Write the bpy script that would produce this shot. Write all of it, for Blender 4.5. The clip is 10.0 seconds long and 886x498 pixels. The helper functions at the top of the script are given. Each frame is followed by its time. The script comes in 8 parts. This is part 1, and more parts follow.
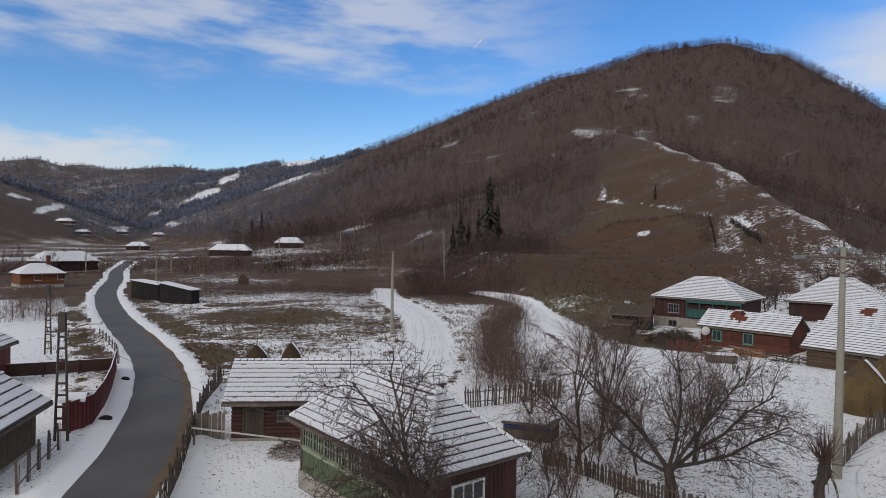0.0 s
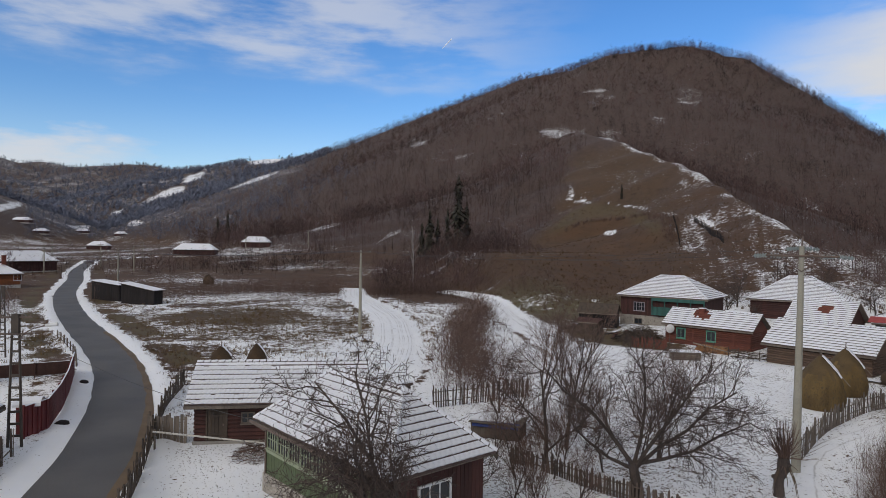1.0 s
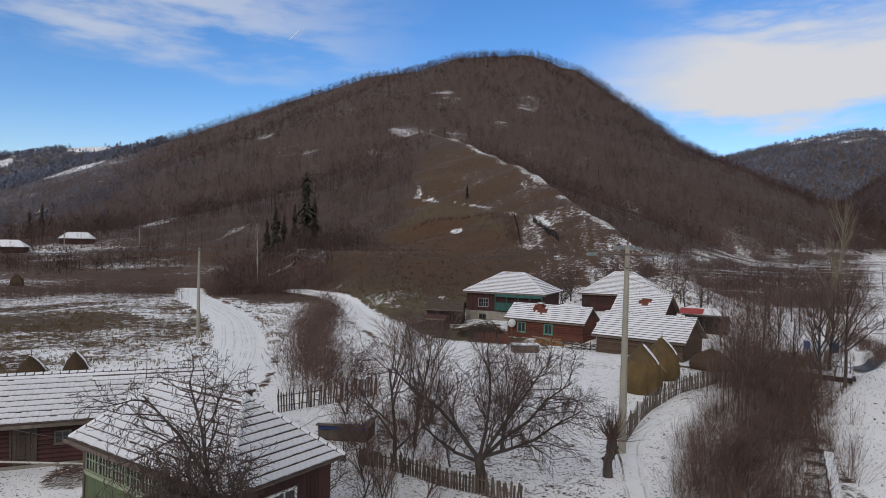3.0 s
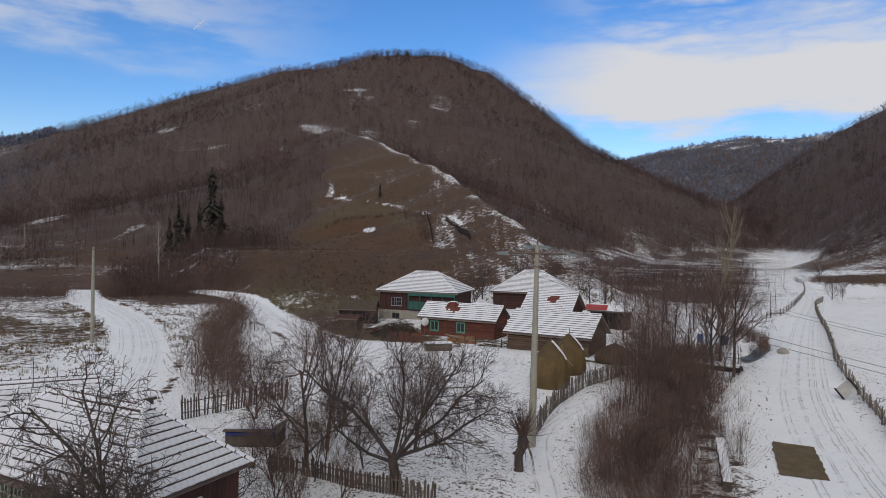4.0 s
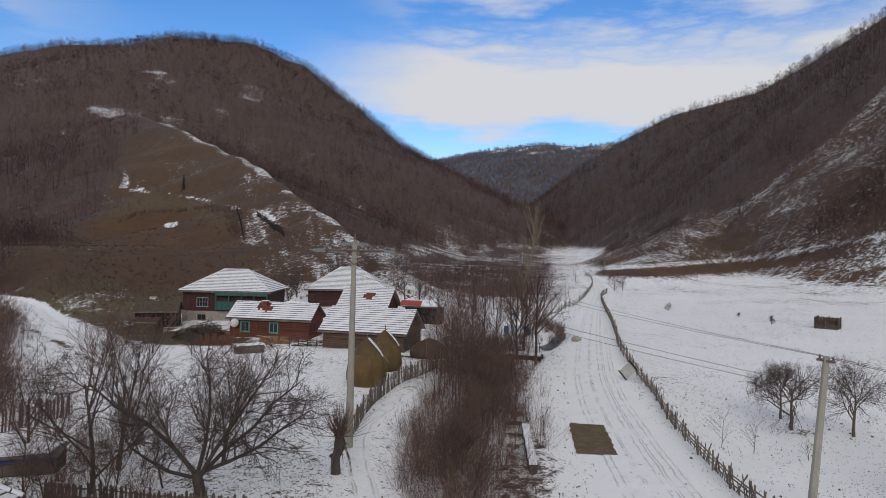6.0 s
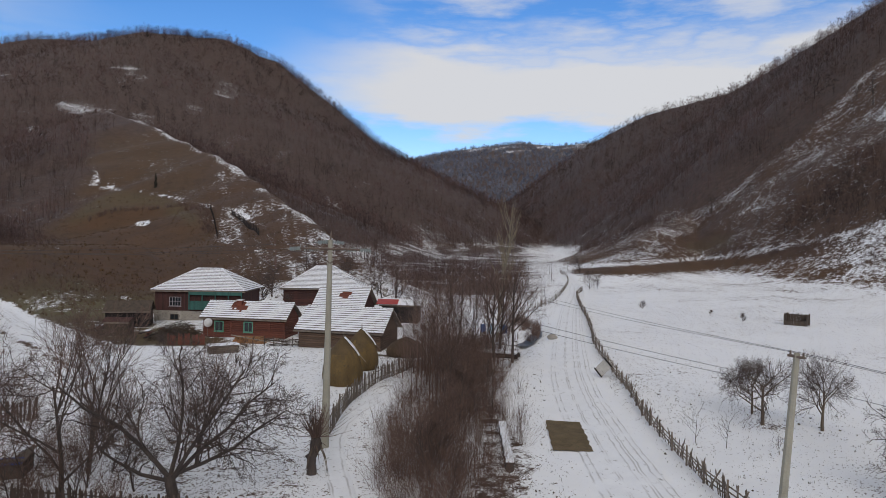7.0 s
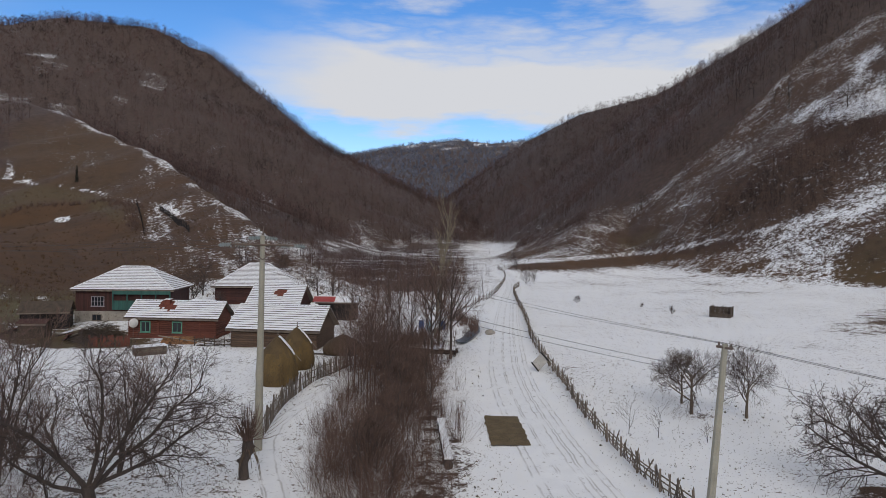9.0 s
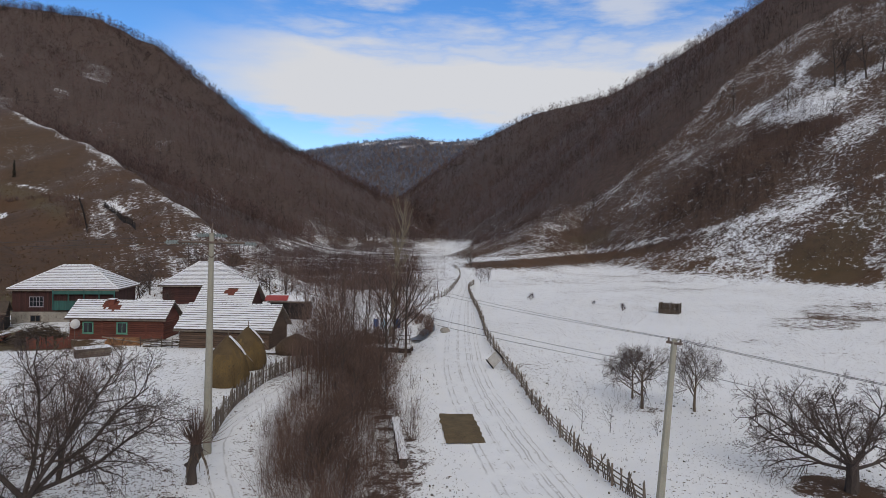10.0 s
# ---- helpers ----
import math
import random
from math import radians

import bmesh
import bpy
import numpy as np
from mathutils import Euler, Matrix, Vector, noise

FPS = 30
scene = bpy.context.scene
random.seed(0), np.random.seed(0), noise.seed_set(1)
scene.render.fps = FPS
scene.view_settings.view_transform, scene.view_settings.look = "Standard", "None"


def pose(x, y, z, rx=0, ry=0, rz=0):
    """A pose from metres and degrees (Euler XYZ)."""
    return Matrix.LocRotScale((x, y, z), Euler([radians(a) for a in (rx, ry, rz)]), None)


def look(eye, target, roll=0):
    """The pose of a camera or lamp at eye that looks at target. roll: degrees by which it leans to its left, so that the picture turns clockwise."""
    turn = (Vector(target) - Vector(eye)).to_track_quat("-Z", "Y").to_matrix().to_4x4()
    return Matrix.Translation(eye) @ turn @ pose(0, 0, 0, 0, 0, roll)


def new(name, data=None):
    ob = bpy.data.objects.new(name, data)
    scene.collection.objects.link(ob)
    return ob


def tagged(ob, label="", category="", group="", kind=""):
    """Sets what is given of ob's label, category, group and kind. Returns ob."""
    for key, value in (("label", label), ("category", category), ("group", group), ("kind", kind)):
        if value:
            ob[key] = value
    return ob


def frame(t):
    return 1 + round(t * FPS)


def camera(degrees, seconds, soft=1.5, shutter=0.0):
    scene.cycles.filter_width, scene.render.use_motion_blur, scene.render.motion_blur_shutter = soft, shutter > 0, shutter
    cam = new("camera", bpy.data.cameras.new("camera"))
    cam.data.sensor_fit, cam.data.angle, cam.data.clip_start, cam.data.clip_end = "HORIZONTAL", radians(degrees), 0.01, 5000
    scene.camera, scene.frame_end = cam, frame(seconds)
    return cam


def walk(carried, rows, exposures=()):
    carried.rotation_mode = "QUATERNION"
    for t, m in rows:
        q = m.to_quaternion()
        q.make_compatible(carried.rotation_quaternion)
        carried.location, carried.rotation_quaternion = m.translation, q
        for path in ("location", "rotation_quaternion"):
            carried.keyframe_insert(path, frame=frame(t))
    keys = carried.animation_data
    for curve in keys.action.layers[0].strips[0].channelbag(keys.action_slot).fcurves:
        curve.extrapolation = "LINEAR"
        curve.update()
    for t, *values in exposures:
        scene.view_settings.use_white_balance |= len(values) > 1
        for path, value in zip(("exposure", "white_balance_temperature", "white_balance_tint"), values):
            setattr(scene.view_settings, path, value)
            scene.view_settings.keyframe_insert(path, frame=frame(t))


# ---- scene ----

# The camera drifts slowly forward over the village while it turns to its right.
EYE = 10.0
cam = camera(69.4, 10.0, 0.7)
ROWS = [
    (0.0, -0.37, -0.99, 0.02, 1.57, -0.33, -0.86), (0.5, -0.32, -0.92, 0.01, 0.63, -0.32, -0.79),
    (1.0, -0.27, -0.84, 0.01, -1.17, -0.35, -0.83), (1.5, -0.23, -0.74, 0.01, -3.91, -0.37, -0.90),
    (2.0, -0.21, -0.62, 0.01, -6.65, -0.38, -0.93), (2.5, -0.20, -0.49, 0.03, -10.68, -0.38, -1.01),
    (2.7, -0.21, -0.47, 0.04, -12.26, -0.37, -1.01), (3.8, -0.20, -0.37, 0.07, -20.92, -0.33, -1.03),
    (4.0, -0.21, -0.35, 0.07, -22.42, -0.32, -1.03), (4.5, -0.19, -0.21, 0.09, -26.39, -0.33, -1.06),
    (5.0, -0.14, -0.07, 0.10, -30.33, -0.33, -1.08), (5.5, -0.08, 0.07, 0.09, -34.83, -0.33, -1.10),
    (6.0, 0.01, 0.21, 0.08, -38.86, -0.30, -1.15), (6.2, 0.02, 0.22, 0.08, -40.15, -0.31, -1.15),
    (7.3, 0.09, 0.31, 0.06, -41.52, -0.40, -1.07), (7.5, 0.12, 0.33, 0.06, -42.36, -0.42, -1.03),
    (8.0, 0.21, 0.43, 0.04, -44.31, -0.45, -1.01), (8.5, 0.29, 0.51, 0.02, -45.07, -0.51, -0.96),
    (9.0, 0.37, 0.57, 0.01, -46.49, -0.59, -0.94), (9.5, 0.45, 0.63, -0.01, -48.50, -0.64, -0.91),
    (10.0, 0.52, 0.68, -0.02, -50.50, -0.68, -0.98),
]
walk(cam, [(t, pose(x, y, EYE + z, 90 + pitch, roll, yaw)) for t, x, y, z, yaw, pitch, roll in ROWS])

# ---------------------------------------------------------------- sky and sun
SUN_AZ, SUN_EL = -141.0, 26.0        # degrees: clockwise from +y, above the horizon


def sky_world():
    w = bpy.data.worlds.new("winter_sky")
    scene.world = w
    w.use_nodes = True
    nt = w.node_tree
    nt.nodes.clear()
    N, L = nt.nodes.new, nt.links.new
    out, bg = N("ShaderNodeOutputWorld"), N("ShaderNodeBackground")
    sky = N("ShaderNodeTexSky")
    sky.sky_type, sky.sun_disc = "NISHITA", False
    sky.sun_elevation, sky.sun_rotation = radians(SUN_EL), radians(SUN_AZ)
    sky.air_density, sky.dust_density, sky.ozone_density = 1.0, 0.0, 3.0
    tc, sep = N("ShaderNodeTexCoord"), N("ShaderNodeSeparateXYZ")
    L(tc.outputs["Generated"], sep.inputs[0])

    def math_node(op, a, b=None, c=None):
        m = N("ShaderNodeMath")
        m.operation = op
        for i, v in enumerate((a, b, c)):
            if v is None:
                continue
            if isinstance(v, (int, float)):
                m.inputs[i].default_value = v
            else:
                L(v, m.inputs[i])
        return m.outputs[0]

    def ramp(v, lo, hi):
        m = N("ShaderNodeMapRange")
        m.interpolation_type = "SMOOTHSTEP"
        L(v, m.inputs[0])
        m.inputs[1].default_value, m.inputs[2].default_value = lo, hi
        return m.outputs[0]

    az = math_node("ARCTAN2", sep.outputs[0], sep.outputs[1])
    el = math_node("ARCSINE", sep.outputs[2])
    comb = N("ShaderNodeCombineXYZ")
    L(math_node("MULTIPLY", az, 2.2), comb.inputs[0])
    L(math_node("MULTIPLY", el, 9.0), comb.inputs[1])
    fine = N("ShaderNodeTexNoise")
    fine.inputs["Scale"].default_value, fine.inputs["Detail"].default_value, fine.inputs["Roughness"].default_value = 2.2, 7.0, 0.55
    L(comb.outputs[0], fine.inputs["Vector"])
    wob = math_node("MULTIPLY_ADD", fine.outputs[0], 0.16, -0.08)
    elw = math_node("ADD", el, wob)
    azw = math_node("ADD", az, math_node("MULTIPLY", wob, 1.5))
    # the long bank of cloud over the side valley, with thinner veils above it
    bank = math_node("MULTIPLY", math_node("MULTIPLY", ramp(elw, 0.165, 0.205), ramp(elw, 0.335, 0.265)), ramp(azw, 0.42, 0.66))
    veil = math_node("MULTIPLY", math_node("MULTIPLY", ramp(elw, 0.24, 0.30), ramp(fine.outputs[0], 0.42, 0.66)), math_node("MULTIPLY", ramp(az, 0.50, 0.75), 0.75))
    # thin high streaks and a low bank over the far hills up the main valley
    west = math_node("MULTIPLY", math_node("MULTIPLY", ramp(elw, 0.21, 0.31), ramp(azw, 0.30, -0.10)), math_node("MULTIPLY", ramp(fine.outputs[0], 0.36, 0.62), 0.62))
    low = math_node("MULTIPLY", math_node("MULTIPLY", ramp(elw, 0.155, 0.115), ramp(azw, -0.38, -0.52)), 0.85)
    haze = math_node("MULTIPLY", ramp(el, 0.22, 0.02), 0.25)
    # unseen grey broken deck above the open strip of sky, added for neutral light
    deck = math_node("MULTIPLY", ramp(elw, 0.42, 0.60), ramp(fine.outputs[0], 0.30, 0.48))
    mask = math_node("MAXIMUM", math_node("MAXIMUM", bank, veil), math_node("MAXIMUM", math_node("MAXIMUM", west, low), haze))
    mix = N("ShaderNodeMix")
    mix.data_type = "RGBA"
    L(mask, mix.inputs["Factor"])
    deep = N("ShaderNodeHueSaturation")
    deep.inputs["Hue"].default_value, deep.inputs["Saturation"].default_value, deep.inputs["Value"].default_value = 0.510, 1.27, 1.20
    L(sky.outputs[0], deep.inputs["Color"])
    L(deep.outputs[0], mix.inputs["A"])
    mix.inputs["B"].default_value = CLOUD
    over = N("ShaderNodeMix")
    over.data_type = "RGBA"
    L(deck, over.inputs["Factor"])
    L(mix.outputs["Result"], over.inputs["A"])
    over.inputs["B"].default_value = (3.5, 3.4, 3.3, 1.0)
    L(over.outputs["Result"], bg.inputs["Color"])
    bg.inputs["Strength"].default_value = SKY
    L(bg.outputs[0], out.inputs[0])


SKY, CLOUD = 0.129, (5.4, 5.5, 5.8, 1.0)
sky_world()
sun = new("sun", bpy.data.lights.new("sun", "SUN"))
sun.data.energy, sun.data.angle, sun.data.color = 1.72, radians(50), (1.0, 0.90, 0.785)
az_, el_ = radians(SUN_AZ), radians(SUN_EL)
sun.matrix_world = look((0, 0, 300), Vector((0, 0, 300)) - Vector((math.sin(az_) * math.cos(el_), math.cos(az_) * math.cos(el_), math.sin(el_))) * 10)
scene.view_settings.exposure = -0.08


# ---------------------------------------------------------------- materials
def lin(r, g, b):
    return (r, g, b, 1.0)


def material(name, c1, c2, scale=3.0, rough=0.85, bump=0.3, c3=None, fine=25.0, stretch=(1, 1, 1), rnd=0.0, island=0.0, metal=0.0, space="Object", span=(0.55, 1.05)):
    """Two-scale noise between colours c1 and c2, with spots of c3, and a fine bump."""
    m = bpy.data.materials.new(name)
    m.use_nodes = True
    nt = m.node_tree
    N, L = nt.nodes.new, nt.links.new
    bs = nt.nodes["Principled BSDF"]
    bs.inputs["Roughness"].default_value, bs.inputs["Metallic"].default_value = rough, metal
    tc, mp = N("ShaderNodeTexCoord"), N("ShaderNodeMapping")
    mp.inputs["Scale"].default_value = stretch
    L(tc.outputs[space], mp.inputs["Vector"])
    n1, n2 = N("ShaderNodeTexNoise"), N("ShaderNodeTexNoise")
    for n, sc in ((n1, scale), (n2, fine)):
        n.inputs["Scale"].default_value, n.inputs["Detail"].default_value = sc, 5.0
        L(mp.outputs[0], n.inputs["Vector"])
    add = N("ShaderNodeMath")
    add.operation = "MULTIPLY_ADD"
    L(n2.outputs[0], add.inputs[0])
    add.inputs[1].default_value = 0.6
    L(n1.outputs[0], add.inputs[2])
    r = N("ShaderNodeMapRange")
    L(add.outputs[0], r.inputs[0])
    r.inputs[1].default_value, r.inputs[2].default_value = span
    mix = N("ShaderNodeMix")
    mix.data_type = "RGBA"
    L(r.outputs[0], mix.inputs["Factor"])
    mix.inputs["A"].default_value, mix.inputs["B"].default_value = lin(*c1), lin(*c2)
    col = mix.outputs["Result"]
    if c3:
        r3 = N("ShaderNodeMapRange")
        L(n2.outputs[0], r3.inputs[0])
        r3.inputs[1].default_value, r3.inputs[2].default_value = 0.56, 0.66
        mx = N("ShaderNodeMix")
        mx.data_type = "RGBA"
        L(r3.outputs[0], mx.inputs["Factor"])
        L(col, mx.inputs["A"])
        mx.inputs["B"].default_value = lin(*c3)
        col = mx.outputs["Result"]
    if rnd or island:
        src = N("ShaderNodeObjectInfo").outputs["Random"] if rnd else N("ShaderNodeNewGeometry").outputs["Random Per Island"]
        amount = rnd or island
        rr = N("ShaderNodeMapRange")
        L(src, rr.inputs[0])
        rr.inputs[3].default_value, rr.inputs[4].default_value = 1 - amount, 1 + amount
        hv = N("ShaderNodeHueSaturation")
        L(rr.outputs[0], hv.inputs["Value"])
        L(col, hv.inputs["Color"])
        col = hv.outputs[0]
    L(col, bs.inputs["Base Color"])
    if bump:
        bp = N("ShaderNodeBump")
        bp.inputs["Strength"].default_value, bp.inputs["Distance"].default_value = bump, 0.03
        L(add.outputs[0], bp.inputs["Height"])
        L(bp.outputs[0], bs.inputs["Normal"])
    return m


SNOW = material("snow", (0.80, 0.82, 0.86), (0.88, 0.90, 0.93), 1.5, 0.75, 0.4, None, 14)
ROOF_SNOW = material("thin_roof_snow", (0.66, 0.675, 0.71), (0.84, 0.86, 0.89), 1.1, 0.8, 0.3, None, 9)
ASPHALT = material("asphalt", (0.064, 0.060, 0.058), (0.118, 0.110, 0.102), 0.25, 0.68, 0.2, None, 60)
MUD = material("mud_verge", (0.10, 0.065, 0.035), (0.17, 0.115, 0.065), 0.8, 0.8, 0.5, None, 20)
TILE = material("roof_tile", (0.055, 0.040, 0.036), (0.105, 0.070, 0.060), 2, 0.85, 0.3, None, 20, rnd=0.25)
RED_TILE = material("bare_tile", (0.10, 0.030, 0.020), (0.21, 0.064, 0.038), 5, 0.85, 0.3, None, 20)
DARK_WOOD = material("dark_red_boards", (0.032, 0.012, 0.010), (0.075, 0.026, 0.020), 1.5, 0.8, 0.3, None, 30, (1, 1, 0.1), island=0.25)
LOG_WOOD = material("red_brown_logs", (0.085, 0.026, 0.017), (0.165, 0.055, 0.034), 1.5, 0.8, 0.3, None, 30, (0.2, 0.2, 1), island=0.2)
GREY_WOOD = material("weathered_wood", (0.10, 0.08, 0.065), (0.21, 0.175, 0.14), 2, 0.9, 0.4, None, 30, (1, 1, 0.15), rnd=0.25)
BLACK_WOOD = material("tarred_boards", (0.010, 0.008, 0.008), (0.024, 0.019, 0.018), 2, 0.95, 0.3, None, 30, (1, 1, 0.15), island=0.2)
GREEN_PAINT = material("green_boards", (0.065, 0.090, 0.042), (0.125, 0.155, 0.075), 2, 0.7, 0.2, (0.07, 0.09, 0.05), 18, (1, 1, 0.2), island=0.15)
TEAL_PAINT = material("teal_boards", (0.014, 0.065, 0.055), (0.030, 0.110, 0.090), 2, 0.6, 0.2, None, 18, (1, 1, 0.2), island=0.15)
RED_PAINT = material("red_metal_fence", (0.11, 0.018, 0.02), (0.17, 0.03, 0.03), 2, 0.55, 0.15, None, 20, island=0.12)
ORANGE = material("varnished_logs", (0.19, 0.062, 0.022), (0.30, 0.11, 0.042), 2, 0.6, 0.2, None, 20, (0.2, 0.2, 1), island=0.12)
PLASTER = material("dirty_plaster", (0.45, 0.43, 0.39), (0.62, 0.60, 0.55), 1.5, 0.9, 0.3, (0.30, 0.27, 0.23), 10)
STONE = material("plinth_stone", (0.25, 0.23, 0.20), (0.42, 0.39, 0.34), 1.5, 0.9, 0.5, None, 12, rnd=0.2)
CONCRETE = material("pole_concrete", (0.26, 0.25, 0.20), (0.38, 0.36, 0.29), 1.0, 0.9, 0.2, None, 20)
WIRE = material("wire", (0.03, 0.03, 0.03), (0.06, 0.06, 0.06), 3, 0.5, 0)
STEEL = material("rusty_steel", (0.10, 0.075, 0.06), (0.18, 0.13, 0.10), 3, 0.6, 0.2)
GLASS_GREEN = material("green_insulator_glass", (0.24, 0.29, 0.285), (0.40, 0.45, 0.44), 3, 0.15, 0)
WHITE_PAINT = material("white_frames", (0.62, 0.62, 0.60), (0.78, 0.78, 0.76), 3, 0.6, 0.1)
PANE = material("window_pane", (0.015, 0.018, 0.02), (0.03, 0.034, 0.04), 1, 0.08, 0)
DARK_HAY = material("dark_hay", (0.045, 0.028, 0.014), (0.095, 0.060, 0.030), 1.2, 0.95, 0.8, (0.03, 0.022, 0.014), 14, (1, 1, 0.5))
DARK_CONCRETE = material("dark_concrete", (0.060, 0.049, 0.040), (0.115, 0.094, 0.076), 1.0, 0.9, 0.2, None, 20)
HAY = material("old_hay", (0.085, 0.055, 0.022), (0.19, 0.125, 0.045), 1.2, 0.95, 0.8, (0.09, 0.07, 0.04), 14, (1, 1, 0.5))
OLD_HAY = material("rained_on_hay", (0.060, 0.040, 0.020), (0.130, 0.088, 0.040), 1.6, 0.95, 0.8, (0.09, 0.065, 0.035), 16, (1, 1, 0.5), island=0.3)
BARK = material("bark", (0.040, 0.031, 0.027), (0.092, 0.072, 0.062), 2, 0.95, 0.5, None, 20, (1, 1, 0.3))
TWIG = material("twigs", (0.044, 0.032, 0.028), (0.098, 0.071, 0.059), 1, 0.95, 0, None, 5, island=0.3)
# the blue-grey haze of distance is painted into these far twigs' colour
HAZED_FOREST = material("haze_tinted_far_twigs", (0.095, 0.107, 0.148), (0.190, 0.204, 0.255), 0.008, 0.95, 0, None, 0.1, island=0.12)
FOREST = material("bare_forest_twigs", (0.030, 0.018, 0.0155), (0.138, 0.085, 0.076), 0.022, 0.95, 0, None, 0.12, island=0.10, span=(.60, 1.0))


def toned(m, amount):
    """Lets each tree or shrub of a wood be lighter or darker as a whole, by its tone."""
    nt = m.node_tree
    bs = nt.nodes["Principled BSDF"]
    old = bs.inputs["Base Color"].links[0].from_socket
    a, k, hv = nt.nodes.new("ShaderNodeAttribute"), nt.nodes.new("ShaderNodeMath"), nt.nodes.new("ShaderNodeHueSaturation")
    a.attribute_name, k.operation = "tone", "MULTIPLY_ADD"
    nt.links.new(a.outputs["Fac"], k.inputs[0])
    k.inputs[1].default_value, k.inputs[2].default_value = amount, 1.0
    nt.links.new(k.outputs[0], hv.inputs["Value"])
    nt.links.new(old, hv.inputs["Color"])
    nt.links.new(hv.outputs[0], bs.inputs["Base Color"])
    return m


toned(FOREST, .7)
toned(HAZED_FOREST, .45)
SPRUCE = material("spruce_needles", (0.030, 0.028, 0.020), (0.066, 0.060, 0.044), 0.5, 0.95, 0, None, 4, island=0.3)


# ---------------------------------------------------------------- small mesh helpers
def mesh_from(name, verts, faces, mat, smooth=False, mats=None, index=None):
    me = bpy.data.meshes.new(name)
    me.from_pydata([tuple(v) for v in verts], [], [tuple(f) for f in faces])
    for m in (mats or [mat]):
        me.materials.append(m)
    if index is not None:
        me.polygons.foreach_set("material_index", np.array(index, dtype=np.int32))
    if smooth:
        me.polygons.foreach_set("use_smooth", np.ones(len(me.polygons), dtype=bool))
    me.update()
    return me


class Build:
    """Collects boxes, beams and sheets into one mesh."""

    def __init__(self):
        self.v, self.f = [], []

    def add(self, verts, faces):
        k = len(self.v)
        self.v += [tuple(p) for p in verts]
        self.f += [tuple(i + k for i in f) for f in faces]
        return self

    def box(self, lo, hi, m=None):
        (a, b, c), (d, e, f) = lo, hi
        vs = [Vector(p) for p in ((a, b, c), (d, b, c), (d, e, c), (a, e, c), (a, b, f), (d, b, f), (d, e, f), (a, e, f))]
        if m is not None:
            vs = [m @ p for p in vs]
        return self.add(vs, [(3, 2, 1, 0), (4, 5, 6, 7), (0, 1, 5, 4), (1, 2, 6, 5), (2, 3, 7, 6), (3, 0, 4, 7)])

    def beam(self, p, q, r0, r1=None, sides=6):
        p, q = Vector(p), Vector(q)
        r1 = r0 if r1 is None else r1
        d = (q - p).normalized()
        u = d.cross(Vector((0, 0, 1)) if abs(d.z) < 0.95 else Vector((1, 0, 0))).normalized()
        w = d.cross(u)
        ring = [(math.cos(2 * math.pi * i / sides), math.sin(2 * math.pi * i / sides)) for i in range(sides)]
        vs = [p + (u * a + w * b) * r0 for a, b in ring] + [q + (u * a + w * b) * r1 for a, b in ring]
        fs = [(i, (i + 1) % sides, sides + (i + 1) % sides, sides + i) for i in range(sides)]
        fs += [tuple(range(sides))[::-1], tuple(range(sides, 2 * sides))]
        return self.add(vs, fs)

    def tube(self, pts, radii, sides=8):
        """One closed tube through the points."""
        pts = [Vector(p) for p in pts]
        k, rings = len(self.v), []
        for i, p in enumerate(pts):
            d = (pts[min(i + 1, len(pts) - 1)] - pts[max(i - 1, 0)]).normalized()
            u = d.cross(Vector((0, 0, 1)) if abs(d.z) < 0.95 else Vector((1, 0, 0))).normalized()
            w = d.cross(u)
            rings.append([tuple(p + (u * math.cos(2 * math.pi * j / sides) + w * math.sin(2 * math.pi * j / sides)) * radii[i]) for j in range(sides)])
        vs = [q for r in rings for q in r]
        fs = [(i * sides + j, i * sides + (j + 1) % sides, (i + 1) * sides + (j + 1) % sides, (i + 1) * sides + j) for i in range(len(pts) - 1) for j in range(sides)]
        fs += [tuple(range(sides))[::-1], tuple((len(pts) - 1) * sides + j for j in range(sides))]
        return self.add(vs, fs)

    def slab(self, quad, t):
        """A sheet of thickness t under the quad (given anticlockwise from above)."""
        q = [Vector(p) for p in quad]
        n = (q[1] - q[0]).cross(q[-1] - q[0]).normalized() * t
        k = len(q)
        return self.add(q + [p - n for p in q], [tuple(range(k)), tuple(range(2 * k - 1, k - 1, -1))] + [(i, k + i, k + (i + 1) % k, (i + 1) % k) for i in range(k)])

    def mesh(self, name, mat, smooth=False):
        return mesh_from(name, self.v, self.f, mat, smooth)


def part(name, b, mat, parent, label="", smooth=False):
    ob = new(name, b.mesh(name, mat, smooth) if isinstance(b, Build) else b)
    ob.parent = parent
    if label:
        ob["label"] = label
    return ob


def thing(name, m, label, category, group="", kind=""):
    ob = new(name)
    ob.matrix_world = m
    return tagged(ob, label, category, group, kind)


# ---------------------------------------------------------------- the lie of the land
def polar(az, r):
    return r * math.sin(radians(az)), r * math.cos(radians(az))


def crest(*rows):
    """Ridge points given as bearing, elevation from the eye, distance and side slope."""
    return [(*polar(a, r), EYE + r * math.tan(radians(e)), s) for a, e, r, s in rows]


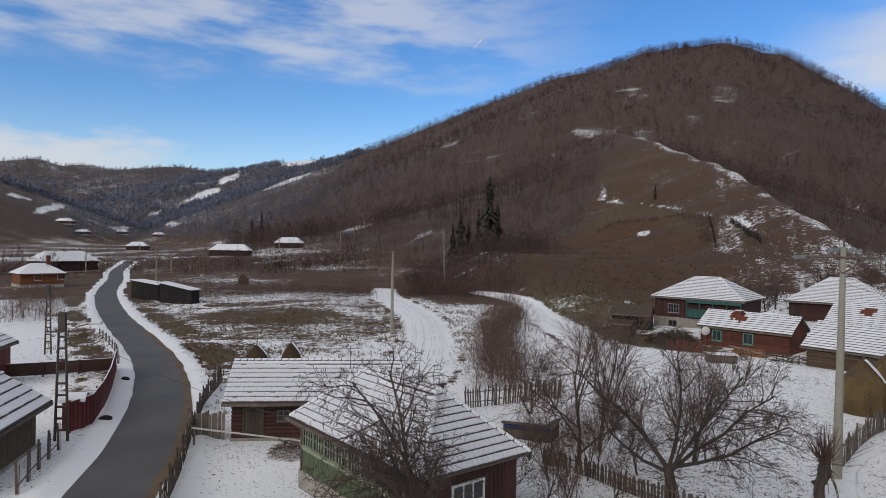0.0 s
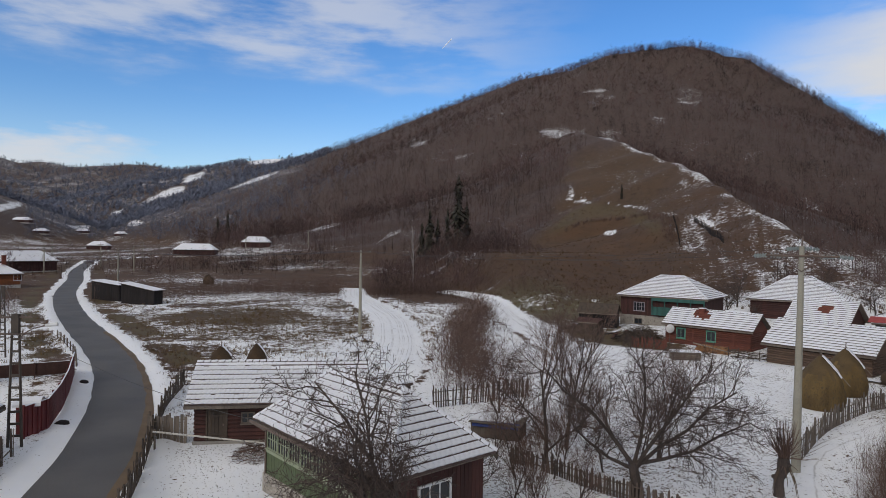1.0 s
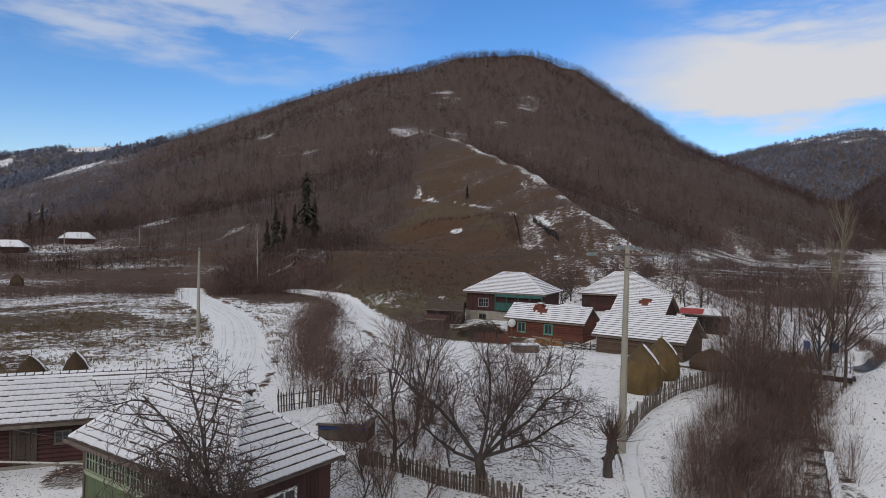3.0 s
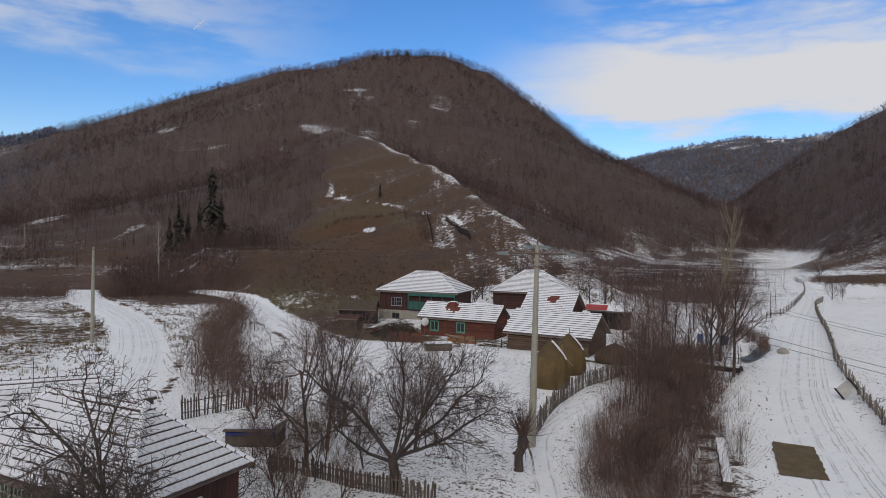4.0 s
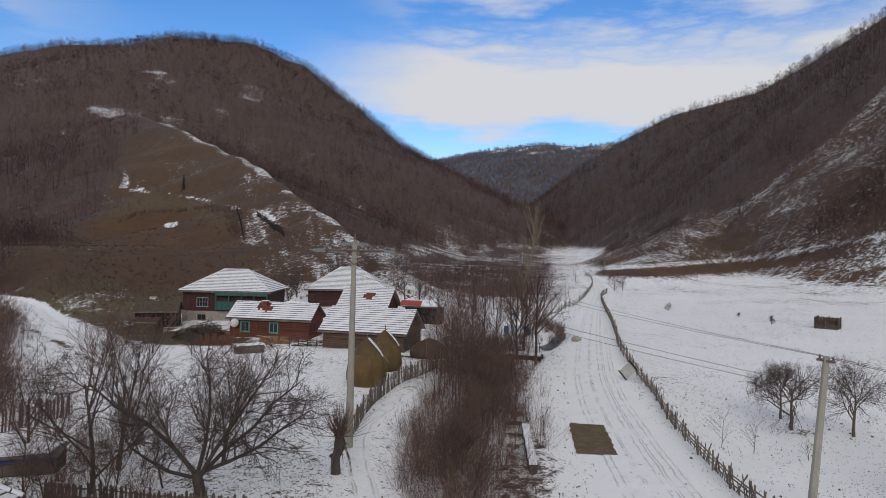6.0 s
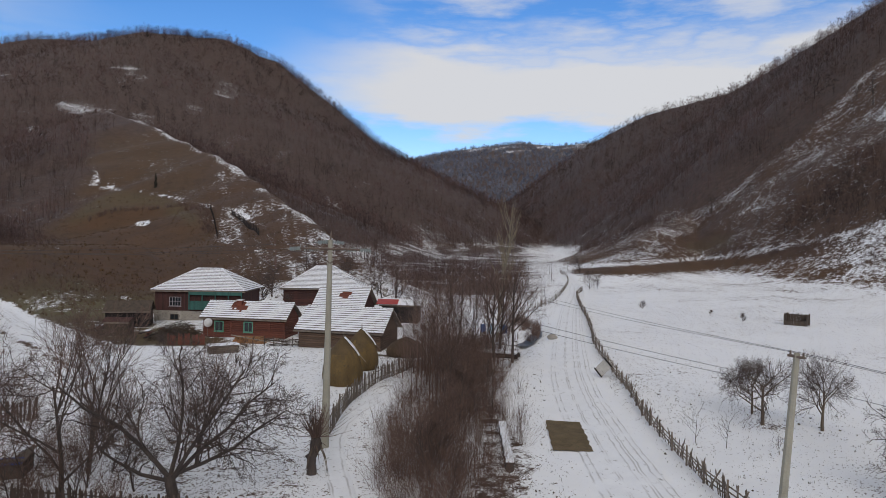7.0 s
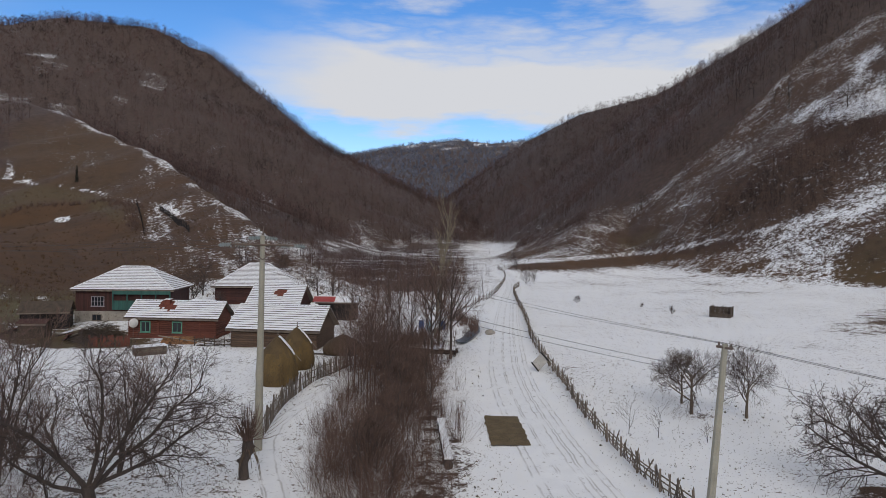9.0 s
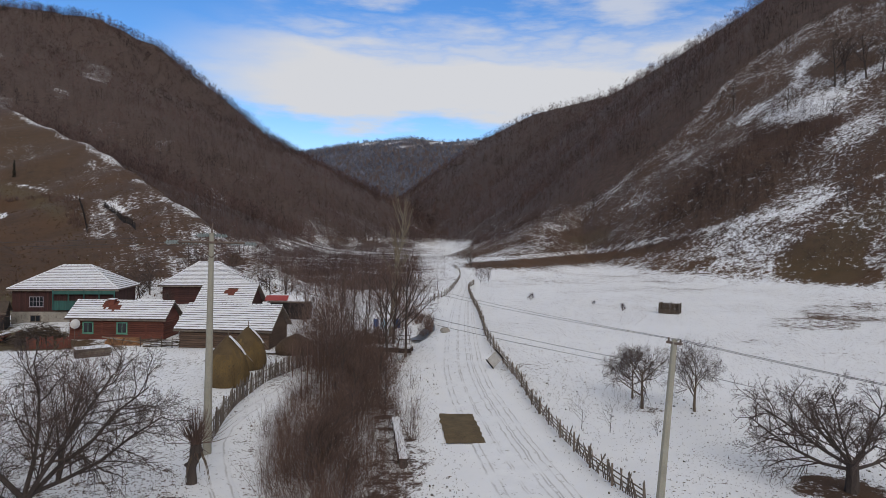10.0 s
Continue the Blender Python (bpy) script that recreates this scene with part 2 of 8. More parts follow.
RIDGES = [
    crest((-9.5, 7.4, 1250, .42), (-6.1, 8.7, 1200, .40), (-3.7, 9.1, 1150, .39), (-1, 10.7, 1110, .41), (1, 11.5, 1080, .42), (3.5, 12.8, 1050, .46), (8.5, 14.6, 1000, .52), (12.4, 15.1, 970, .50), (15.7, 16.2, 940, .49),
          (18, 16.4, 930, .58), (22, 16.5, 900, .72), (25.8, 15.2, 870, .84), (28.6, 13.3, 850, .84), (32.9, 10.0, 840, .90), (36, 7.8, 840, .84), (38.8, 6.0, 840, .80), (41.7, 4.2, 850, .65), (45.3, 0.6, 900, .45)),
    crest((13.2, 9.9, 440, .50), (15.5, 9.6, 400, .46), (18.2, 8.7, 350, .44), (21.5, 7.1, 290, .40), (25, 4.5, 222, .34), (28.5, 2.2, 172, .30), (31, .2, 145, .28), (36, -3.4, 115, .25)),
    crest((45.3, 0.6, 1350, .60), (46.7, 3.1, 1300, .66), (49.7, 5.7, 1200, .75), (54.2, 9.1, 1050, .84), (58.7, 11.3, 900, .82), (65.2, 12.7, 760, .78), (68.5, 14.3, 700, .80), (72.3, 16.3, 600, .82),
          (75.3, 17.9, 560, .83), (85, 23, 480, .84), (97, 24, 450, .74), (112, 22, 480, .60), (130, 17, 600, .5)),
    crest((-12, .4, 480, .13), (-6, 1.4, 460, .15), (0, 2.6, 430, .16), (5, 3.6, 420, .18), (10, 6.5, 440, .28), (13.2, 9.6, 440, .42)),
    crest((30, 6, 2300, .3), (38.8, 7.7, 2200, .3), (42.7, 8.5, 2150, .3), (47.6, 9.1, 2100, .3), (50.7, 8.8, 2100, .3), (56, 9.2, 2100, .3), (64, 8.5, 2200, .3)),
    crest((-62, 6, 2700, .3), (-45, 5.4, 2700, .3), (-36.5, 5.7, 2600, .3), (-34.2, 6.1, 2600, .32), (-32.4, 5.7, 2600, .3), (-31.1, 5.9, 2600, .32), (-29.1, 5.6, 2500, .3), (-24.1, 6.2, 2400, .32), (-21.9, 5.9, 2200, .3), (-18.3, 6.3, 1900, .32),
          (-15.9, 6.9, 1650, .3), (-14.0, 7.2, 1600, .32), (-10.6, 7.4, 1500, .33), (-8.6, 8.0, 1400, .36)),
    crest((-40, 3.9, 1900, .34), (-34, 4.5, 1850, .36), (-31, 3.9, 1800, .36), (-28, 2.6, 1700, .34), (-25, 1.2, 1600, .3)),
    crest((-75, 11, 900, .4), (-50, 9, 950, .4), (-40, 5.5, 940, .38), (-36, 3.2, 920, .38), (-32.5, .6, 900, .35)),
    crest((27, 5.8, 560, .44), (30, 5.6, 560, .42), (34, 4.8, 540, .40), (38, 3.4, 520, .38), (42, 1.6, 500, .34), (46, .2, 480, .30)),
    crest((63, 3.8, 330, .50), (60, 2.4, 290, .52), (58, .5, 240, .52), (56.4, -2.0, 192, .50)),
    crest((130, 17, 420, .45), (160, 14, 500, .4), (190, 13, 520, .4), (225, 13, 520, .4), (258, 12, 560, .4), (285, 11, 600, .4)),
]


FOOT = [(5, 124), (8.6, 119), (14, 92), (18, 84), (24, 88), (36, 93), (46, 100)]


def land(x, y):
    """Height of the ground, for arrays of x and y."""
    x, y = np.asarray(x, float), np.asarray(y, float)
    r = np.hypot(x, y)
    floor = 0.012 * np.maximum(r - 140, 0)
    best = np.full(x.shape, -1e3)
    for line in RIDGES:
        for (ax, ay, az, s0), (bx, by, bz, s1) in zip(line, line[1:]):
            dx, dy = bx - ax, by - ay
            t = np.clip(((x - ax) * dx + (y - ay) * dy) / (dx * dx + dy * dy), 0, 1)
            d = np.hypot(x - ax - t * dx, y - ay - t * dy)
            slope = s0 + t * (s1 - s0)
            if line is RIDGES[1]:        # the spur drops off sharply on its far side
                slope = np.where(dx * (y - ay) - dy * (x - ax) > 0, slope * 3.2, slope)
            soft = 2.0 if line is RIDGES[1] else 8.0
            best = np.maximum(best, az + t * (bz - az) - slope * (np.sqrt(d * d + soft * soft) - soft))
    # the bank at the foot of the spur, behind the farm
    behind = .9 * (y - np.interp(x, [q[0] for q in FOOT], [q[1] for q in FOOT]))
    best = np.maximum(best, floor + np.minimum(.30 * behind, 14) - 6 - .8 * np.maximum(6 - x, 0) - .5 * np.maximum(x - 42, 0))
    k = 3.0
    lift = best - floor
    rise = np.where(lift > 28, lift, k * np.log1p(np.exp(np.clip(lift / k, -40, 10))))
    gully = np.sin(x * .021 + 1.3 * np.sin(y * .013)) * np.sin(y * .017 + 1.1 * np.sin(x * .019 + 2)) + .5 * np.sin(x * .063 + y * .041) * np.sin(y * .057 - x * .02)
    rise = rise * (1 + 0.05 * gully * np.clip(1 - rise / 150, 0, 1))
    rise = rise + 1.5 * np.sin(x * .085 + 1.4 * np.sin(y * .06)) * np.sin(y * .11 - x * .03) * np.clip((rise - 2) / 10, 0, 1) * np.clip(1 - np.abs(r - 260) / 160, 0, 1)
    small = .10 * np.sin(x * .31 + 2 * np.sin(y * .17)) * np.sin(y * .27 + x * .11) + .05 * np.sin(x * .9 + y * .4) * np.sin(y * .8 - x * .33)
    return floor + rise + small * np.clip((r - 15) / 40, 0, 1)


def ground(x, y):
    return float(land(np.array([x]), np.array([y]))[0])


def along(points, x, y):
    """Distance from places to a polyline."""
    best = np.full(np.shape(x), 1e9)
    for (ax, ay), (bx, by) in zip(points, points[1:]):
        dx, dy = bx - ax, by - ay
        t = np.clip(((x - ax) * dx + (y - ay) * dy) / (dx * dx + dy * dy), 0, 1)
        best = np.minimum(best, np.hypot(x - ax - t * dx, y - ay - t * dy))
    return best


def settle(x, y):
    """Draws a far spot of the level plan nearer, onto the floor that rises up the valley."""
    k = min(1.0, 11.68 / (10 + .012 * math.hypot(x, y)))
    return x * k, y * k


def smooth_line(points, step):
    """A Catmull-Rom line through the points, evenly stepped."""
    p = [Vector((*settle(*q), 0)) for q in points]
    p = [p[0] * 2 - p[1]] + p + [p[-1] * 2 - p[-2]]
    out = []
    for a, b, c, d in zip(p, p[1:], p[2:], p[3:]):
        n = max(2, int((c - b).length / step))
        for i in range(n):
            t = i / n
            q = 0.5 * ((2 * b) + (c - a) * t + (2 * a - 5 * b + 4 * c - d) * t * t + (3 * b - a - 3 * c + d) * t ** 3)
            out.append((q.x, q.y))
    out.append((p[-2].x, p[-2].y))
    return out


ROAD = smooth_line([(7.92, -70.5), (0.92, -35.5), (-5.08, -8.5), (-9.08, 7.5), (-13.08, 20.5), (-15.28, 28.5), (-17.78, 35.5), (-19.98, 40.7), (-23.48, 47.8), (-29.48, 57.7), (-38.08, 70.5), (-48.58, 86.5), (-58.28, 102.5), (-70.58, 124.5), (-88.08, 159.5), (-112.08, 204.5), (-143.08, 269.5), (-158.08, 304.5), (-150.08, 344.5)], 1.5)
LANE = smooth_line([(14, 4), (19, 9.5), (24.0, 15.2), (29.8, 21.2), (36.2, 27.4), (42.8, 33.1), (52.9, 41.1), (66.8, 51.8), (86.4, 66.6), (122.6, 93.2), (146, 113), (166, 134)], 1.2)
FIELD_TRACK = smooth_line([(-6, 38), (-4.0, 48), (-3.4, 60), (-4.0, 72), (-5.5, 86), (-9.5, 103), (-14.5, 121), (-17, 140)], 1.2)
HILL_TRACK = smooth_line([(13.5, 58), (12.5, 70), (11.5, 82), (11.3, 95), (10.8, 108), (8.2, 121), (3, 132)], 1.2)
YARD_PATH = smooth_line([(9.5, 13), (13.6, 21.4), (15.9, 26.0), (18.2, 29.4), (21.2, 32.0), (25.3, 34.7), (28.8, 37.2)], 1.0)


# ---------------------------------------------------------------- ground
def ground_material():
    m = bpy.data.materials.new("snowy_ground")
    m.use_nodes = True
    nt = m.node_tree
    N, L = nt.nodes.new, nt.links.new
    bs = nt.nodes["Principled BSDF"]
    bs.inputs["Roughness"].default_value = 0.85
    geo = N("ShaderNodeTexCoord")

    def noise_node(scale, detail, stretch=None):
        n = N("ShaderNodeTexNoise")
        n.inputs["Scale"].default_value, n.inputs["Detail"].default_value, n.inputs["Roughness"].default_value = scale, detail, 0.62
        L(geo.outputs["Object"], n.inputs["Vector"])
        return n.outputs[0]

    def math_node(op, a, b, c=None, clamp=False):
        k = N("ShaderNodeMath")
        k.operation, k.use_clamp = op, clamp
        for i, v in enumerate((a, b, c)):
            if v is None:
                continue
            if isinstance(v, (int, float)):
                k.inputs[i].default_value = v
            else:
                L(v, k.inputs[i])
        return k.outputs[0]

    def mix(f, a, b):
        k = N("ShaderNodeMix")
        k.data_type = "RGBA"
        L(f, k.inputs["Factor"])
        for s, v in (("A", a), ("B", b)):
            if isinstance(v, tuple):
                k.inputs[s].default_value = lin(*v)
            else:
                L(v, k.inputs[s])
        return k.outputs["Result"]

    def attribute(name):
        a = N("ShaderNodeAttribute")
        a.attribute_name = name
        return a.outputs["Fac"]

    big, mid, fine = noise_node(0.05, 4), noise_node(0.45, 6), noise_node(5.0, 7)
    grass = mix(math_node("MULTIPLY_ADD", mid, 3.0, -1.0, True), (0.042, 0.019, 0.007), (0.090, 0.041, 0.014))
    broad = noise_node(0.09, 8)
    grass = mix(math_node("MULTIPLY_ADD", broad, 5.0, -2.1, True), grass, (0.094, 0.042, 0.014))
    grass = mix(math_node("MULTIPLY_ADD", fine, 2.6, -1.0, True), grass, (0.066, 0.038, 0.016))
    litter = mix(math_node("MULTIPLY_ADD", mid, 3.0, -1.0, True), (0.041, 0.026, 0.021), (0.089, 0.055, 0.043))
    green = mix(math_node("MULTIPLY_ADD", fine, 2.6, -0.8, True), (0.078, 0.074, 0.025), (0.128, 0.104, 0.045))
    soil = mix(attribute("litter"), grass, litter)
    soil = mix(attribute("green"), soil, green)
    grit = noise_node(17.0, 4)
    rub = noise_node(1.6, 6)
    level = math_node("ADD", math_node("MULTIPLY", mid, 0.24), math_node("ADD", math_node("MULTIPLY", rub, 0.36), math_node("ADD", math_node("MULTIPLY", fine, 0.26), math_node("MULTIPLY", grit, 0.14))))
    clod = noise_node(0.85, 5)
    level = math_node("ADD", math_node("MULTIPLY", level, 0.64), math_node("ADD", math_node("MULTIPLY", clod, 0.22), math_node("MULTIPLY", big, 0.14)))
    # small tufts and clods show through everywhere
    level = math_node("MULTIPLY_ADD", math_node("MULTIPLY_ADD", noise_node(6.5, 3), 6.0, -3.4, True), 0.21, level)
    # noise lies about 0.5 with a spread of 0.1: stretch it, then cut it at the cover
    level = math_node("MULTIPLY_ADD", math_node("SUBTRACT", level, 0.5), 3.2, 0.5)
    cut = math_node("MULTIPLY_ADD", math_node("SUBTRACT", attribute("snow"), level), 8.0, 0.5, True)
    snow = mix(math_node("MULTIPLY_ADD", mid, 2.0, -0.5, True), (0.86, 0.88, 0.91), (0.93, 0.95, 0.97))
    L(mix(cut, soil, snow), bs.inputs["Base Color"])
    bp = N("ShaderNodeBump")
    bp.inputs["Strength"].default_value, bp.inputs["Distance"].default_value = 0.5, 0.08
    L(math_node("ADD", math_node("MULTIPLY_ADD", fine, 0.6, math_node("MULTIPLY", grit, 0.3)), mid), bp.inputs["Height"])
    L(bp.outputs[0], bs.inputs["Normal"])
    return m


def wave(x, y, s, p=0.0):
    """Soft irregular values about 0, within -1 to 1."""
    x, y = x / s, y / s
    return (np.sin(x * 1.0 + 1.7 * np.sin(y * .83 + p)) * np.sin(y * 1.1 + 1.9 * np.sin(x * .71 + 2 * p)) + .5 * np.sin(2.3 * x + 1.9 * y + p + 2 * np.sin(1.3 * y)) * np.sin(2.1 * y - 1.7 * x)) / 1.5


def step(v, lo, hi):
    t = np.clip((v - lo) / (hi - lo), 0, 1)
    return t * t * (3 - 2 * t)


SPUR = [(p[0], p[1]) for p in RIDGES[1]]
EDGE = ((44, 50, 52.4, 55.9, 61.3, 65.2, 68.4, 72, 75, 77.9, 80.6, 85, 95, 110), (-2, -1, -.4, 1.7, 3.2, 5.0, 8.1, 11.0, 14.4, 16.0, 17.0, 18.3, 20, 20))   # lower edge of the east woods: bearing, height angle


def angles(x, y, z):
    """Bearing and height angle from the bridge, and the distance."""
    r = np.hypot(x, y)
    return np.degrees(np.arctan2(x, y)), np.degrees(np.arctan2(z - EYE, r)), r


def hit(az, el, r0=92.0):
    """The place on a hillside at a bearing and a height angle."""
    r = np.arange(r0, 1300, 1.5)
    x, y = r * math.sin(radians(az)), r * math.cos(radians(az))
    up = np.degrees(np.arctan2(land(x, y) - EYE, r))
    i = int(np.argmax(up >= el))
    return float(x[i]), float(y[i])


def spot(az, el, a, e, half_a, half_e, tilt=0.0, w=0.0):
    """1 inside an uneven oval clearing on a hillside."""
    c, s = math.cos(radians(tilt)), math.sin(radians(tilt))
    u, v = (az - a) * c + (el - e) * s, (el - e) * c - (az - a) * s
    return step(1.0 - np.hypot(u / half_a, v / half_e) + w, 0, .35)


def glades(az, el, r, w):
    """Snowy clearings on the far valley sides."""
    g = np.zeros_like(az)
    for a, e, ha, he, t in ((-22.2, 3.9, 2.1, .30, 24), (-20.0, 5.4, 1.4, .32, 30), (-15.2, 5.4, 2.6, .20, 23), (-14.5, 7.0, 1.7, .35, 12), (-33.4, 2.3, 1.3, .35, 18), (-35.2, 3.2, 1.2, .16, -14), (-26.0, 2.2, 1.0, .16, 25),
                            (-24.6, 1.4, .9, .30, 10), (-28.4, 1.0, 1.0, .2, 5), (-9.8, 3.6, .9, .2, 28), (-17.5, 2.2, .8, .2, 20), (49.8, 8.75, .9, .10, 5), (46.6, 8.3, .6, .08, 8)):
        g = np.maximum(g, spot(az, el, a, e, ha, he, t, .45 * w))
    return g * step(r, 600, 760)


def openings(az, el, r, w):
    """Rocky, thinly wooded spots with snow on the big hill."""
    g = np.zeros_like(az)
    for a, e, ha, he, t in ((12.0, 10.1, 2.4, .5, 4), (15.8, 9.7, 2.0, .55, -14), (14.8, 12.8, 1.2, .9, 0), (21.9, 12.6, .9, 1.2, 0), (19.4, 10.6, .8, .5, 0), (12.3, 5.8, .6, 1.0, 25), (30.8, 3.7, 1.6, .6, -25), (27.0, 7.5, .9, .5, 0),
                            (.2, 4.2, .8, .35, 10), (-1.4, 9.0, .8, .4, 10), (5.6, 11.2, 1.2, .4, 20), (3.0, 7.8, .9, .4, 15), (-5.0, 3.0, 1.5, .25, 25), (-9.0, 1.6, 2.2, .2, 22), (-4.0, .6, 1.6, .15, 30), (8.4, 8.2, .8, .5, 0)):
        g = np.maximum(g, spot(az, el, a, e, ha, he, t, .8 * w))
    return g * step(r, 170, 240)


def meadow(x, y):
    """1 on the open grassy face of the spur behind the farm."""
    az, r = np.degrees(np.arctan2(x, y)), np.hypot(x, y)
    w = 1.2 * wave(x, y, 14)
    west = np.interp(r, [100, 130, 180, 250, 300, 400], [2.5, 3.6, 6.8, 10.0, 11.6, 13.0])
    east = np.interp(r, [100, 115, 145, 172, 222, 290, 350, 400], [40, 36, 31, 28.5, 25, 21.5, 18.2, 15.6])
    foot = y - np.interp(x, [q[0] for q in FOOT], [q[1] for q in FOOT])
    return step(az + w, west - .8, west + 1.6) * step(foot + 1.5 * w, -2, 3) * step(r + 10 * w, 400, 350) * step(east - az, -1.2, .2)


def cover(x, y, z):
    """Snow, leaf litter and green on the ground."""
    az, r = np.degrees(np.arctan2(x, y)), np.hypot(x, y)
    rise = z - 0.012 * np.maximum(r - 140, 0)
    hill = step(rise, 3, 10)
    w1, w2, w3 = wave(x, y, 9), wave(x, y, 30, 1.0), wave(x, y, 3.2, 2.0) * step(r, 230, 110)
    snow = .70 + .10 * w1 + .07 * w3 + .08 * step(r, 75, 55) - .09 * step(r, 20, 30) * step(r, 66, 54) * step(az, -3, 4) * step(az, 48, 40)
    green = np.zeros_like(snow)
    # the rough brown field beyond the barn, and the wet ground up the main valley
    field = step(1.15 - np.hypot((x + 22) / 17, (y - 84) / 19) + .22 * w1, 0, .25)
    snow = snow * (1 - field) + (.50 + .14 * w3 - .24 * step(np.hypot((x + 26) / 12, (y - 86) / 12), 1.1, .5)) * field
    green = np.maximum(green, .22 * field)
    rough = step(np.hypot(x + 27, (y - 78)), 46, 26) * (1 - field) * step(x, -6, -14)
    snow = snow - .26 * rough * (1 - step(-np.abs(w1), -.2, 0))
    valley = step(r, 105, 135) * step(-az, -4, 4) * step(-az, 45, 34)
    snow = snow * (1 - valley) + (.36 + .25 * w2 + .1 * w1) * valley
    side = step(az, 44, 50) * step(r, 160, 130)
    snow = snow + (.10 - .09 * step(wave(x, y, 8, 1.3) + .4 * wave(x, y, 3.0, .4), 0, .6)) * side - (.24 + .12 * w3) * spot(az, np.degrees(np.arctan2(z - EYE, r)), 81.6, -5.2, 4.2, 1.3, 12, .8 * w1) * side
    left = step(np.interp(y, [q[1] for q in ROAD[:165]], [q[0] for q in ROAD[:165]]) - x, 4, 7) * step(r, 138, 120)
    snow = np.maximum(snow, (.80 + .12 * w1) * left)
    # woods: thin snow under the trees, more on rocky openings
    _, el, _ = angles(x, y, z)
    w4 = wave(x, y, 14, .7)
    woods = .15 + .13 * np.maximum(w2, 0) + .07 * w1 + .06 * w3
    woods = woods + .10 * step(rise, 45, 8) + .19 * openings(az, el, r, w4)
    snow = snow * (1 - hill) + woods * hill
    # far slopes: snow glints, plus extra cover that pales them as haze would
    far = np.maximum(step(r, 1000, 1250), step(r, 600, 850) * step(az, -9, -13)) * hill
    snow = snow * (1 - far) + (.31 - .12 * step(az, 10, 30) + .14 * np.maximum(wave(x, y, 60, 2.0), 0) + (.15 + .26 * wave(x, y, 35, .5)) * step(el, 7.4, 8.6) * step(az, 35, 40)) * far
    snow = np.maximum(snow, (.64 + .12 * w1) * glades(az, el, r, wave(x, y, 40, 1.0)))
    litter = hill * np.ones_like(snow)
    # the open face of the spur: a smooth brown field, rougher round it, snow on the crest
    mead = meadow(x, y)
    field_2 = spot(az, el, 15.6, -.6, 5.9, 4.6, 0, .10 * w4) * step(az, 20.9, 20.4) * step(el - .95 * (az - 11.0), 3.2, 2.2) * mead
    ridge = along(SPUR, x, y)
    mead_snow = .20 + .07 * w1 + .05 * w3
    mead_snow = mead_snow * (1 - .8 * field_2) + .70 * spot(az, el, 15.8, 1.3, .75, .32, 12, .5 * w3)
    furrow = wave(az * 9 + 2 * el, el * 2.5, 3.0, .6)      # small gullies that run down the slope
    mead_snow = mead_snow + (.07 + .06 * furrow) * step(az + .3 * w4, 20.8, 21.8) * step(el, 8.5, 5.0) + .05 * (1 - field_2) * (1 + 1.6 * furrow) + .06 * step(az, 23, 27) * step(el, 1.0, -1.5) + .10 * spot(az, el, 22.4, .6, 1.2, 1.3, -30, .6 * w4)
    for a_, e_, ha, he, tl in ((12.4, 4.9, .35, .8, 14), (13.2, 4.0, 1.6, .16, -8), (17.2, 3.6, 2.2, .10, -9), (20.6, 2.9, .7, .25, 0), (10.0, -2.9, 1.0, .3, 10), (14.6, -4.6, .5, .5, -30), (23.6, 2.2, 1.3, .2, -30)):
        mead_snow = mead_snow + .32 * spot(az, el, a_, e_, ha, he, tl, .8 * w3)
    snow = snow * (1 - mead) + mead_snow * mead
    strip = step(-ridge / (1.7 + .008 * r), -1.25, -.35) * step(az, 15.0, 17.0) * step(w4 + .8 * w1, -1.0, -.1)
    snow = np.maximum(snow, (.50 + .10 * w1) * strip)
    litter = litter * (1 - mead * (.70 + .30 * field_2))
    green = green + mead * (.75 * step(el, -3.6, -5.4) + .08 * (1 - field_2)) * step(az, 24, 18)
    green = np.maximum(green, 1.5 * field_2 * (1 - field_2) * step(el, .5, 2.0))
    litter = litter * (1 - .8 * spot(az, el, 5.2, -3.4, 3.6, 2.4, 25, .5 * w4) * step(r, 240, 200))
    rocky = np.maximum(spot(az, el, 11.4, 10.0, 2.2, .45, 5, 1.1 * w3), spot(az, el, 15.6, 9.6, 1.6, .6, -18, 1.1 * w3)) * step(r, 170, 240)
    snow = np.maximum(snow, (.43 + .16 * w4) * rocky)
    for px, py, pr in ((38.3, 15.9, 1.7), (39.6, 13.2, .9), (31.0, 4.4, 2.4)):
        under = step(pr * (.95 + .4 * w3) - np.hypot(x - px, y - py), 0, 1.3)
        snow, litter = snow * (1 - .47 * under), np.maximum(litter, .3 * under)
    bank = step(1.5 - along([(17.5, 17.0), (22.0, 20.8), (25.4, 24.6), (29.0, 28.6)], x, y) + .9 * w3, 0, 1.0)
    snow, litter = snow * (1 - .40 * bank), np.maximum(litter, .5 * bank)
    yard = step(1.1 - np.hypot((x - 25) / 7.5, (y - 67) / 9) + .25 * w1, 0, .3)
    snow, green = snow * (1 - yard) + (.54 + .22 * w3) * yard, np.maximum(green, .2 * yard)
    bound = np.interp(y, [60, 62.5, 66.5, 78.5, 95.2, 116.4], [24, 19.5, 16.2, 15.1, 13.3, 9.3])
    turf = step(x - bound + .3 * w3, -.3, .6) * step(y, 60, 62) * step(x, 27, 23) * step(r, 125, 115)
    snow, green = snow * (1 - turf) + (.30 + .16 * w1 + .10 * w3) * turf, np.maximum(green, (.50 + .3 * w1) * turf)
    gorge = step(r, 112, 140) * step(az, 32, 36) * step(az, 51, 47) * (1 - hill)
    snow, litter = snow * (1 - gorge) + (.40 + .24 * w1) * gorge, np.maximum(litter, gorge)
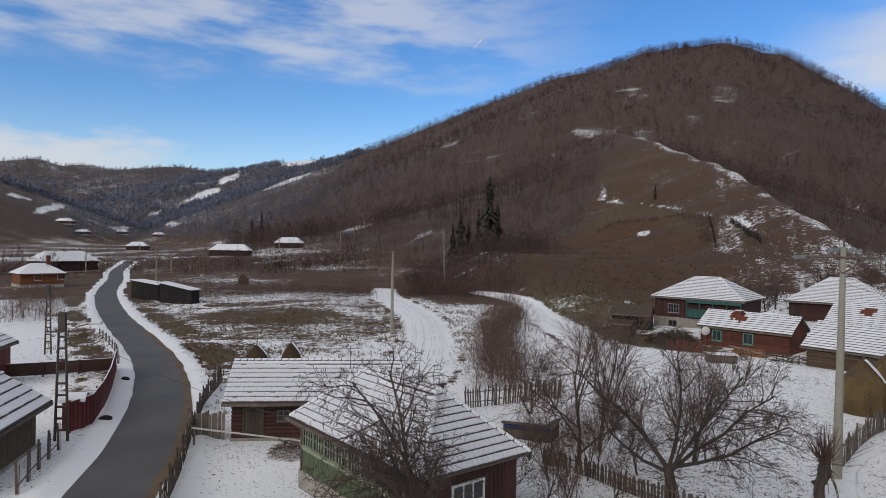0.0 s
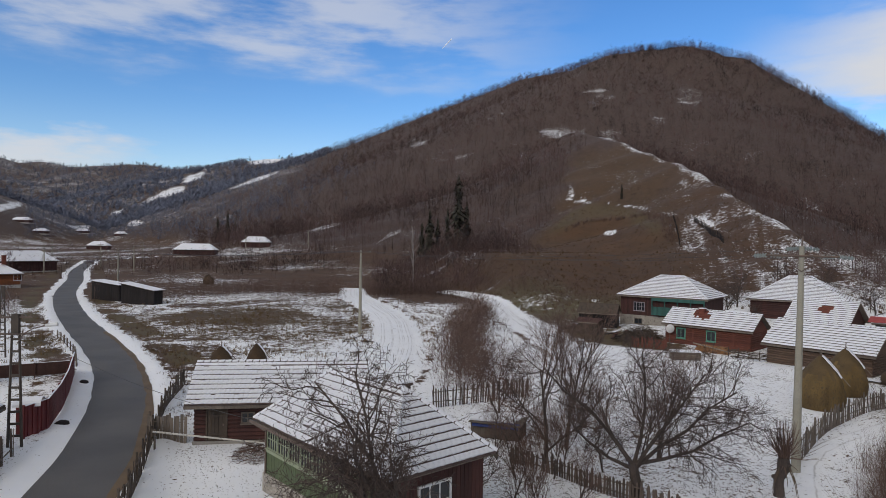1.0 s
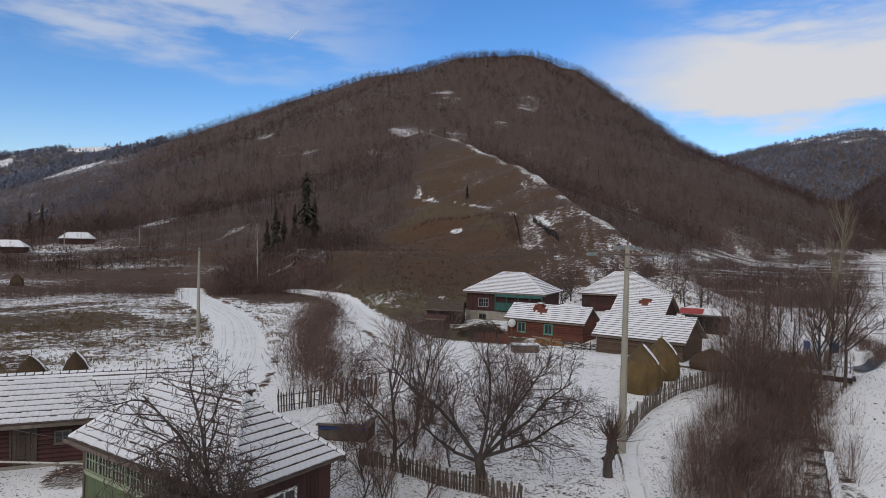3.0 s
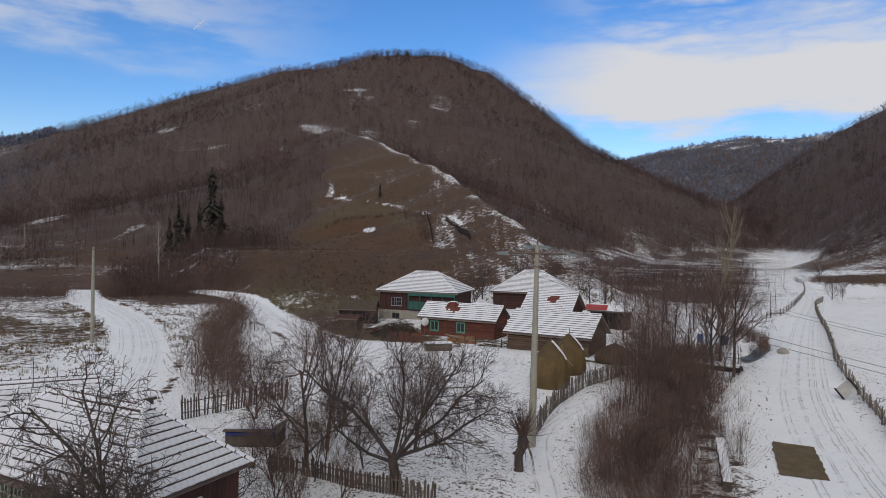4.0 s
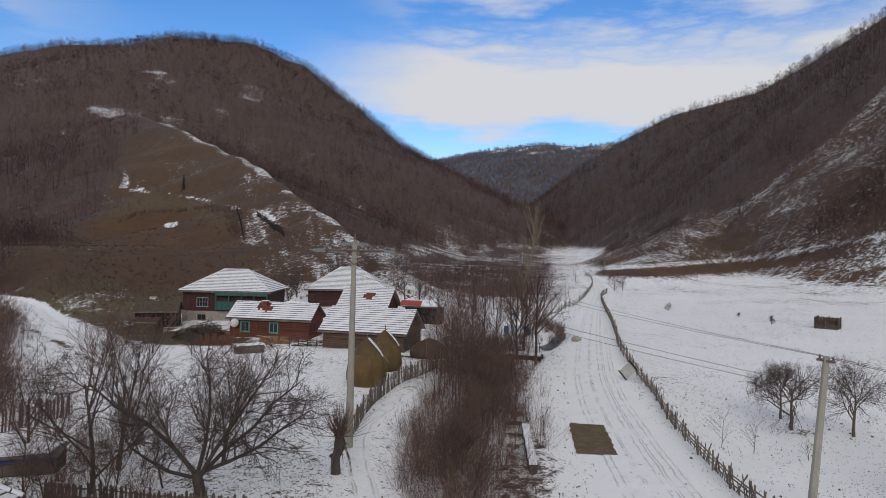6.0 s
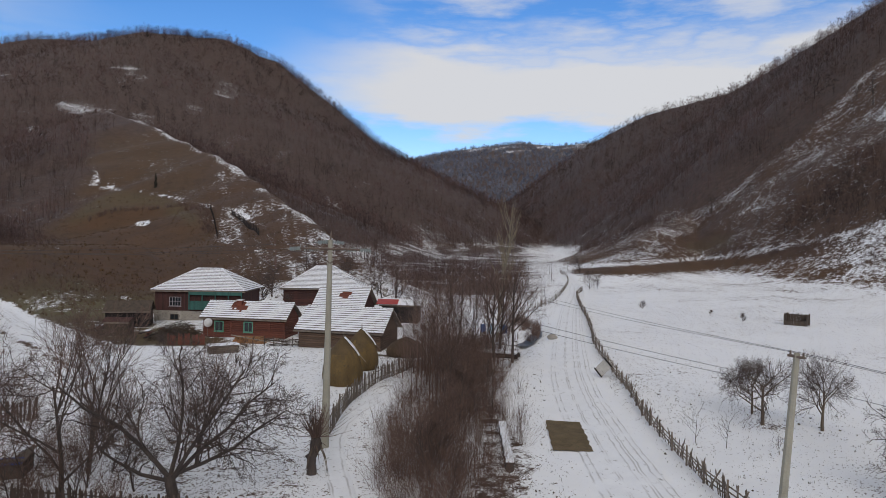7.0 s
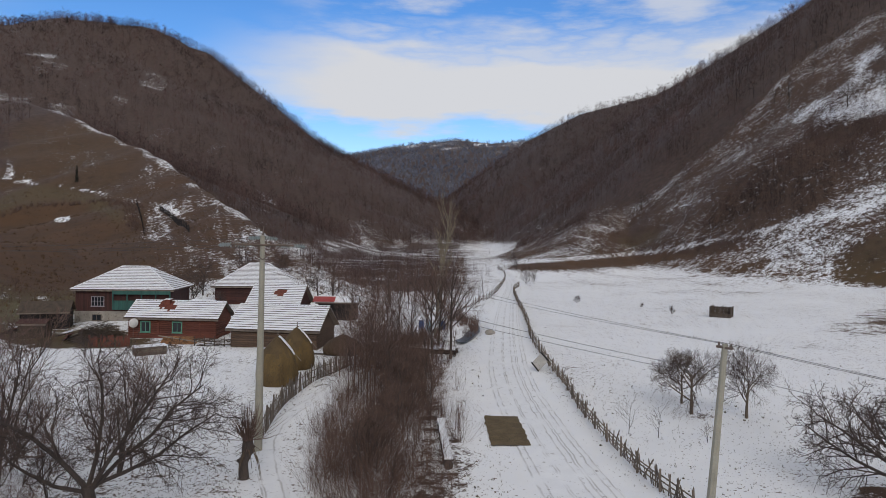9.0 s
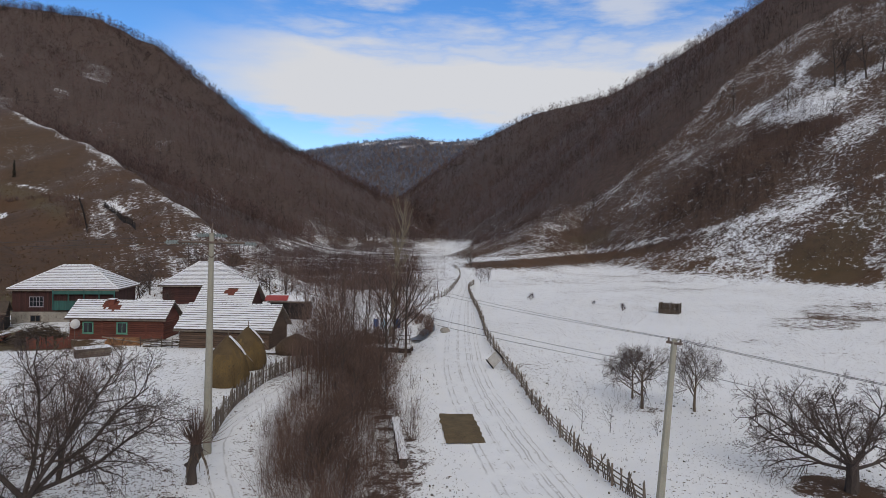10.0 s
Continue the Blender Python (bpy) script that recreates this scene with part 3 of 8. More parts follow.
    foot = step(r, 92, 118) * step(az, -6, -1) * step(az, 13, 9) * (1 - hill)
    snow, litter = snow * (1 - foot) + (.24 + .2 * w1) * foot, np.maximum(litter, .4 * foot)
    # the slope across the side valley: snow, brushwood and brown grass in bands below the woods
    edge_el = np.interp(az, *EDGE)
    east = step(az, 49, 53) * step(edge_el - el + .5 * w4, -.6, .5) * step(r, 470, 430)
    terrace = np.interp(az, [52, 57, 66, 75, 79, 85, 95], [-1.9, -1.6, -.6, 1.7, 2.6, 5.2, 8])
    est = .36 + .05 * w1 + .05 * w4
    # a white strip under the woods, scrub across the middle, a broad white apron below it
    est = est + .05 * step(edge_el - el + .6 * w4, 1.5, .4) * step(az, 57, 62) - .08 * spot(az, el, 74.5, 5.6, 8.2, 2.9, 36, .35 * w4)
    est = est + .13 * spot(az, el, 80.2, 11.6, 5.5, 2.4, 20, .8 * w4) + .10 * spot(az, el, 79.8, 10.8, 3.0, .8, 14, .9 * w4) + .12 * spot(az, el, 78.6, 2.9, 7.0, 1.1, 31, .5 * w4) + .10 * spot(az, el, 83.5, 8.6, 3.0, 1.2, 30, .5 * w4) + .06 * spot(az, el, 59, .2, 5.0, 1.0, 24, .5 * w4)
    ochre = spot(az, el, 81.2, -.6, 6.2, 1.9, 42, .9 * w4)
    est = est - (.13 - .10 * w1) * ochre - .24 * spot(az, el, 63, .9, 2.6, .7, 12, .5 * w4) - .25 * spot(az, el, 82, 13.6, 2.5, .7, 10, .5 * w4) - .22 * spot(az, el, 79, 8.9, 4, .6, 14, .5 * w4) - .20 * spot(az, el, 82.6, -2.4, 2.2, .6, 10, .8 * w4)
    under_t = terrace - el
    est = est - .28 * step(under_t, -.05, .15) * step(under_t, .9 + .4 * w4, .3) * step(az, 73, 66) + .16 * step(np.abs(under_t + .25), .25, .1)
    est = est + .12 * step(under_t, .5, 2.2) - .12 * spot(az, el, 71.5, -1.7, 2.4, .5, 22, .9 * w4)
    mix_e = east * step(rise, .6, 3)
    snow = snow * (1 - mix_e) + np.minimum(est, 1.0) * mix_e
    litter = litter * (1 - .45 * mix_e)
    green = np.maximum(green, .22 * mix_e * np.maximum(ochre, spot(az, el, 63.6, .3, 2.6, .8, 12, .5 * w4)))
    # verges and wheel tracks are kept white, ditches green
    d = along(ROAD, x, y)
    snow = np.where((d > 1.7) & (d < 3.0 + .25 * w3), np.maximum(snow, 1.05), snow)
    edge = step(-np.abs(d - 5.2), -2.0, -.4) * step(r, 44, 52)
    snow, green = snow - .45 * edge * step(w3, -.3, .4), np.maximum(green, .55 * edge * step(w3, -.3, .4))
    for line, half in ((LANE, 2.6), (FIELD_TRACK, 2.8), (HILL_TRACK, 2.0)):
        d = along(line, x, y)
        snow = snow + (np.maximum(snow, 1.02) - snow) * step(d, half + .35, half - .35)
        rim = step(-np.abs(d - half - .5), -.7, -.1) * step(r, 34, 44)
        snow = snow - (0 if line is LANE else .40) * rim * step(w3, -.1, .5)
    return np.clip(snow, 0, 1.3), np.clip(litter, 0, 1), np.clip(green, 0, 1)


def build_ground():
    az = np.concatenate([np.arange(-40, 92, 0.26), np.arange(92, 320, 3.0)])
    r = np.concatenate([3.0 * np.power(1.0195, np.arange(0, 182)), 100.8 * np.power(1.012, np.arange(0, 127)), 459 * np.power(1.0195, np.arange(0, 36)), 920 * np.power(1.0165, np.arange(0, 74)), 3090 * np.power(1.05, np.arange(0, 6))])
    A, R = np.meshgrid(np.radians(az), r)
    X, Y = R * np.sin(A), R * np.cos(A)
    Z = land(X, Y)
    d = along(ROAD, X, Y)
    Z = Z + .16 * np.exp(-((d - 2.7) / .55) ** 2) - .10 * (d < 1.6)
    Z = Z - .08 * np.exp(-(along(LANE, X, Y) / 1.6) ** 4)
    ditch = np.exp(-(along(STREAM, X, Y) / 1.5) ** 2)
    Z = Z - 1.1 * ditch
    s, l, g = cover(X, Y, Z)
    n, k = len(r), len(az)
    idx = np.arange(n * k).reshape(n, k)
    nxt = np.roll(idx, -1, axis=1)
    quads = np.stack([idx[:-1], nxt[:-1], nxt[1:], idx[1:]], -1).reshape(-1, 4)
    co = np.stack([X, Y, Z], -1).reshape(-1, 3)
    centre = len(co)
    co = np.vstack([co, [[0, 0, ground(0, 0)]]])
    me = bpy.data.meshes.new("ground")
    me.vertices.add(len(co))
    me.vertices.foreach_set("co", co.ravel())
    fan = np.stack([np.full(k, centre), nxt[0], idx[0]], -1)
    loops = np.concatenate([quads.ravel(), fan.ravel()])
    starts = np.concatenate([np.arange(len(quads)) * 4, len(quads) * 4 + np.arange(k) * 3])
    me.loops.add(len(loops))
    me.loops.foreach_set("vertex_index", loops.astype(np.int32))
    me.polygons.add(len(starts))
    me.polygons.foreach_set("loop_start", starts.astype(np.int32))
    me.polygons.foreach_set("use_smooth", np.ones(len(starts), dtype=bool))
    for name, v in (("snow", s), ("litter", l), ("green", g)):
        a = me.attributes.new(name, "FLOAT", "POINT")
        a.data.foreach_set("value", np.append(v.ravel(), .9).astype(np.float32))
    me.materials.append(ground_material())
    me.update(calc_edges=True)
    me.validate()
    return tagged(new("ground", me), "snowy valley floor and brown winter hillsides", "ground", kind="structure")


STREAM = smooth_line([(22.5, 27.8), (28, 32), (34, 36), (40.5, 39.8), (47, 43.8), (55.5, 48.4), (64, 55), (78, 70), (92, 84)], 1.0)
build_ground()


def ribbon(name, line, half, lift, mat, across=6, ragged=0.0, label="", category="road", lo=None, dip=0.0):
    """A strip that follows the ground along a line, with a coordinate across it."""
    v, f, u = [], [], []
    n = len(line)
    for i, (x, y) in enumerate(line):
        a, b = line[max(i - 1, 0)], line[min(i + 1, n - 1)]
        tx, ty = b[0] - a[0], b[1] - a[1]
        q = math.hypot(tx, ty)
        nx, ny = ty / q, -tx / q
        for j in range(across + 1):
            w = -half + 2 * half * j / across
            if lo is not None:
                w = lo + (half - lo) * j / across
            if j in (0, across):
                w += ragged * noise.noise((x * .7, y * .7, j * 9.1))
            px, py = x + nx * w, y + ny * w
            v.append((px, py))
            u.append(w)
    z = land(np.array([p[0] for p in v]), np.array([p[1] for p in v])) + lift
    z = z - np.array([dip if j in (0, across) else 0 for i in range(n) for j in range(across + 1)])
    for i in range(n - 1):
        for j in range(across):
            k = i * (across + 1) + j
            f.append((k, k + 1, k + across + 2, k + across + 1))
    me = mesh_from(name, [(p[0], p[1], h) for p, h in zip(v, z)], f, mat, True)
    a = me.attributes.new("across", "FLOAT", "POINT")
    a.data.foreach_set("value", np.array(u, dtype=np.float32))
    return tagged(new(name, me), label, category, kind="structure")


ribbon("road", ROAD, 1.75, .03, ASPHALT, 6, .10, "wet grey asphalt village road between snow banks", "road")


# ---------------------------------------------------------------- woods on the hills
def crown_template(rng, height, twigs, wide, thick, low=.30, size=1.0):
    """A bare crown seen from afar: a thin stem and many fine twigs that fan out through an uneven oval. Points as an array (n, 3, 3)."""
    tri = []
    w = .010 * height
    for a in (0, 2.1):
        c, s = math.cos(a) * w, math.sin(a) * w
        tri.append([(c, s, -1), (-c, -s, -1), (0, 0, height * .8)])
    lean = rng.uniform(-.08, .08) * height
    for _ in range(twigs):
        a, q, f = rng.uniform(0, 2 * math.pi), math.sqrt(rng.random()), rng.random()
        z = height * (low + (.92 - low) * f)
        reach = wide * height * math.sin(math.pi * min(.95, .16 + .80 * f)) ** .7 * q
        x, y = math.cos(a) * reach + lean * f, math.sin(a) * reach
        ln = height * rng.uniform(.09, .20) * size
        up = rng.uniform(.1, 1.25)
        d = (math.cos(a) * math.cos(up), math.sin(a) * math.cos(up), math.sin(up))
        b = rng.uniform(0, math.pi)
        sx, sy = math.cos(b) * thick * rng.uniform(.6, 1.3), math.sin(b) * thick * rng.uniform(.6, 1.3)
        tri.append([(x - sx - d[0] * ln * .5, y - sy - d[1] * ln * .5, z - d[2] * ln * .5), (x + sx - d[0] * ln * .5, y + sy - d[1] * ln * .5, z - d[2] * ln * .5), (x + d[0] * ln * .5, y + d[1] * ln * .5, z + d[2] * ln * .5)])
    return np.array(tri)


def scatter(name, templates, places, mat, label, category, rng):
    """One mesh of many copies. places: rows of x, y, z, turn, size."""
    chunks, tones = [], []
    pick = rng.integers(0, len(templates), len(places))
    for t, tpl in enumerate(templates):
        p = places[pick == t]
        if not len(p):
            continue
        c, s = np.cos(p[:, 3]), np.sin(p[:, 3])
        x = (tpl[None, ..., 0] * c[:, None, None] - tpl[None, ..., 1] * s[:, None, None]) * p[:, 4, None, None] + p[:, 0, None, None]
        y = (tpl[None, ..., 0] * s[:, None, None] + tpl[None, ..., 1] * c[:, None, None]) * p[:, 4, None, None] + p[:, 1, None, None]
        z = tpl[None, ..., 2] * p[:, 4, None, None] + p[:, 2, None, None]
        chunks.append(np.stack([x, y, z], -1).reshape(-1, 3))
        tones.append(np.repeat(rng.uniform(-.5, .5, len(p)), tpl.shape[0] * 3))
    co = np.vstack(chunks)
    n = len(co) // 3
    me = bpy.data.meshes.new(name)
    me.vertices.add(len(co))
    me.vertices.foreach_set("co", co.ravel().astype(np.float32))
    me.loops.add(len(co))
    me.loops.foreach_set("vertex_index", np.arange(len(co), dtype=np.int32))
    me.polygons.add(n)
    me.polygons.foreach_set("loop_start", (np.arange(n) * 3).astype(np.int32))
    me.attributes.new("tone", "FLOAT", "POINT").data.foreach_set("value", np.concatenate(tones).astype(np.float32))
    me.materials.append(mat)
    me.update(calc_edges=True)
    return tagged(new(name, me), label, category, kind="stuff")


def polar_places(rng, count, az0, az1, r0, r1, size):
    """Places spread evenly over bearing and, roughly, over the logarithm of distance."""
    az = rng.uniform(az0, az1, count)
    r = (r0 ** .5 + (r1 ** .5 - r0 ** .5) * rng.random(count)) ** 2
    x, y = r * np.sin(np.radians(az)), r * np.cos(np.radians(az))
    z = land(x, y)
    rise = z - 0.012 * np.maximum(r - 140, 0)
    return np.stack([x, y, z, rng.uniform(0, 6.28, count), rng.uniform(*size, count)], -1), az, r, rise


def build_woods():
    rng = np.random.default_rng(5)
    pr = random.Random(8)
    near = [crown_template(pr, pr.uniform(7, 11), 46, .28, .055, .12) for _ in range(8)]
    tall = [crown_template(pr, pr.uniform(10, 15), 23, .32, .155, .10, 1.2) for _ in range(8)]
    high = [crown_template(pr, pr.uniform(11, 17), 18, .36, .36, .05, 1.25) for _ in range(8)]
    # the big hill
    p, az, r, rise = polar_places(rng, 33000, -32, 50, 130, 1260, (.45, 1.0))
    _, el, _ = angles(p[:, 0], p[:, 1], p[:, 2])
    luck = rng.random(len(p))
    open_ = openings(az, el, r, wave(p[:, 0], p[:, 1], 14, .7))
    keep = (rise > 4) & (meadow(p[:, 0], p[:, 1]) < .25 + .3 * luck ** 6) & (luck > .75 * open_) & (glades(az, el, r, wave(p[:, 0], p[:, 1], 40, 1.0)) < .3) & (wave(p[:, 0], p[:, 1], 30, 1.0) < .75 + .4 * rng.random(len(p)))
    keep &= (r > 300) | (rng.random(len(p)) < .55)
    keep &= (along(SPUR, p[:, 0], p[:, 1]) > 9 + .02 * r) | (rng.random(len(p)) < .02)
    keep &= ~((az > 49) & (el < np.interp(az, *EDGE)))
    a, ra = p[keep], r[keep]
    # the slope across the side valley: dense above its edge, brushwood below
    p, az, r, rise = polar_places(rng, 26000, 46, 95, 150, 1350, (.42, .9))
    _, el, _ = angles(p[:, 0], p[:, 1], p[:, 2])
    edge = np.interp(az, *EDGE) + .5 * wave(p[:, 0], p[:, 1], 14, .7)
    brush = spot(az, el, 73.6, 5.4, 6.6, 3.0, 36, .35 * wave(p[:, 0], p[:, 1], 14, .7))
    dens = np.where(el > edge, .35 + .65 * step(el - edge, 0, 1.5), .012 + .55 * brush + .10 * step(np.abs(el - edge), .8, .2))
    keep = (rise > 4) & (rng.random(len(p)) < dens)
    p[:, 4] *= np.where(el > edge, 1, .55)
    b, rb = p[keep], r[keep]
    p, r = np.vstack([a, b]), np.append(ra, rb)
    # distant trees to the left get the twig colour that holds painted haze
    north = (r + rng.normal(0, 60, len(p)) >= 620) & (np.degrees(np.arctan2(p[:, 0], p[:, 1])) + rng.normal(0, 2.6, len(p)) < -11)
    scatter("bare_woods", near, p[r < 330], FOREST, "leafless brown beech trees on the lower slopes", "woods", rng)
    scatter("bare_woods", tall, p[(r >= 330) & (r < 650) & ~north], FOREST, "dense leafless brown beech woods on steep slopes", "woods", rng)
    scatter("far_woods", high, p[north & (r >= 330)], HAZED_FOREST, "leafless woods on the side of the main valley", "woods", rng)
    scatter("bare_woods", high, p[(r >= 650) & ~north], FOREST, "dense leafless brown beech woods on the summits", "woods", rng)
    # fuller crowns along the skylines
    full = [crown_template(pr, pr.uniform(9, 15), 44, .40, .26, .0, 1.3) for _ in range(8)]
    for line, lo, hi, count, tall_ in ((RIDGES[0], -12, 46, 3300, .95), (RIDGES[2], 46, 92, 1500, .36)):
        i = rng.integers(0, len(line) - 1, count)
        f = rng.random(count)
        q = np.array([c[:2] for c in line])
        xy = q[i] + (q[i + 1] - q[i]) * f[:, None] + rng.normal(0, 24, (count, 2))
        on = (np.degrees(np.arctan2(xy[:, 0], xy[:, 1])) > lo) & (np.degrees(np.arctan2(xy[:, 0], xy[:, 1])) < hi) & (wave(xy[:, 0], xy[:, 1], 12) > -.45)
        xy = xy[on]
        rows = np.stack([xy[:, 0], xy[:, 1], land(xy[:, 0], xy[:, 1]), rng.uniform(0, 6.28, len(xy)), rng.uniform(.35, 1.0, len(xy)) * tall_], -1)
        scatter("ridge_woods", full, rows, FOREST, "leafless beech crowns along the ridge", "woods", rng)
    # brushwood on the slope across the side valley
    low = [crown_template(pr, pr.uniform(3, 5.5), 36, .40, .045, .05) for _ in range(6)]
    p, az, r, rise = polar_places(rng, 26000, 53, 92, 150, 430, (.35, 1.15))
    _, el, _ = angles(p[:, 0], p[:, 1], p[:, 2])
    edge = np.interp(az, *EDGE)
    w = wave(p[:, 0], p[:, 1], 14, .7)
    chance = .17 + .90 * spot(az, el, 74.5, 5.6, 8.5, 3.0, 36, .35 * w) + .30 * step(np.abs(edge - el - .4), 1.0, .2) + .15 * step(w, .2, .5) + .5 * spot(az, el, 66.5, -.2, 8, .8, 10, .5 * w)
    chance = chance * (1 - .85 * spot(az, el, 78.6, 2.9, 7.0, 1.1, 31, .3 * w))
    keep = (rise > 6) & (el < edge + .2) & (rng.random(len(p)) < chance)
    scatter("slope_brush", low, p[keep], FOREST, "brown brushwood scattered on the snowy slope", "brushwood", rng)
    # brush and small trees on the spur outside its smooth field
    p, az, r, rise = polar_places(rng, 15000, -4, 36, 100, 430, (.22, .75))
    _, el, _ = angles(p[:, 0], p[:, 1], p[:, 2])
    w = wave(p[:, 0], p[:, 1], 14, .7)
    chance = meadow(p[:, 0], p[:, 1]) * (1 - spot(az, el, 15.6, -.6, 5.9, 4.6, 0, .10 * w) * step(el - .95 * (az - 11.0), 3.2, 2.2)) * (.10 + .22 * step(w, -.2, .5) + .34 * step(az, 12, 4)) * (1 - .75 * step(az, 20.5, 22) * step(el, 6.5, 5.0)) * (1 - .7 * step(el, -4.0, -5.0)) * np.where(along(SPUR, p[:, 0], p[:, 1]) < 5 + .012 * r, .15, 1)
    keep = (rise > 1.5) & (rng.random(len(p)) < chance)
    scatter("spur_brush", low, p[keep], FOREST, "brown brushwood round a field on the spur", "brushwood", rng)
    # brushwood and small trees on the bank above the two tracks
    p, az, r, rise = polar_places(rng, 1500, -5, 8, 122, 215, (.5, 1.5))
    keep = (meadow(p[:, 0], p[:, 1]) < .6) & (rng.random(len(p)) < .7) & (along(HILL_TRACK, p[:, 0], p[:, 1]) > 3) & (along(FIELD_TRACK, p[:, 0], p[:, 1]) > 3)
    scatter("bank_brush", low, p[keep], FOREST, "brown brushwood on the bank above the tracks", "brushwood", rng)
    # far hills: coarser crowns, in the twig colour with haze painted in
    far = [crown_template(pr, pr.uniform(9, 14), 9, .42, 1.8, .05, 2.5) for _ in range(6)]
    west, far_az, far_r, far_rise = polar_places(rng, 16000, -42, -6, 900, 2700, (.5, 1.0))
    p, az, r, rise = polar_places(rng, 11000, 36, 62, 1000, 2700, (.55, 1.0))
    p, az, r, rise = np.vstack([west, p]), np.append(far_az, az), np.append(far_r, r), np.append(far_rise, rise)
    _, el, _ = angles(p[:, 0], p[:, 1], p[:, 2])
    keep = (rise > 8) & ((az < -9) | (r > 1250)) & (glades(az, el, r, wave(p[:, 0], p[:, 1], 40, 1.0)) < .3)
    scatter("far_woods", far, p[keep], HAZED_FOREST, "distant leafless woods on the valley sides", "woods", rng)


build_woods()


# ---------------------------------------------------------------- buildings
def tile_mesh(w, length, seed, lip=.05):
    """One roof tile with its cap of snow: x across, y up the slope, z out."""
    rng = random.Random(seed)
    b = Build()
    g = .003
    b.box((g, 0, -.012), (w - g, length, .018))
    n = len(b.f)
    s0, top = lip + rng.uniform(-.008, .014), .042 + rng.uniform(0, .014)
    vs = [(g, s0, .018), (w - g, s0, .018), (w - g, length, .018), (g, length, .018),
          (g + .003, s0 + .02, top), (w - g - .003, s0 + .02, top), (w - g, length, top), (g, length, top)]
    b.add(vs, [(4, 5, 6, 7), (0, 1, 5, 4), (1, 2, 6, 5), (2, 3, 7, 6), (3, 0, 4, 7)])
    return mesh_from("tile", b.v, b.f, None, mats=[TILE, ROOF_SNOW], index=[0] * n + [1] * (len(b.f) - n))


def face_frame(p0, p1, q0):
    """Pose with x along the eave, y up the slope and z outward."""
    p0, p1, q0 = Vector(p0), Vector(p1), Vector(q0)
    x = (p1 - p0).normalized()
    z = x.cross(q0 - p0).normalized()
    y = z.cross(x)
    m = Matrix((x, y, z)).transposed().to_4x4()
    m.translation = p0
    return m


def tile_face(parent, p0, p1, q1, q0, course=.33, w=.23, single=False, bare=(), snow=1.0, seed=1, lip=.05):
    """Lays tiles on the face p0 p1 (eave) q1 q0 (top). bare: circles (x, y, r) without snow."""
    rng = random.Random(seed)
    m = face_frame(p0, p1, q0)
    inv = m.inverted()
    P0, P1, Q1, Q0 = [inv @ Vector(p) for p in (p0, p1, q1, q0)]
    height = Q0.y
    rows = max(1, round(height / course))
    course = height / rows
    made = [tile_mesh(w, course * 1.10, seed * 10 + i, lip) for i in range(4)] if single else None
    tv, tf, sv, sf, rv, rf = [], [], [], [], [], []
    count = 0
    for i in range(rows):
        y0, t = i * course, (i + .5) / rows
        x0, x1 = P0.x + (Q0.x - P0.x) * t, P1.x + (Q1.x - P1.x) * t
        n = max(1, round((x1 - x0) / w))
        ww = (x1 - x0) / n
        for j in range(n):
            xa = x0 + j * ww
            lift = (.03 + rng.uniform(0, .008)) / course
            if single and count < 290:
                ob = new("tile", made[rng.randrange(4)])
                ob.parent = parent
                ob.matrix_local = m @ Matrix.Translation((xa, y0, .01)) @ Matrix.Rotation(-lift * .75, 4, "X") @ Matrix.Translation((0, 0, .024)) @ Matrix.Diagonal((ww / w, 1, 1, 1))
                count += 1
                continue
            g = .003
            zl, zu = .055, .022
            jit = rng.uniform(-.006, .006)
            pts = [(xa + g, y0 + jit, .0), (xa + ww - g, y0 + jit, .0), (xa + ww - g, y0 + jit, zl), (xa + g, y0 + jit, zl), (xa + g, y0 + course * 1.05, zu), (xa + ww - g, y0 + course * 1.05, zu)]
            k = len(tv)
            hot = any((xa - bx) ** 2 + (y0 - by) ** 2 < br * br * rng.uniform(.6, 1.2) for bx, by, br in bare)
            store_v, store_f = (rv, rf) if hot else (tv, tf)
            k = len(store_v)
            store_v += [m @ Vector(p) for p in pts]
            store_f += [(k, k + 1, k + 2, k + 3), (k + 3, k + 2, k + 5, k + 4), (k, k + 3, k + 4), (k + 1, k + 5, k + 2)]
            if hot or rng.random() > snow:
                continue
            s0 = .065 + rng.uniform(0, .03)
            h = .022 + rng.uniform(0, .01)
            f = (zl - zu) / (course * 1.05)
            z = lambda yy: zl - f * yy
            pts = [(xa + g, y0 + s0, z(s0)), (xa + ww - g, y0 + s0, z(s0)), (xa + ww - g - .002, y0 + s0 + .02, z(s0) + h), (xa + g + .002, y0 + s0 + .02, z(s0) + h), (xa + g, y0 + course * 1.02, zu + h), (xa + ww - g, y0 + course * 1.02, zu + h)]
            k = len(sv)
            sv += [m @ Vector(p) for p in pts]
            sf += [(k, k + 1, k + 2, k + 3), (k + 3, k + 2, k + 5, k + 4), (k, k + 3, k + 4), (k + 1, k + 5, k + 2)]
    if tv:
        part("tile_cover", mesh_from("tile_cover", tv, tf, TILE), None, parent)["kind"] = "stuff"
    if sv:
        part("snow_cover", mesh_from("snow_cover", sv, sf, SNOW), None, parent)["kind"] = "stuff"
    if rv:
        part("bare_cover", mesh_from("bare_cover", rv, rf, RED_TILE), None, parent, "bare red tiles where the snow has melted")["kind"] = "stuff"


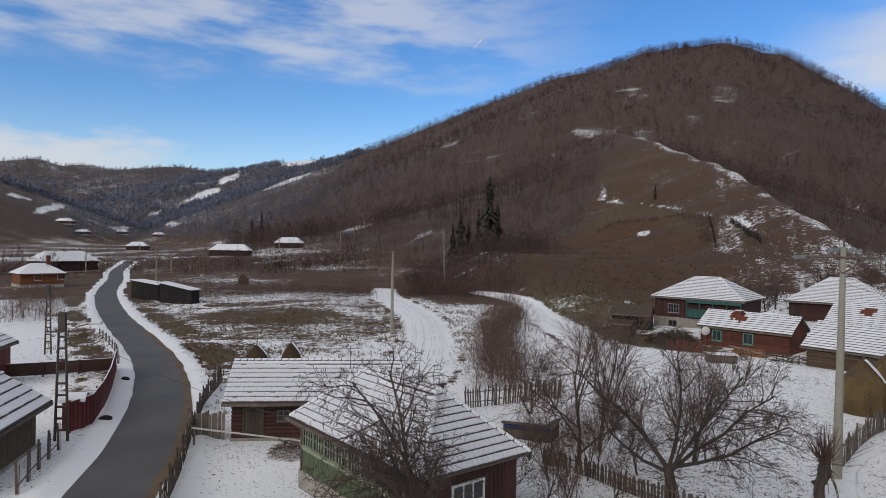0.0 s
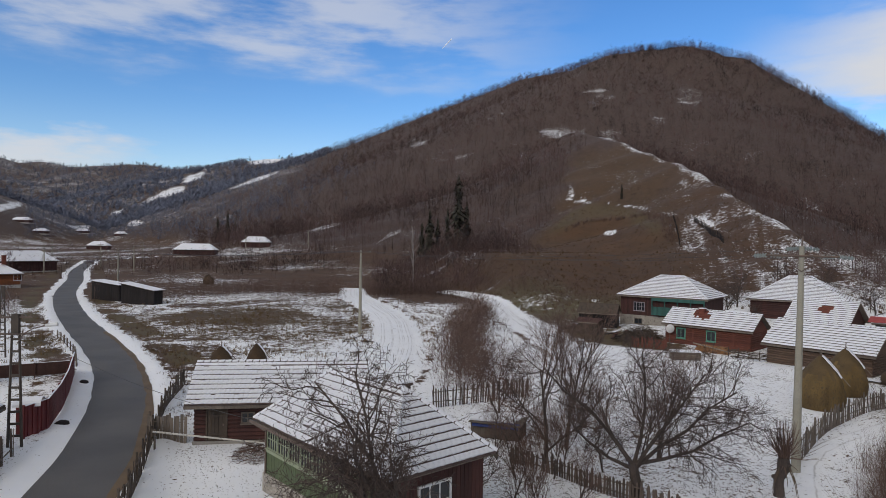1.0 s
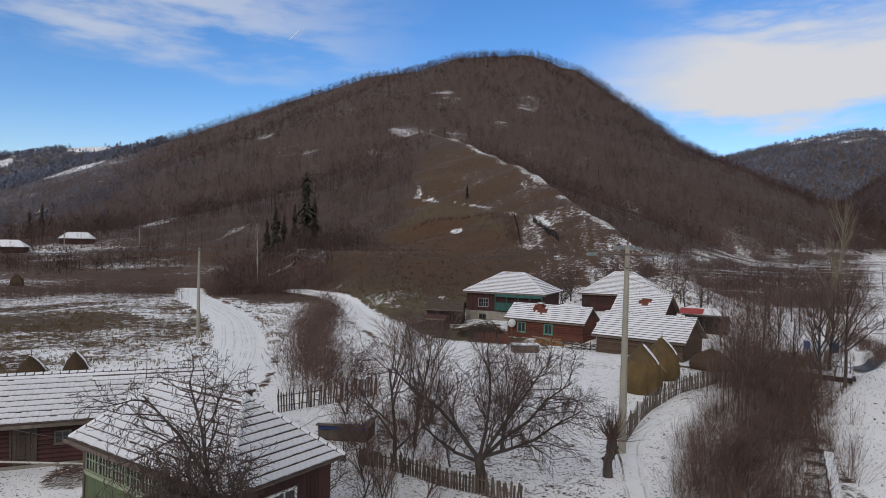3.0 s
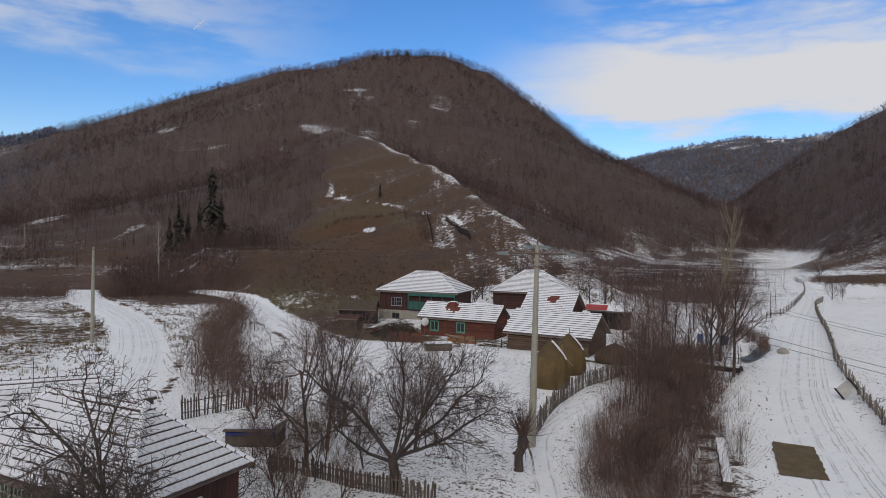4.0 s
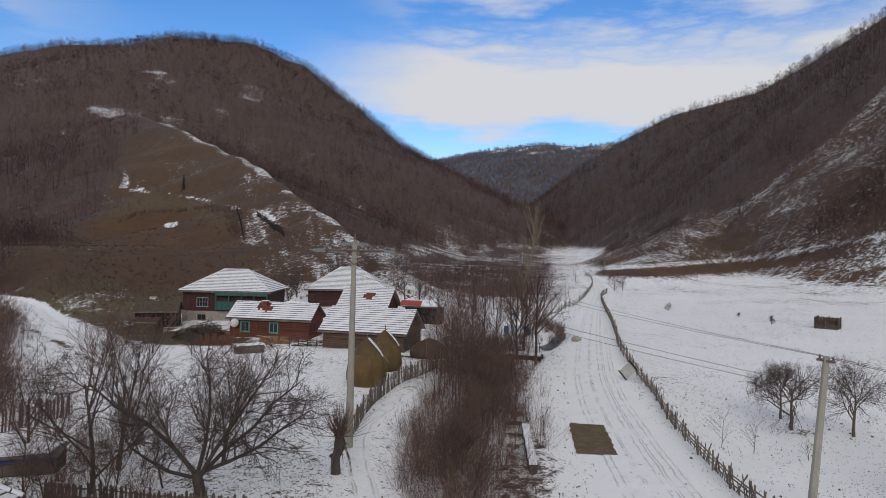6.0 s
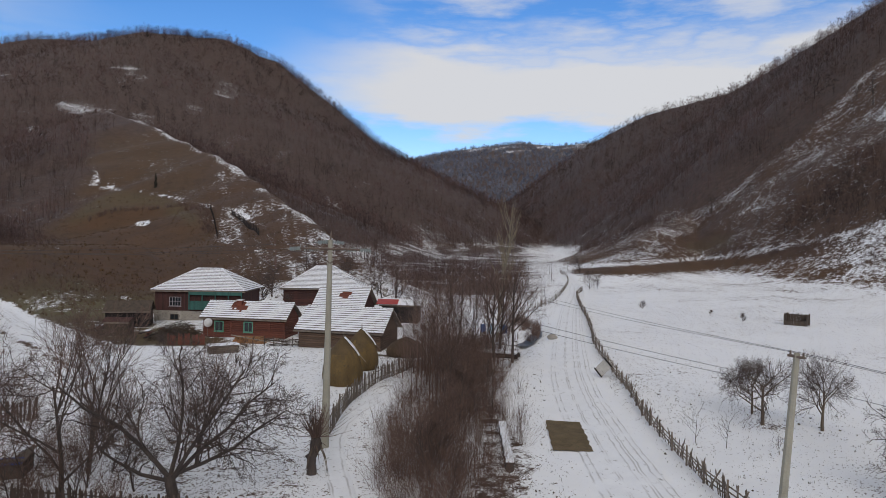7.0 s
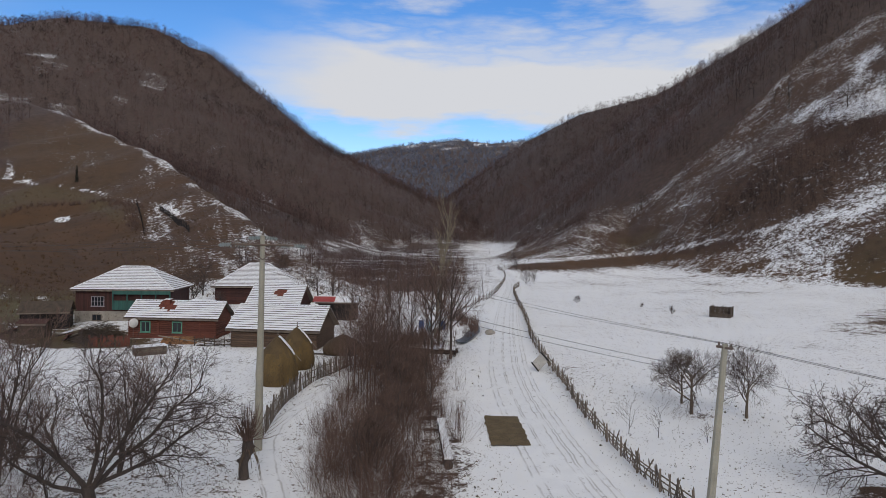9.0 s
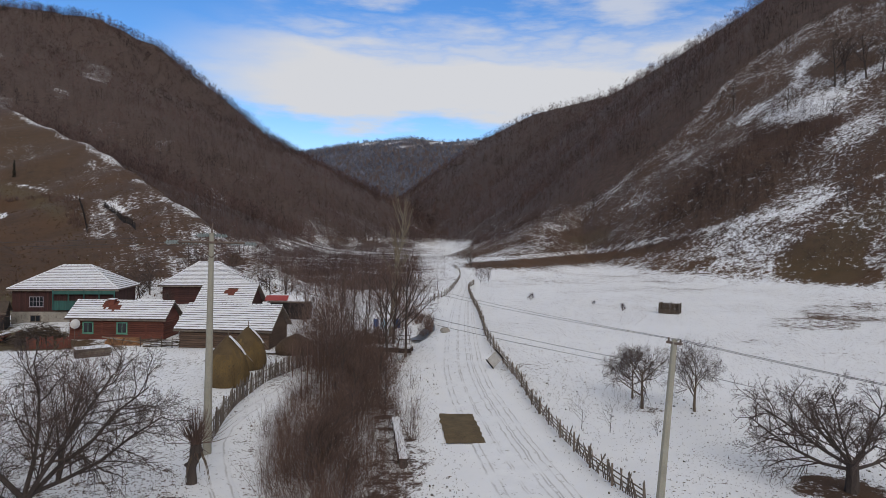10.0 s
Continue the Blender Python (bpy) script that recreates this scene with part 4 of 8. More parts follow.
def cap_line(parent, p, q, name="ridge_cap"):
    """Half-round cap tiles along a ridge or hip, with a line of snow."""
    p, q = Vector(p), Vector(q)
    n = max(2, round((q - p).length / .36))
    b = Build()
    for i in range(n):
        a, c = p.lerp(q, i / n), p.lerp(q, (i + 1.06) / n)
        b.beam(a + Vector((0, 0, .02)), c + Vector((0, 0, .035)), .075, .09, 7)
    part(name, b, TILE, parent, "tile caps along the ridge")["kind"] = "stuff"
    s = Build()
    for i in range(n):
        a, c = p.lerp(q, (i + .12) / n), p.lerp(q, (i + .98) / n)
        s.beam(a + Vector((0, 0, .065)), c + Vector((0, 0, .075)), .085, .09, 6)
    part("snow_line", s, SNOW, parent)["kind"] = "stuff"


def boards(b, origin, ux, length, z0, z1, width, proud=.02, lay="upright", rng=None, skip=()):
    """Boards or logs on a wall that runs from origin along ux. skip: openings (x0, x1, z0, z1)."""
    o, u = Vector(origin), Vector(ux).normalized()
    nrm = Vector((u.y, -u.x, 0))
    rng = rng or random.Random(3)
    m = Matrix((u, -nrm, Vector((0, 0, 1)))).transposed().to_4x4()
    m.translation = o
    if lay == "upright":
        n = max(1, round(length / width))
        w = length / n
        for i in range(n):
            spans = [(z0, z1)]
            for a, c, e, f in skip:
                if a < (i + .5) * w < c:
                    spans = [s for k in spans for s in ((k[0], min(e, k[1])), (max(f, k[0]), k[1])) if s[1] - s[0] > .03]
            for s0, s1 in spans:
                b.box((i * w + .006, -proud - rng.uniform(0, .008), s0), ((i + 1) * w - .006, 0, s1), m)
    else:
        n = max(1, round((z1 - z0) / width))
        h = (z1 - z0) / n
        for i in range(n):
            spans = [(0, length)]
            zc = z0 + (i + .5) * h
            for a, c, e, f in skip:
                if e < zc < f:
                    spans = [s for k in spans for s in ((k[0], min(a, k[1])), (max(c, k[0]), k[1])) if s[1] - s[0] > .03]
            for s0, s1 in spans:
                za, zb = z0 + i * h + .008, z0 + (i + 1) * h - .008
                pr = proud + rng.uniform(0, .012)
                pts = [(s0, 0, za), (s1, 0, za), (s1, -pr, za + h * .22), (s0, -pr, za + h * .22), (s1, -pr, zb - h * .22), (s0, -pr, zb - h * .22), (s1, 0, zb), (s0, 0, zb)]
                b.add([m @ Vector(p) for p in pts], [(0, 1, 2, 3), (3, 2, 4, 5), (5, 4, 6, 7), (0, 3, 5, 7), (1, 6, 4, 2)])


def window(parent, origin, ux, x0, z0, w, h, frame_mat, bars=(1, 1), name="window", t=.07, label=""):
    o, u = Vector(origin), Vector(ux).normalized()
    nrm = Vector((u.y, -u.x, 0))
    m = Matrix((u, -nrm, Vector((0, 0, 1)))).transposed().to_4x4()
    m.translation = o
    win = new(name)
    win.parent = parent
    if label:
        win["label"] = label
    f = Build()
    f.box((x0 - t, -.07, z0 - t), (x0 + w + t, .0, z0), m).box((x0 - t, -.07, z0 + h), (x0 + w + t, .0, z0 + h + t), m)
    f.box((x0 - t, -.068, z0), (x0, .0, z0 + h), m).box((x0 + w, -.068, z0), (x0 + w + t, .0, z0 + h), m)
    for i in range(bars[0]):
        c = x0 + w * (i + 1) / (bars[0] + 1)
        f.box((c - .025, -.05, z0), (c + .025, -.005, z0 + h), m)
    for i in range(bars[1]):
        c = z0 + h * (i + 1) / (bars[1] + 1)
        f.box((x0, -.046, c - .018), (x0 + w, -.008, c + .018), m)
    part("frame", f, frame_mat, win)
    part("pane", Build().box((x0 + .002, -.03, z0 + .002), (x0 + w - .002, -.015, z0 + h - .002), m), PANE, win)
    part("sill", Build().box((x0 - t - .04, -.12, z0 - t - .045), (x0 + w + t + .04, .0, z0 - t - .003), m), frame_mat, win)
    return win


def plank_door(parent, origin, ux, x0, z0, w, h, mat, frame_mat):
    o, u = Vector(origin), Vector(ux).normalized()
    nrm = Vector((u.y, -u.x, 0))
    m = Matrix((u, -nrm, Vector((0, 0, 1)))).transposed().to_4x4()
    m.translation = o
    d = new("door")
    d.parent = parent
    b = Build()
    n = max(3, round(w / .16))
    for i in range(n):
        b.box((x0 + i * w / n + .005, -.045 - .006 * (i % 2), z0), (x0 + (i + 1) * w / n - .005, -.005, z0 + h), m)
    for zz in (.18, .8):
        b.box((x0 + .03, -.075, z0 + h * zz), (x0 + w - .03, -.052, z0 + h * zz + .10), m)
    part("leaf", b, mat, d)
    f = Build()
    f.box((x0 - .09, -.08, z0), (x0 - .002, .0, z0 + h + .09), m).box((x0 + w + .002, -.08, z0), (x0 + w + .09, .0, z0 + h + .09), m)
    f.box((x0 - .001, -.08, z0 + h + .002), (x0 + w + .001, .0, z0 + h + .09), m)
    part("door_frame", f, frame_mat, d)
    part("latch", Build().box((x0 + w - .14, -.10, z0 + h * .5), (x0 + w - .08, -.05, z0 + h * .5 + .10), m), STEEL, d)
    return d


def building(name, label, category, a, b, depth, eave, ridge, hip=(0, 0), over=.4, wall=DARK_WOOD, lay="logs", width=.2, base=0.0, plinth=.3, plinth_mat=STONE,
             skip=(), bare_roof=False, tiles=True, single=(), lip=.05, course=.33, tw=.23, bare=(), snow=1.0, z=None, seed=1, gable_mat=None, roof_mat=None, end_lip=None):
    """A house by its front eave line a-b in the plan, the depth from eave to eave, and its heights. Local x runs along the front, y to the back."""
    L = math.hypot(b[0] - a[0], b[1] - a[1])
    gz = ground((a[0] + b[0]) / 2, (a[1] + b[1]) / 2) if z is None else z
    m = Matrix.Translation((a[0], a[1], gz)) @ Matrix.Rotation(math.atan2(b[1] - a[1], b[0] - a[0]), 4, "Z")
    t = thing(name, m, label, category)
    D, o = depth, over
    x0, x1, y0, y1 = o, L - o, o, D - o
    top = eave - .04
    rng = random.Random(seed)
    w = Build()
    th = .16
    w.box((x0, y0, base - .4), (x1, y0 + th, top)).box((x0, y1 - th, base - .4), (x1, y1, top))
    w.box((x0, y0 + th, base - .4), (x0 + th, y1 - th, top)).box((x1 - th, y0 + th, base - .4), (x1, y1 - th, top))
    rise = (ridge - eave) / (D / 2)
    for end, xe, s in ((0, x0, 1), (1, x1, -1)):
        if not hip[end]:
            zr = ridge - .06
            part("gable", Build().add([(xe, y0, top), (xe, y1, top), (xe, D / 2, zr), (xe + s * th, y0, top), (xe + s * th, y1, top), (xe + s * th, D / 2, zr)],
                    [(0, 1, 2), (5, 4, 3), (0, 3, 4, 1), (1, 4, 5, 2), (2, 5, 3, 0)]), gable_mat or wall, t)
    part("wall", w, wall, t)
    w = Build()
    boards(w, (x0, y0, 0), (1, 0, 0), x1 - x0, base + plinth, top, width, .05 if lay == "logs" else .025, lay, rng, skip)
    boards(w, (x1, y0, 0), (0, 1, 0), y1 - y0, base + plinth, top, width, .05 if lay == "logs" else .025, lay, rng)
    boards(w, (x0, y1, 0), (0, -1, 0), y1 - y0, base + plinth, top, width, .05 if lay == "logs" else .025, lay, rng)
    part("cladding", w, wall, t)["kind"] = "stuff"
    if plinth:
        p = Build()
        p.box((x0 - .09, y0 - .09, base - .6), (x1 + .09, y0 - .002, base + plinth)).box((x0 - .09, y1 + .002, base - .6), (x1 + .09, y1 + .09, base + plinth))
        p.box((x0 - .09, y0, base - .6), (x0 - .002, y1, base + plinth)).box((x1 + .002, y0, base - .6), (x1 + .09, y1, base + plinth))
        part("plinth", p, plinth_mat, t)
    ha, hb = hip
    E = [(0, 0, eave), (L, 0, eave), (L, D, eave), (0, D, eave)]
    R = [(ha, D / 2, ridge), (L - hb, D / 2, ridge)]
    roof = new("roof")
    roof.parent = t
    r = Build()
    faces = [[E[0], E[1], R[1], R[0]], [E[2], E[3], R[0], R[1]]]
    ends = []
    if ha:
        ends.append([E[3], E[0], R[0]])
    if hb:
        ends.append([E[1], E[2], R[1]])
    for f in faces + ends:
        r.slab(f, .07)
    part("sheathing", r, roof_mat or GREY_WOOD, roof)
    if tiles:
        for i, f in enumerate(faces):
            tile_face(roof, f[0], f[1], f[2], f[3], course, tw, "front" in single and i == 0, bare if i == 0 else (), snow, seed + i, lip)
        for i, f in enumerate(ends):
            tile_face(roof, f[0], f[1], f[2], f[2], course, tw, "end" in single, (), snow, seed + 4 + i, end_lip or lip)
        cap_line(roof, R[0], R[1])
        if ha:
            cap_line(roof, E[0], R[0], "hip_cap"), cap_line(roof, E[3], R[0], "hip_cap")
        if hb:
            cap_line(roof, E[1], R[1], "hip_cap"), cap_line(roof, E[2], R[1], "hip_cap")
    elif not bare_roof:
        s = Build()
        for f in faces + ends:
            n = (Vector(f[1]) - Vector(f[0])).cross(Vector(f[-1]) - Vector(f[0])).normalized() * .08
            s.slab([Vector(p) + n for p in f], .076)
        part("snow_cover", s, SNOW, roof)
    g = Build()
    g.box((-.02, -.03, eave - .16), (L + .02, -.004, eave - .01)).box((-.02, D + .004, eave - .16), (L + .02, D + .03, eave - .01))
    part("fascia", g, GREY_WOOD, t)["kind"] = "stuff"
    return t, L, (x0, x1, y0, y1)


def chimney(parent, x, y, z0, z1, w=.5, mat=STONE):
    c = new("chimney")
    c.parent = parent
    part("chimney_shaft", Build().box((x - w / 2, y - w / 2, z0), (x + w / 2, y + w / 2, z1)), mat, c)
    part("cap", Build().box((x - w / 2 - .07, y - w / 2 - .07, z1 + .002), (x + w / 2 + .07, y + w / 2 + .07, z1 + .09)), mat, c)
    part("snow_cover", Build().box((x - w / 2 - .05, y - w / 2 - .05, z1 + .092), (x + w / 2 + .05, y + w / 2 + .05, z1 + .15)), SNOW, c)
    return c


OLD_BRICK = material("sooty_brick", (.07, .05, .042), (.15, .105, .085), 4, .9, .4, None, 30)
PALE_GREEN = material("pale_green_paint", (.24, .28, .18), (.36, .40, .28), 3, .6, .1)


def near_house():
    t, L, (x0, x1, y0, y1) = building("house", "small green boarded farmhouse under a snowy tiled hip roof", "house", (-7.3, 25.1), (-1.42, 18.15), 4.7, 2.85, 4.95, (2.3, 2.3), .38,
                                      GREEN_PAINT, "upright", .14, 0, .75, STONE, ((.15, 6.6, 1.75, 2.62),), single=("front", "end"), seed=11, z=0.0, lip=.06, end_lip=.085, course=.285)
    # glazed veranda along the green front
    for i in range(7):
        window(t, (x0, y0, 0), (1, 0, 0), .25 + i * .9, 1.83, .78, .74, PALE_GREEN, (3, 1), "veranda_window", .035)
    part("rail", Build().box((x0, y0 - .06, 1.62), (x0 + 6.6, y0 - .027, 1.72)), PALE_GREEN, t, "pale green rail")
    # brown end wall with a white window
    e = Build()
    boards(e, (x1 + .03, y0 - .02, 0), (0, 1, 0), y1 - y0 + .04, .75, 2.8, .18, .03, "upright")
    part("end_cladding", e, DARK_WOOD, t, "dark brown boarded end wall")["kind"] = "stuff"
    window(t, (x1 + .06, y0, 0), (0, 1, 0), 1.1, 1.15, 1.25, 1.15, WHITE_PAINT, (2, 1), "window", .08, "white framed casement window")
    chimney(t, 6.4, 2.6, 4.2, 5.02, .42, OLD_BRICK)
    gutter = Build()
    gutter.beam((-.1, -.10, 2.80), (L + .1, -.10, 2.80), .06, .06, 8)
    part("gutter", gutter, STEEL, t, "brown eaves gutter")
    dp = Build()
    dp.beam((-.05, -.10, 2.78), (x0 + .1, y0 - .06, 2.45), .045, .045, 8).beam((x0 + .1, y0 - .06, 2.45), (x0 + .1, y0 - .06, .2), .045, .045, 8)
    part("downpipe", dp, STEEL, t)
    # plinth stones along the front
    rng = random.Random(4)
    meshes = []
    for k in range(5):
        b = bmesh.new()
        bmesh.ops.create_icosphere(b, subdivisions=1, radius=1)
        for v in b.verts:
            v.co *= rng.uniform(.85, 1.12)
        me = bpy.data.meshes.new("stone")
        b.to_mesh(me)
        b.free()
        me.materials.append(STONE)
        meshes.append(me)
    pl = [o for o in t.children if o.name.startswith("plinth")][0]
    for row in range(3):
        x = x0
        while x < x1 - .1:
            w = rng.uniform(.22, .42)
            ob = new("stone", rng.choice(meshes))
            ob.parent = pl
            ob.location, ob.scale = (x + w / 2, y0 - .09, .12 + row * .24), (w * .55, .07, .13)
            ob.rotation_euler = (rng.uniform(-.2, .2), rng.uniform(-.3, .3), 0)
            x += w


OLD_DOOR = material("dark_old_door", (.045, .034, .026), (.10, .075, .055), 3, .9, .3, None, 30, (1, 1, .15))


def barn():
    t, L, (x0, x1, y0, y1) = building("barn", "low dark red log barn with snowy tiled roof", "barn", (-12.08, 30.35), (-3.28, 31.35), 4.9, 2.02, 3.68, (0, 0), .42, DARK_WOOD, "logs", .19, 0, .18,
                                      STONE, ((.55, 1.55, .2, 1.75), (2.2, 2.9, 1.0, 1.6)), single=("front",), seed=21, z=0.0, lip=.088)
    plank_door(t, (x0, y0, 0), (1, 0, 0), .62, .2, .86, 1.48, OLD_DOOR, OLD_DOOR)
    window(t, (x0, y0, 0), (1, 0, 0), 2.28, 1.08, .52, .44, GREY_WOOD, (1, 1))
    b = Build()
    b.beam((6.2, 1.9, 3.2), (6.2, 1.9, 4.6), .02, .02, 6).beam((5.85, 1.9, 4.45), (6.55, 1.9, 4.45), .012, .012, 5).beam((5.95, 1.9, 4.3), (6.45, 1.9, 4.3), .012, .012, 5)
    part("antenna", b, STEEL, t, "thin television antenna mast")


def farm():
    # long low log house
    t, L, (x0, x1, y0, y1) = building("log_house", "low red-brown log house with green windows and melted roof patch", "house", (24.2, 66.0), (30.4, 59.0), 4.6, 2.15, 3.62, (0, 0), .35, LOG_WOOD, "logs", .2, 0, .15, STONE,
                                      ((1.2, 2.2, .75, 1.85), (4.35, 5.35, .75, 1.85)), bare=((3.35, 2.0, .75), (4.0, 1.5, .5)), seed=31, z=0.0)
    G = material("green_window_frames", (.07, .22, .15), (.13, .31, .23), 3, .6, .1)
    for x in (1.3, 4.45):
        window(t, (x0, y0, 0), (1, 0, 0), x, .85, .78, .88, G, (1, 0), "window", .12, "green framed window")
    for x in (2.9, 7.0):
        part("corner_post", Build().box((x0 + x, y0 - .09, .1), (x0 + x + .18, y0 - .052, 2.08)), LOG_WOOD, t)
    chimney(t, 3.5, 2.0, 3.0, 3.75, .55, RED_TILE)
    # long shed
    t, L, (x0, x1, y0, y1) = building("shed", "long weathered wooden shed with a wide snowy roof", "shed", (29.0, 54.9), (34.3, 47.8), 6.2, 1.8, 3.75, (0, 0), .4, material("old_boards", (.062, .040, .028), (.125, .080, .054), 2, .9, .3, None, 30, (.2, .2, 1), island=.3), "logs", .2, 0, .15, STONE,
                                      (), bare=((6.2, .5, .12),), seed=41, z=0.0)
    # hipped house with a teal gallery
    t, L, (x0, x1, y0, y1) = building("house", "two storey house with a teal boarded gallery and snowy hip roof", "house", (23.9, 81.2), (32.6, 73.9), 8.4, 3.95, 6.45, (4.2, 4.2), .45, DARK_WOOD, "upright", .2, 0, 1.5, material("stained_plinth", (.20, .18, .15), (.36, .33, .28), 1.5, .9, .3, (.12, .10, .08), 6), ((1.6, 3.2, 2.0, 3.2),), seed=51, z=0.0)
    window(t, (x0, y0, 0), (1, 0, 0), 1.75, 2.1, 1.3, 1.0, material("faded_lilac_frame", (.24, .21, .23), (.36, .33, .35), 3, .7, .1), (3, 1), "window", .06, "pale framed window with four lights")
    window(t, (x0, y0 - .1, 0), (1, 0, 0), 1.9, .45, .9, .6, GREY_WOOD, (1, 0), "cellar_window")
    gal = Build()
    boards(gal, (4.6, -.05, 0), (1, 0, 0), L - 5.0, 1.7, 2.75, .16, .03, "upright")
    gal.box((4.6, -.05, 3.45), (L - .4, .15, 3.85))
    for i in range(5):
        gal.box((4.6 + i * (L - 5.1) / 4, -.06, 1.7), (4.72 + i * (L - 5.1) / 4, .06, 3.9))
    part("gallery", gal, TEAL_PAINT, t, "teal green boarded gallery")
    # big hipped barn with a lower wing in front
    building("house", "large house with a broad snowy tiled hip roof", "house", (41.7, 83.1), (51.3, 76.3), 10, 3.5, 6.5, (4.6, 4.6), .5, DARK_WOOD, "logs", .25, 0, .3, STONE, seed=61, z=0.0)
    t, L, d = building("barn", "tiled barn wing with one bare red roof patch", "barn", (37.2, 66.2), (41.3, 61.4), 6.5, 2.6, 4.75, (0, 0), .4, DARK_WOOD, "logs", .25, 0, .3, STONE, bare=((3.4, 2.2, .7),), seed=71, z=0.0)
    t, L, d = building("shed", "small dark shed under a red and white metal roof", "shed", (45.4, 64.2), (49.0, 60.6), 3.2, 2.6, 3.2, (0, 0), .3, BLACK_WOOD, "upright", .2, 0, .0, STONE, tiles=False, seed=81, z=.0)
    part("roof_sheet", Build().slab([(-.3, -.34, 2.74), (2.3, -.34, 2.74), (2.3, 1.1, 3.22), (-.3, 1.1, 3.22)], .03), material("red_roof_sheet", (.30, .03, .03), (.42, .06, .05), 2, .5, .1), t, "faded red metal roof sheet")
    # lean-to roofs between the houses, and old sheds beside the hipped one
    building("shed", "dark lean-to shed with snow on its roof", "shed", polar(24.7, 77), polar(26.5, 75.5), 2.6, 2.5, 3.1, (0, 0), .2, BLACK_WOOD, "upright", .2, 0, 0, STONE, tiles=False, seed=82, z=0.0)
    building("shed", "small dark gabled shed with white roof edges", "shed", polar(27.2, 71), polar(27.2, 74.5), 2.5, 1.7, 2.9, (0, 0), .2, BLACK_WOOD, "upright", .2, 0, 0, STONE, tiles=False, seed=85, z=0.0)
    building("shed", "collapsing dark plank shed beside the house", "shed", (18.2, 78.8), (22.6, 76.6), 3.4, 1.9, 3.0, (0, 0), .25, BLACK_WOOD, "upright", .2, 0, 0, STONE, tiles=False, bare_roof=True, seed=83, z=0.0, roof_mat=OLD_DOOR)
    building("woodshed", "low dark brown woodshed in a cluttered yard", "shed", (16.6, 72.4), (18.8, 70.8), 2.2, 1.5, 1.9, (0, 0), .2, OLD_DOOR, "upright", .2, 0, 0, STONE, tiles=False, bare_roof=True, seed=84, z=0.0, roof_mat=DARK_WOOD)


def lean_shed(a, b, depth, ha, hb, seed):
    """A tarred plank shed whose one roof falls from end to end."""
    d = Vector((b[0] - a[0], b[1] - a[1], 0))
    L = d.length
    t = thing("shed", pose(a[0], a[1], ground(*a), 0, 0, math.degrees(math.atan2(d.y, d.x))), "black tarred roadside shed with a snowy sloping roof", "shed")
    rng = random.Random(seed)
    top = lambda x: ha + (hb - ha) * x / L
    n = int(L / .28)
    for y, s in ((0, -1), (depth, 1)):
        for i in range(n):
            x0, x1 = i * L / n, (i + 1) * L / n - .015
            k = rng.uniform(0, .02) * s
            part("plank", Build().add([(x, yy, z) for yy in (y + k - .015, y + k + .015) for x, z in ((x0, -.3), (x1, -.3), (x1, top(x1)), (x0, top(x0)))], [(0, 1, 2, 3), (7, 6, 5, 4), (0, 4, 5, 1), (1, 5, 6, 2), (2, 6, 7, 3), (3, 7, 4, 0)]), BLACK_WOOD, t)
    for x in (0, L):
        part("end_wall", Build().box((x - .04, .02, -.3), (x + .04, depth - .02, top(x))), BLACK_WOOD, t)
    for name, lift, thick, over, mat in (("roof", .06, .06, .35, GREY_WOOD), ("snow_cover", .15, .085, .30, SNOW)):
        part(name, Build().slab([(-over, -over, top(-over) + lift), (L + over, -over, top(L + over) + lift), (L + over, depth + over, top(L + over) + lift), (-over, depth + over, top(-over) + lift)], thick), mat, t)
    return t


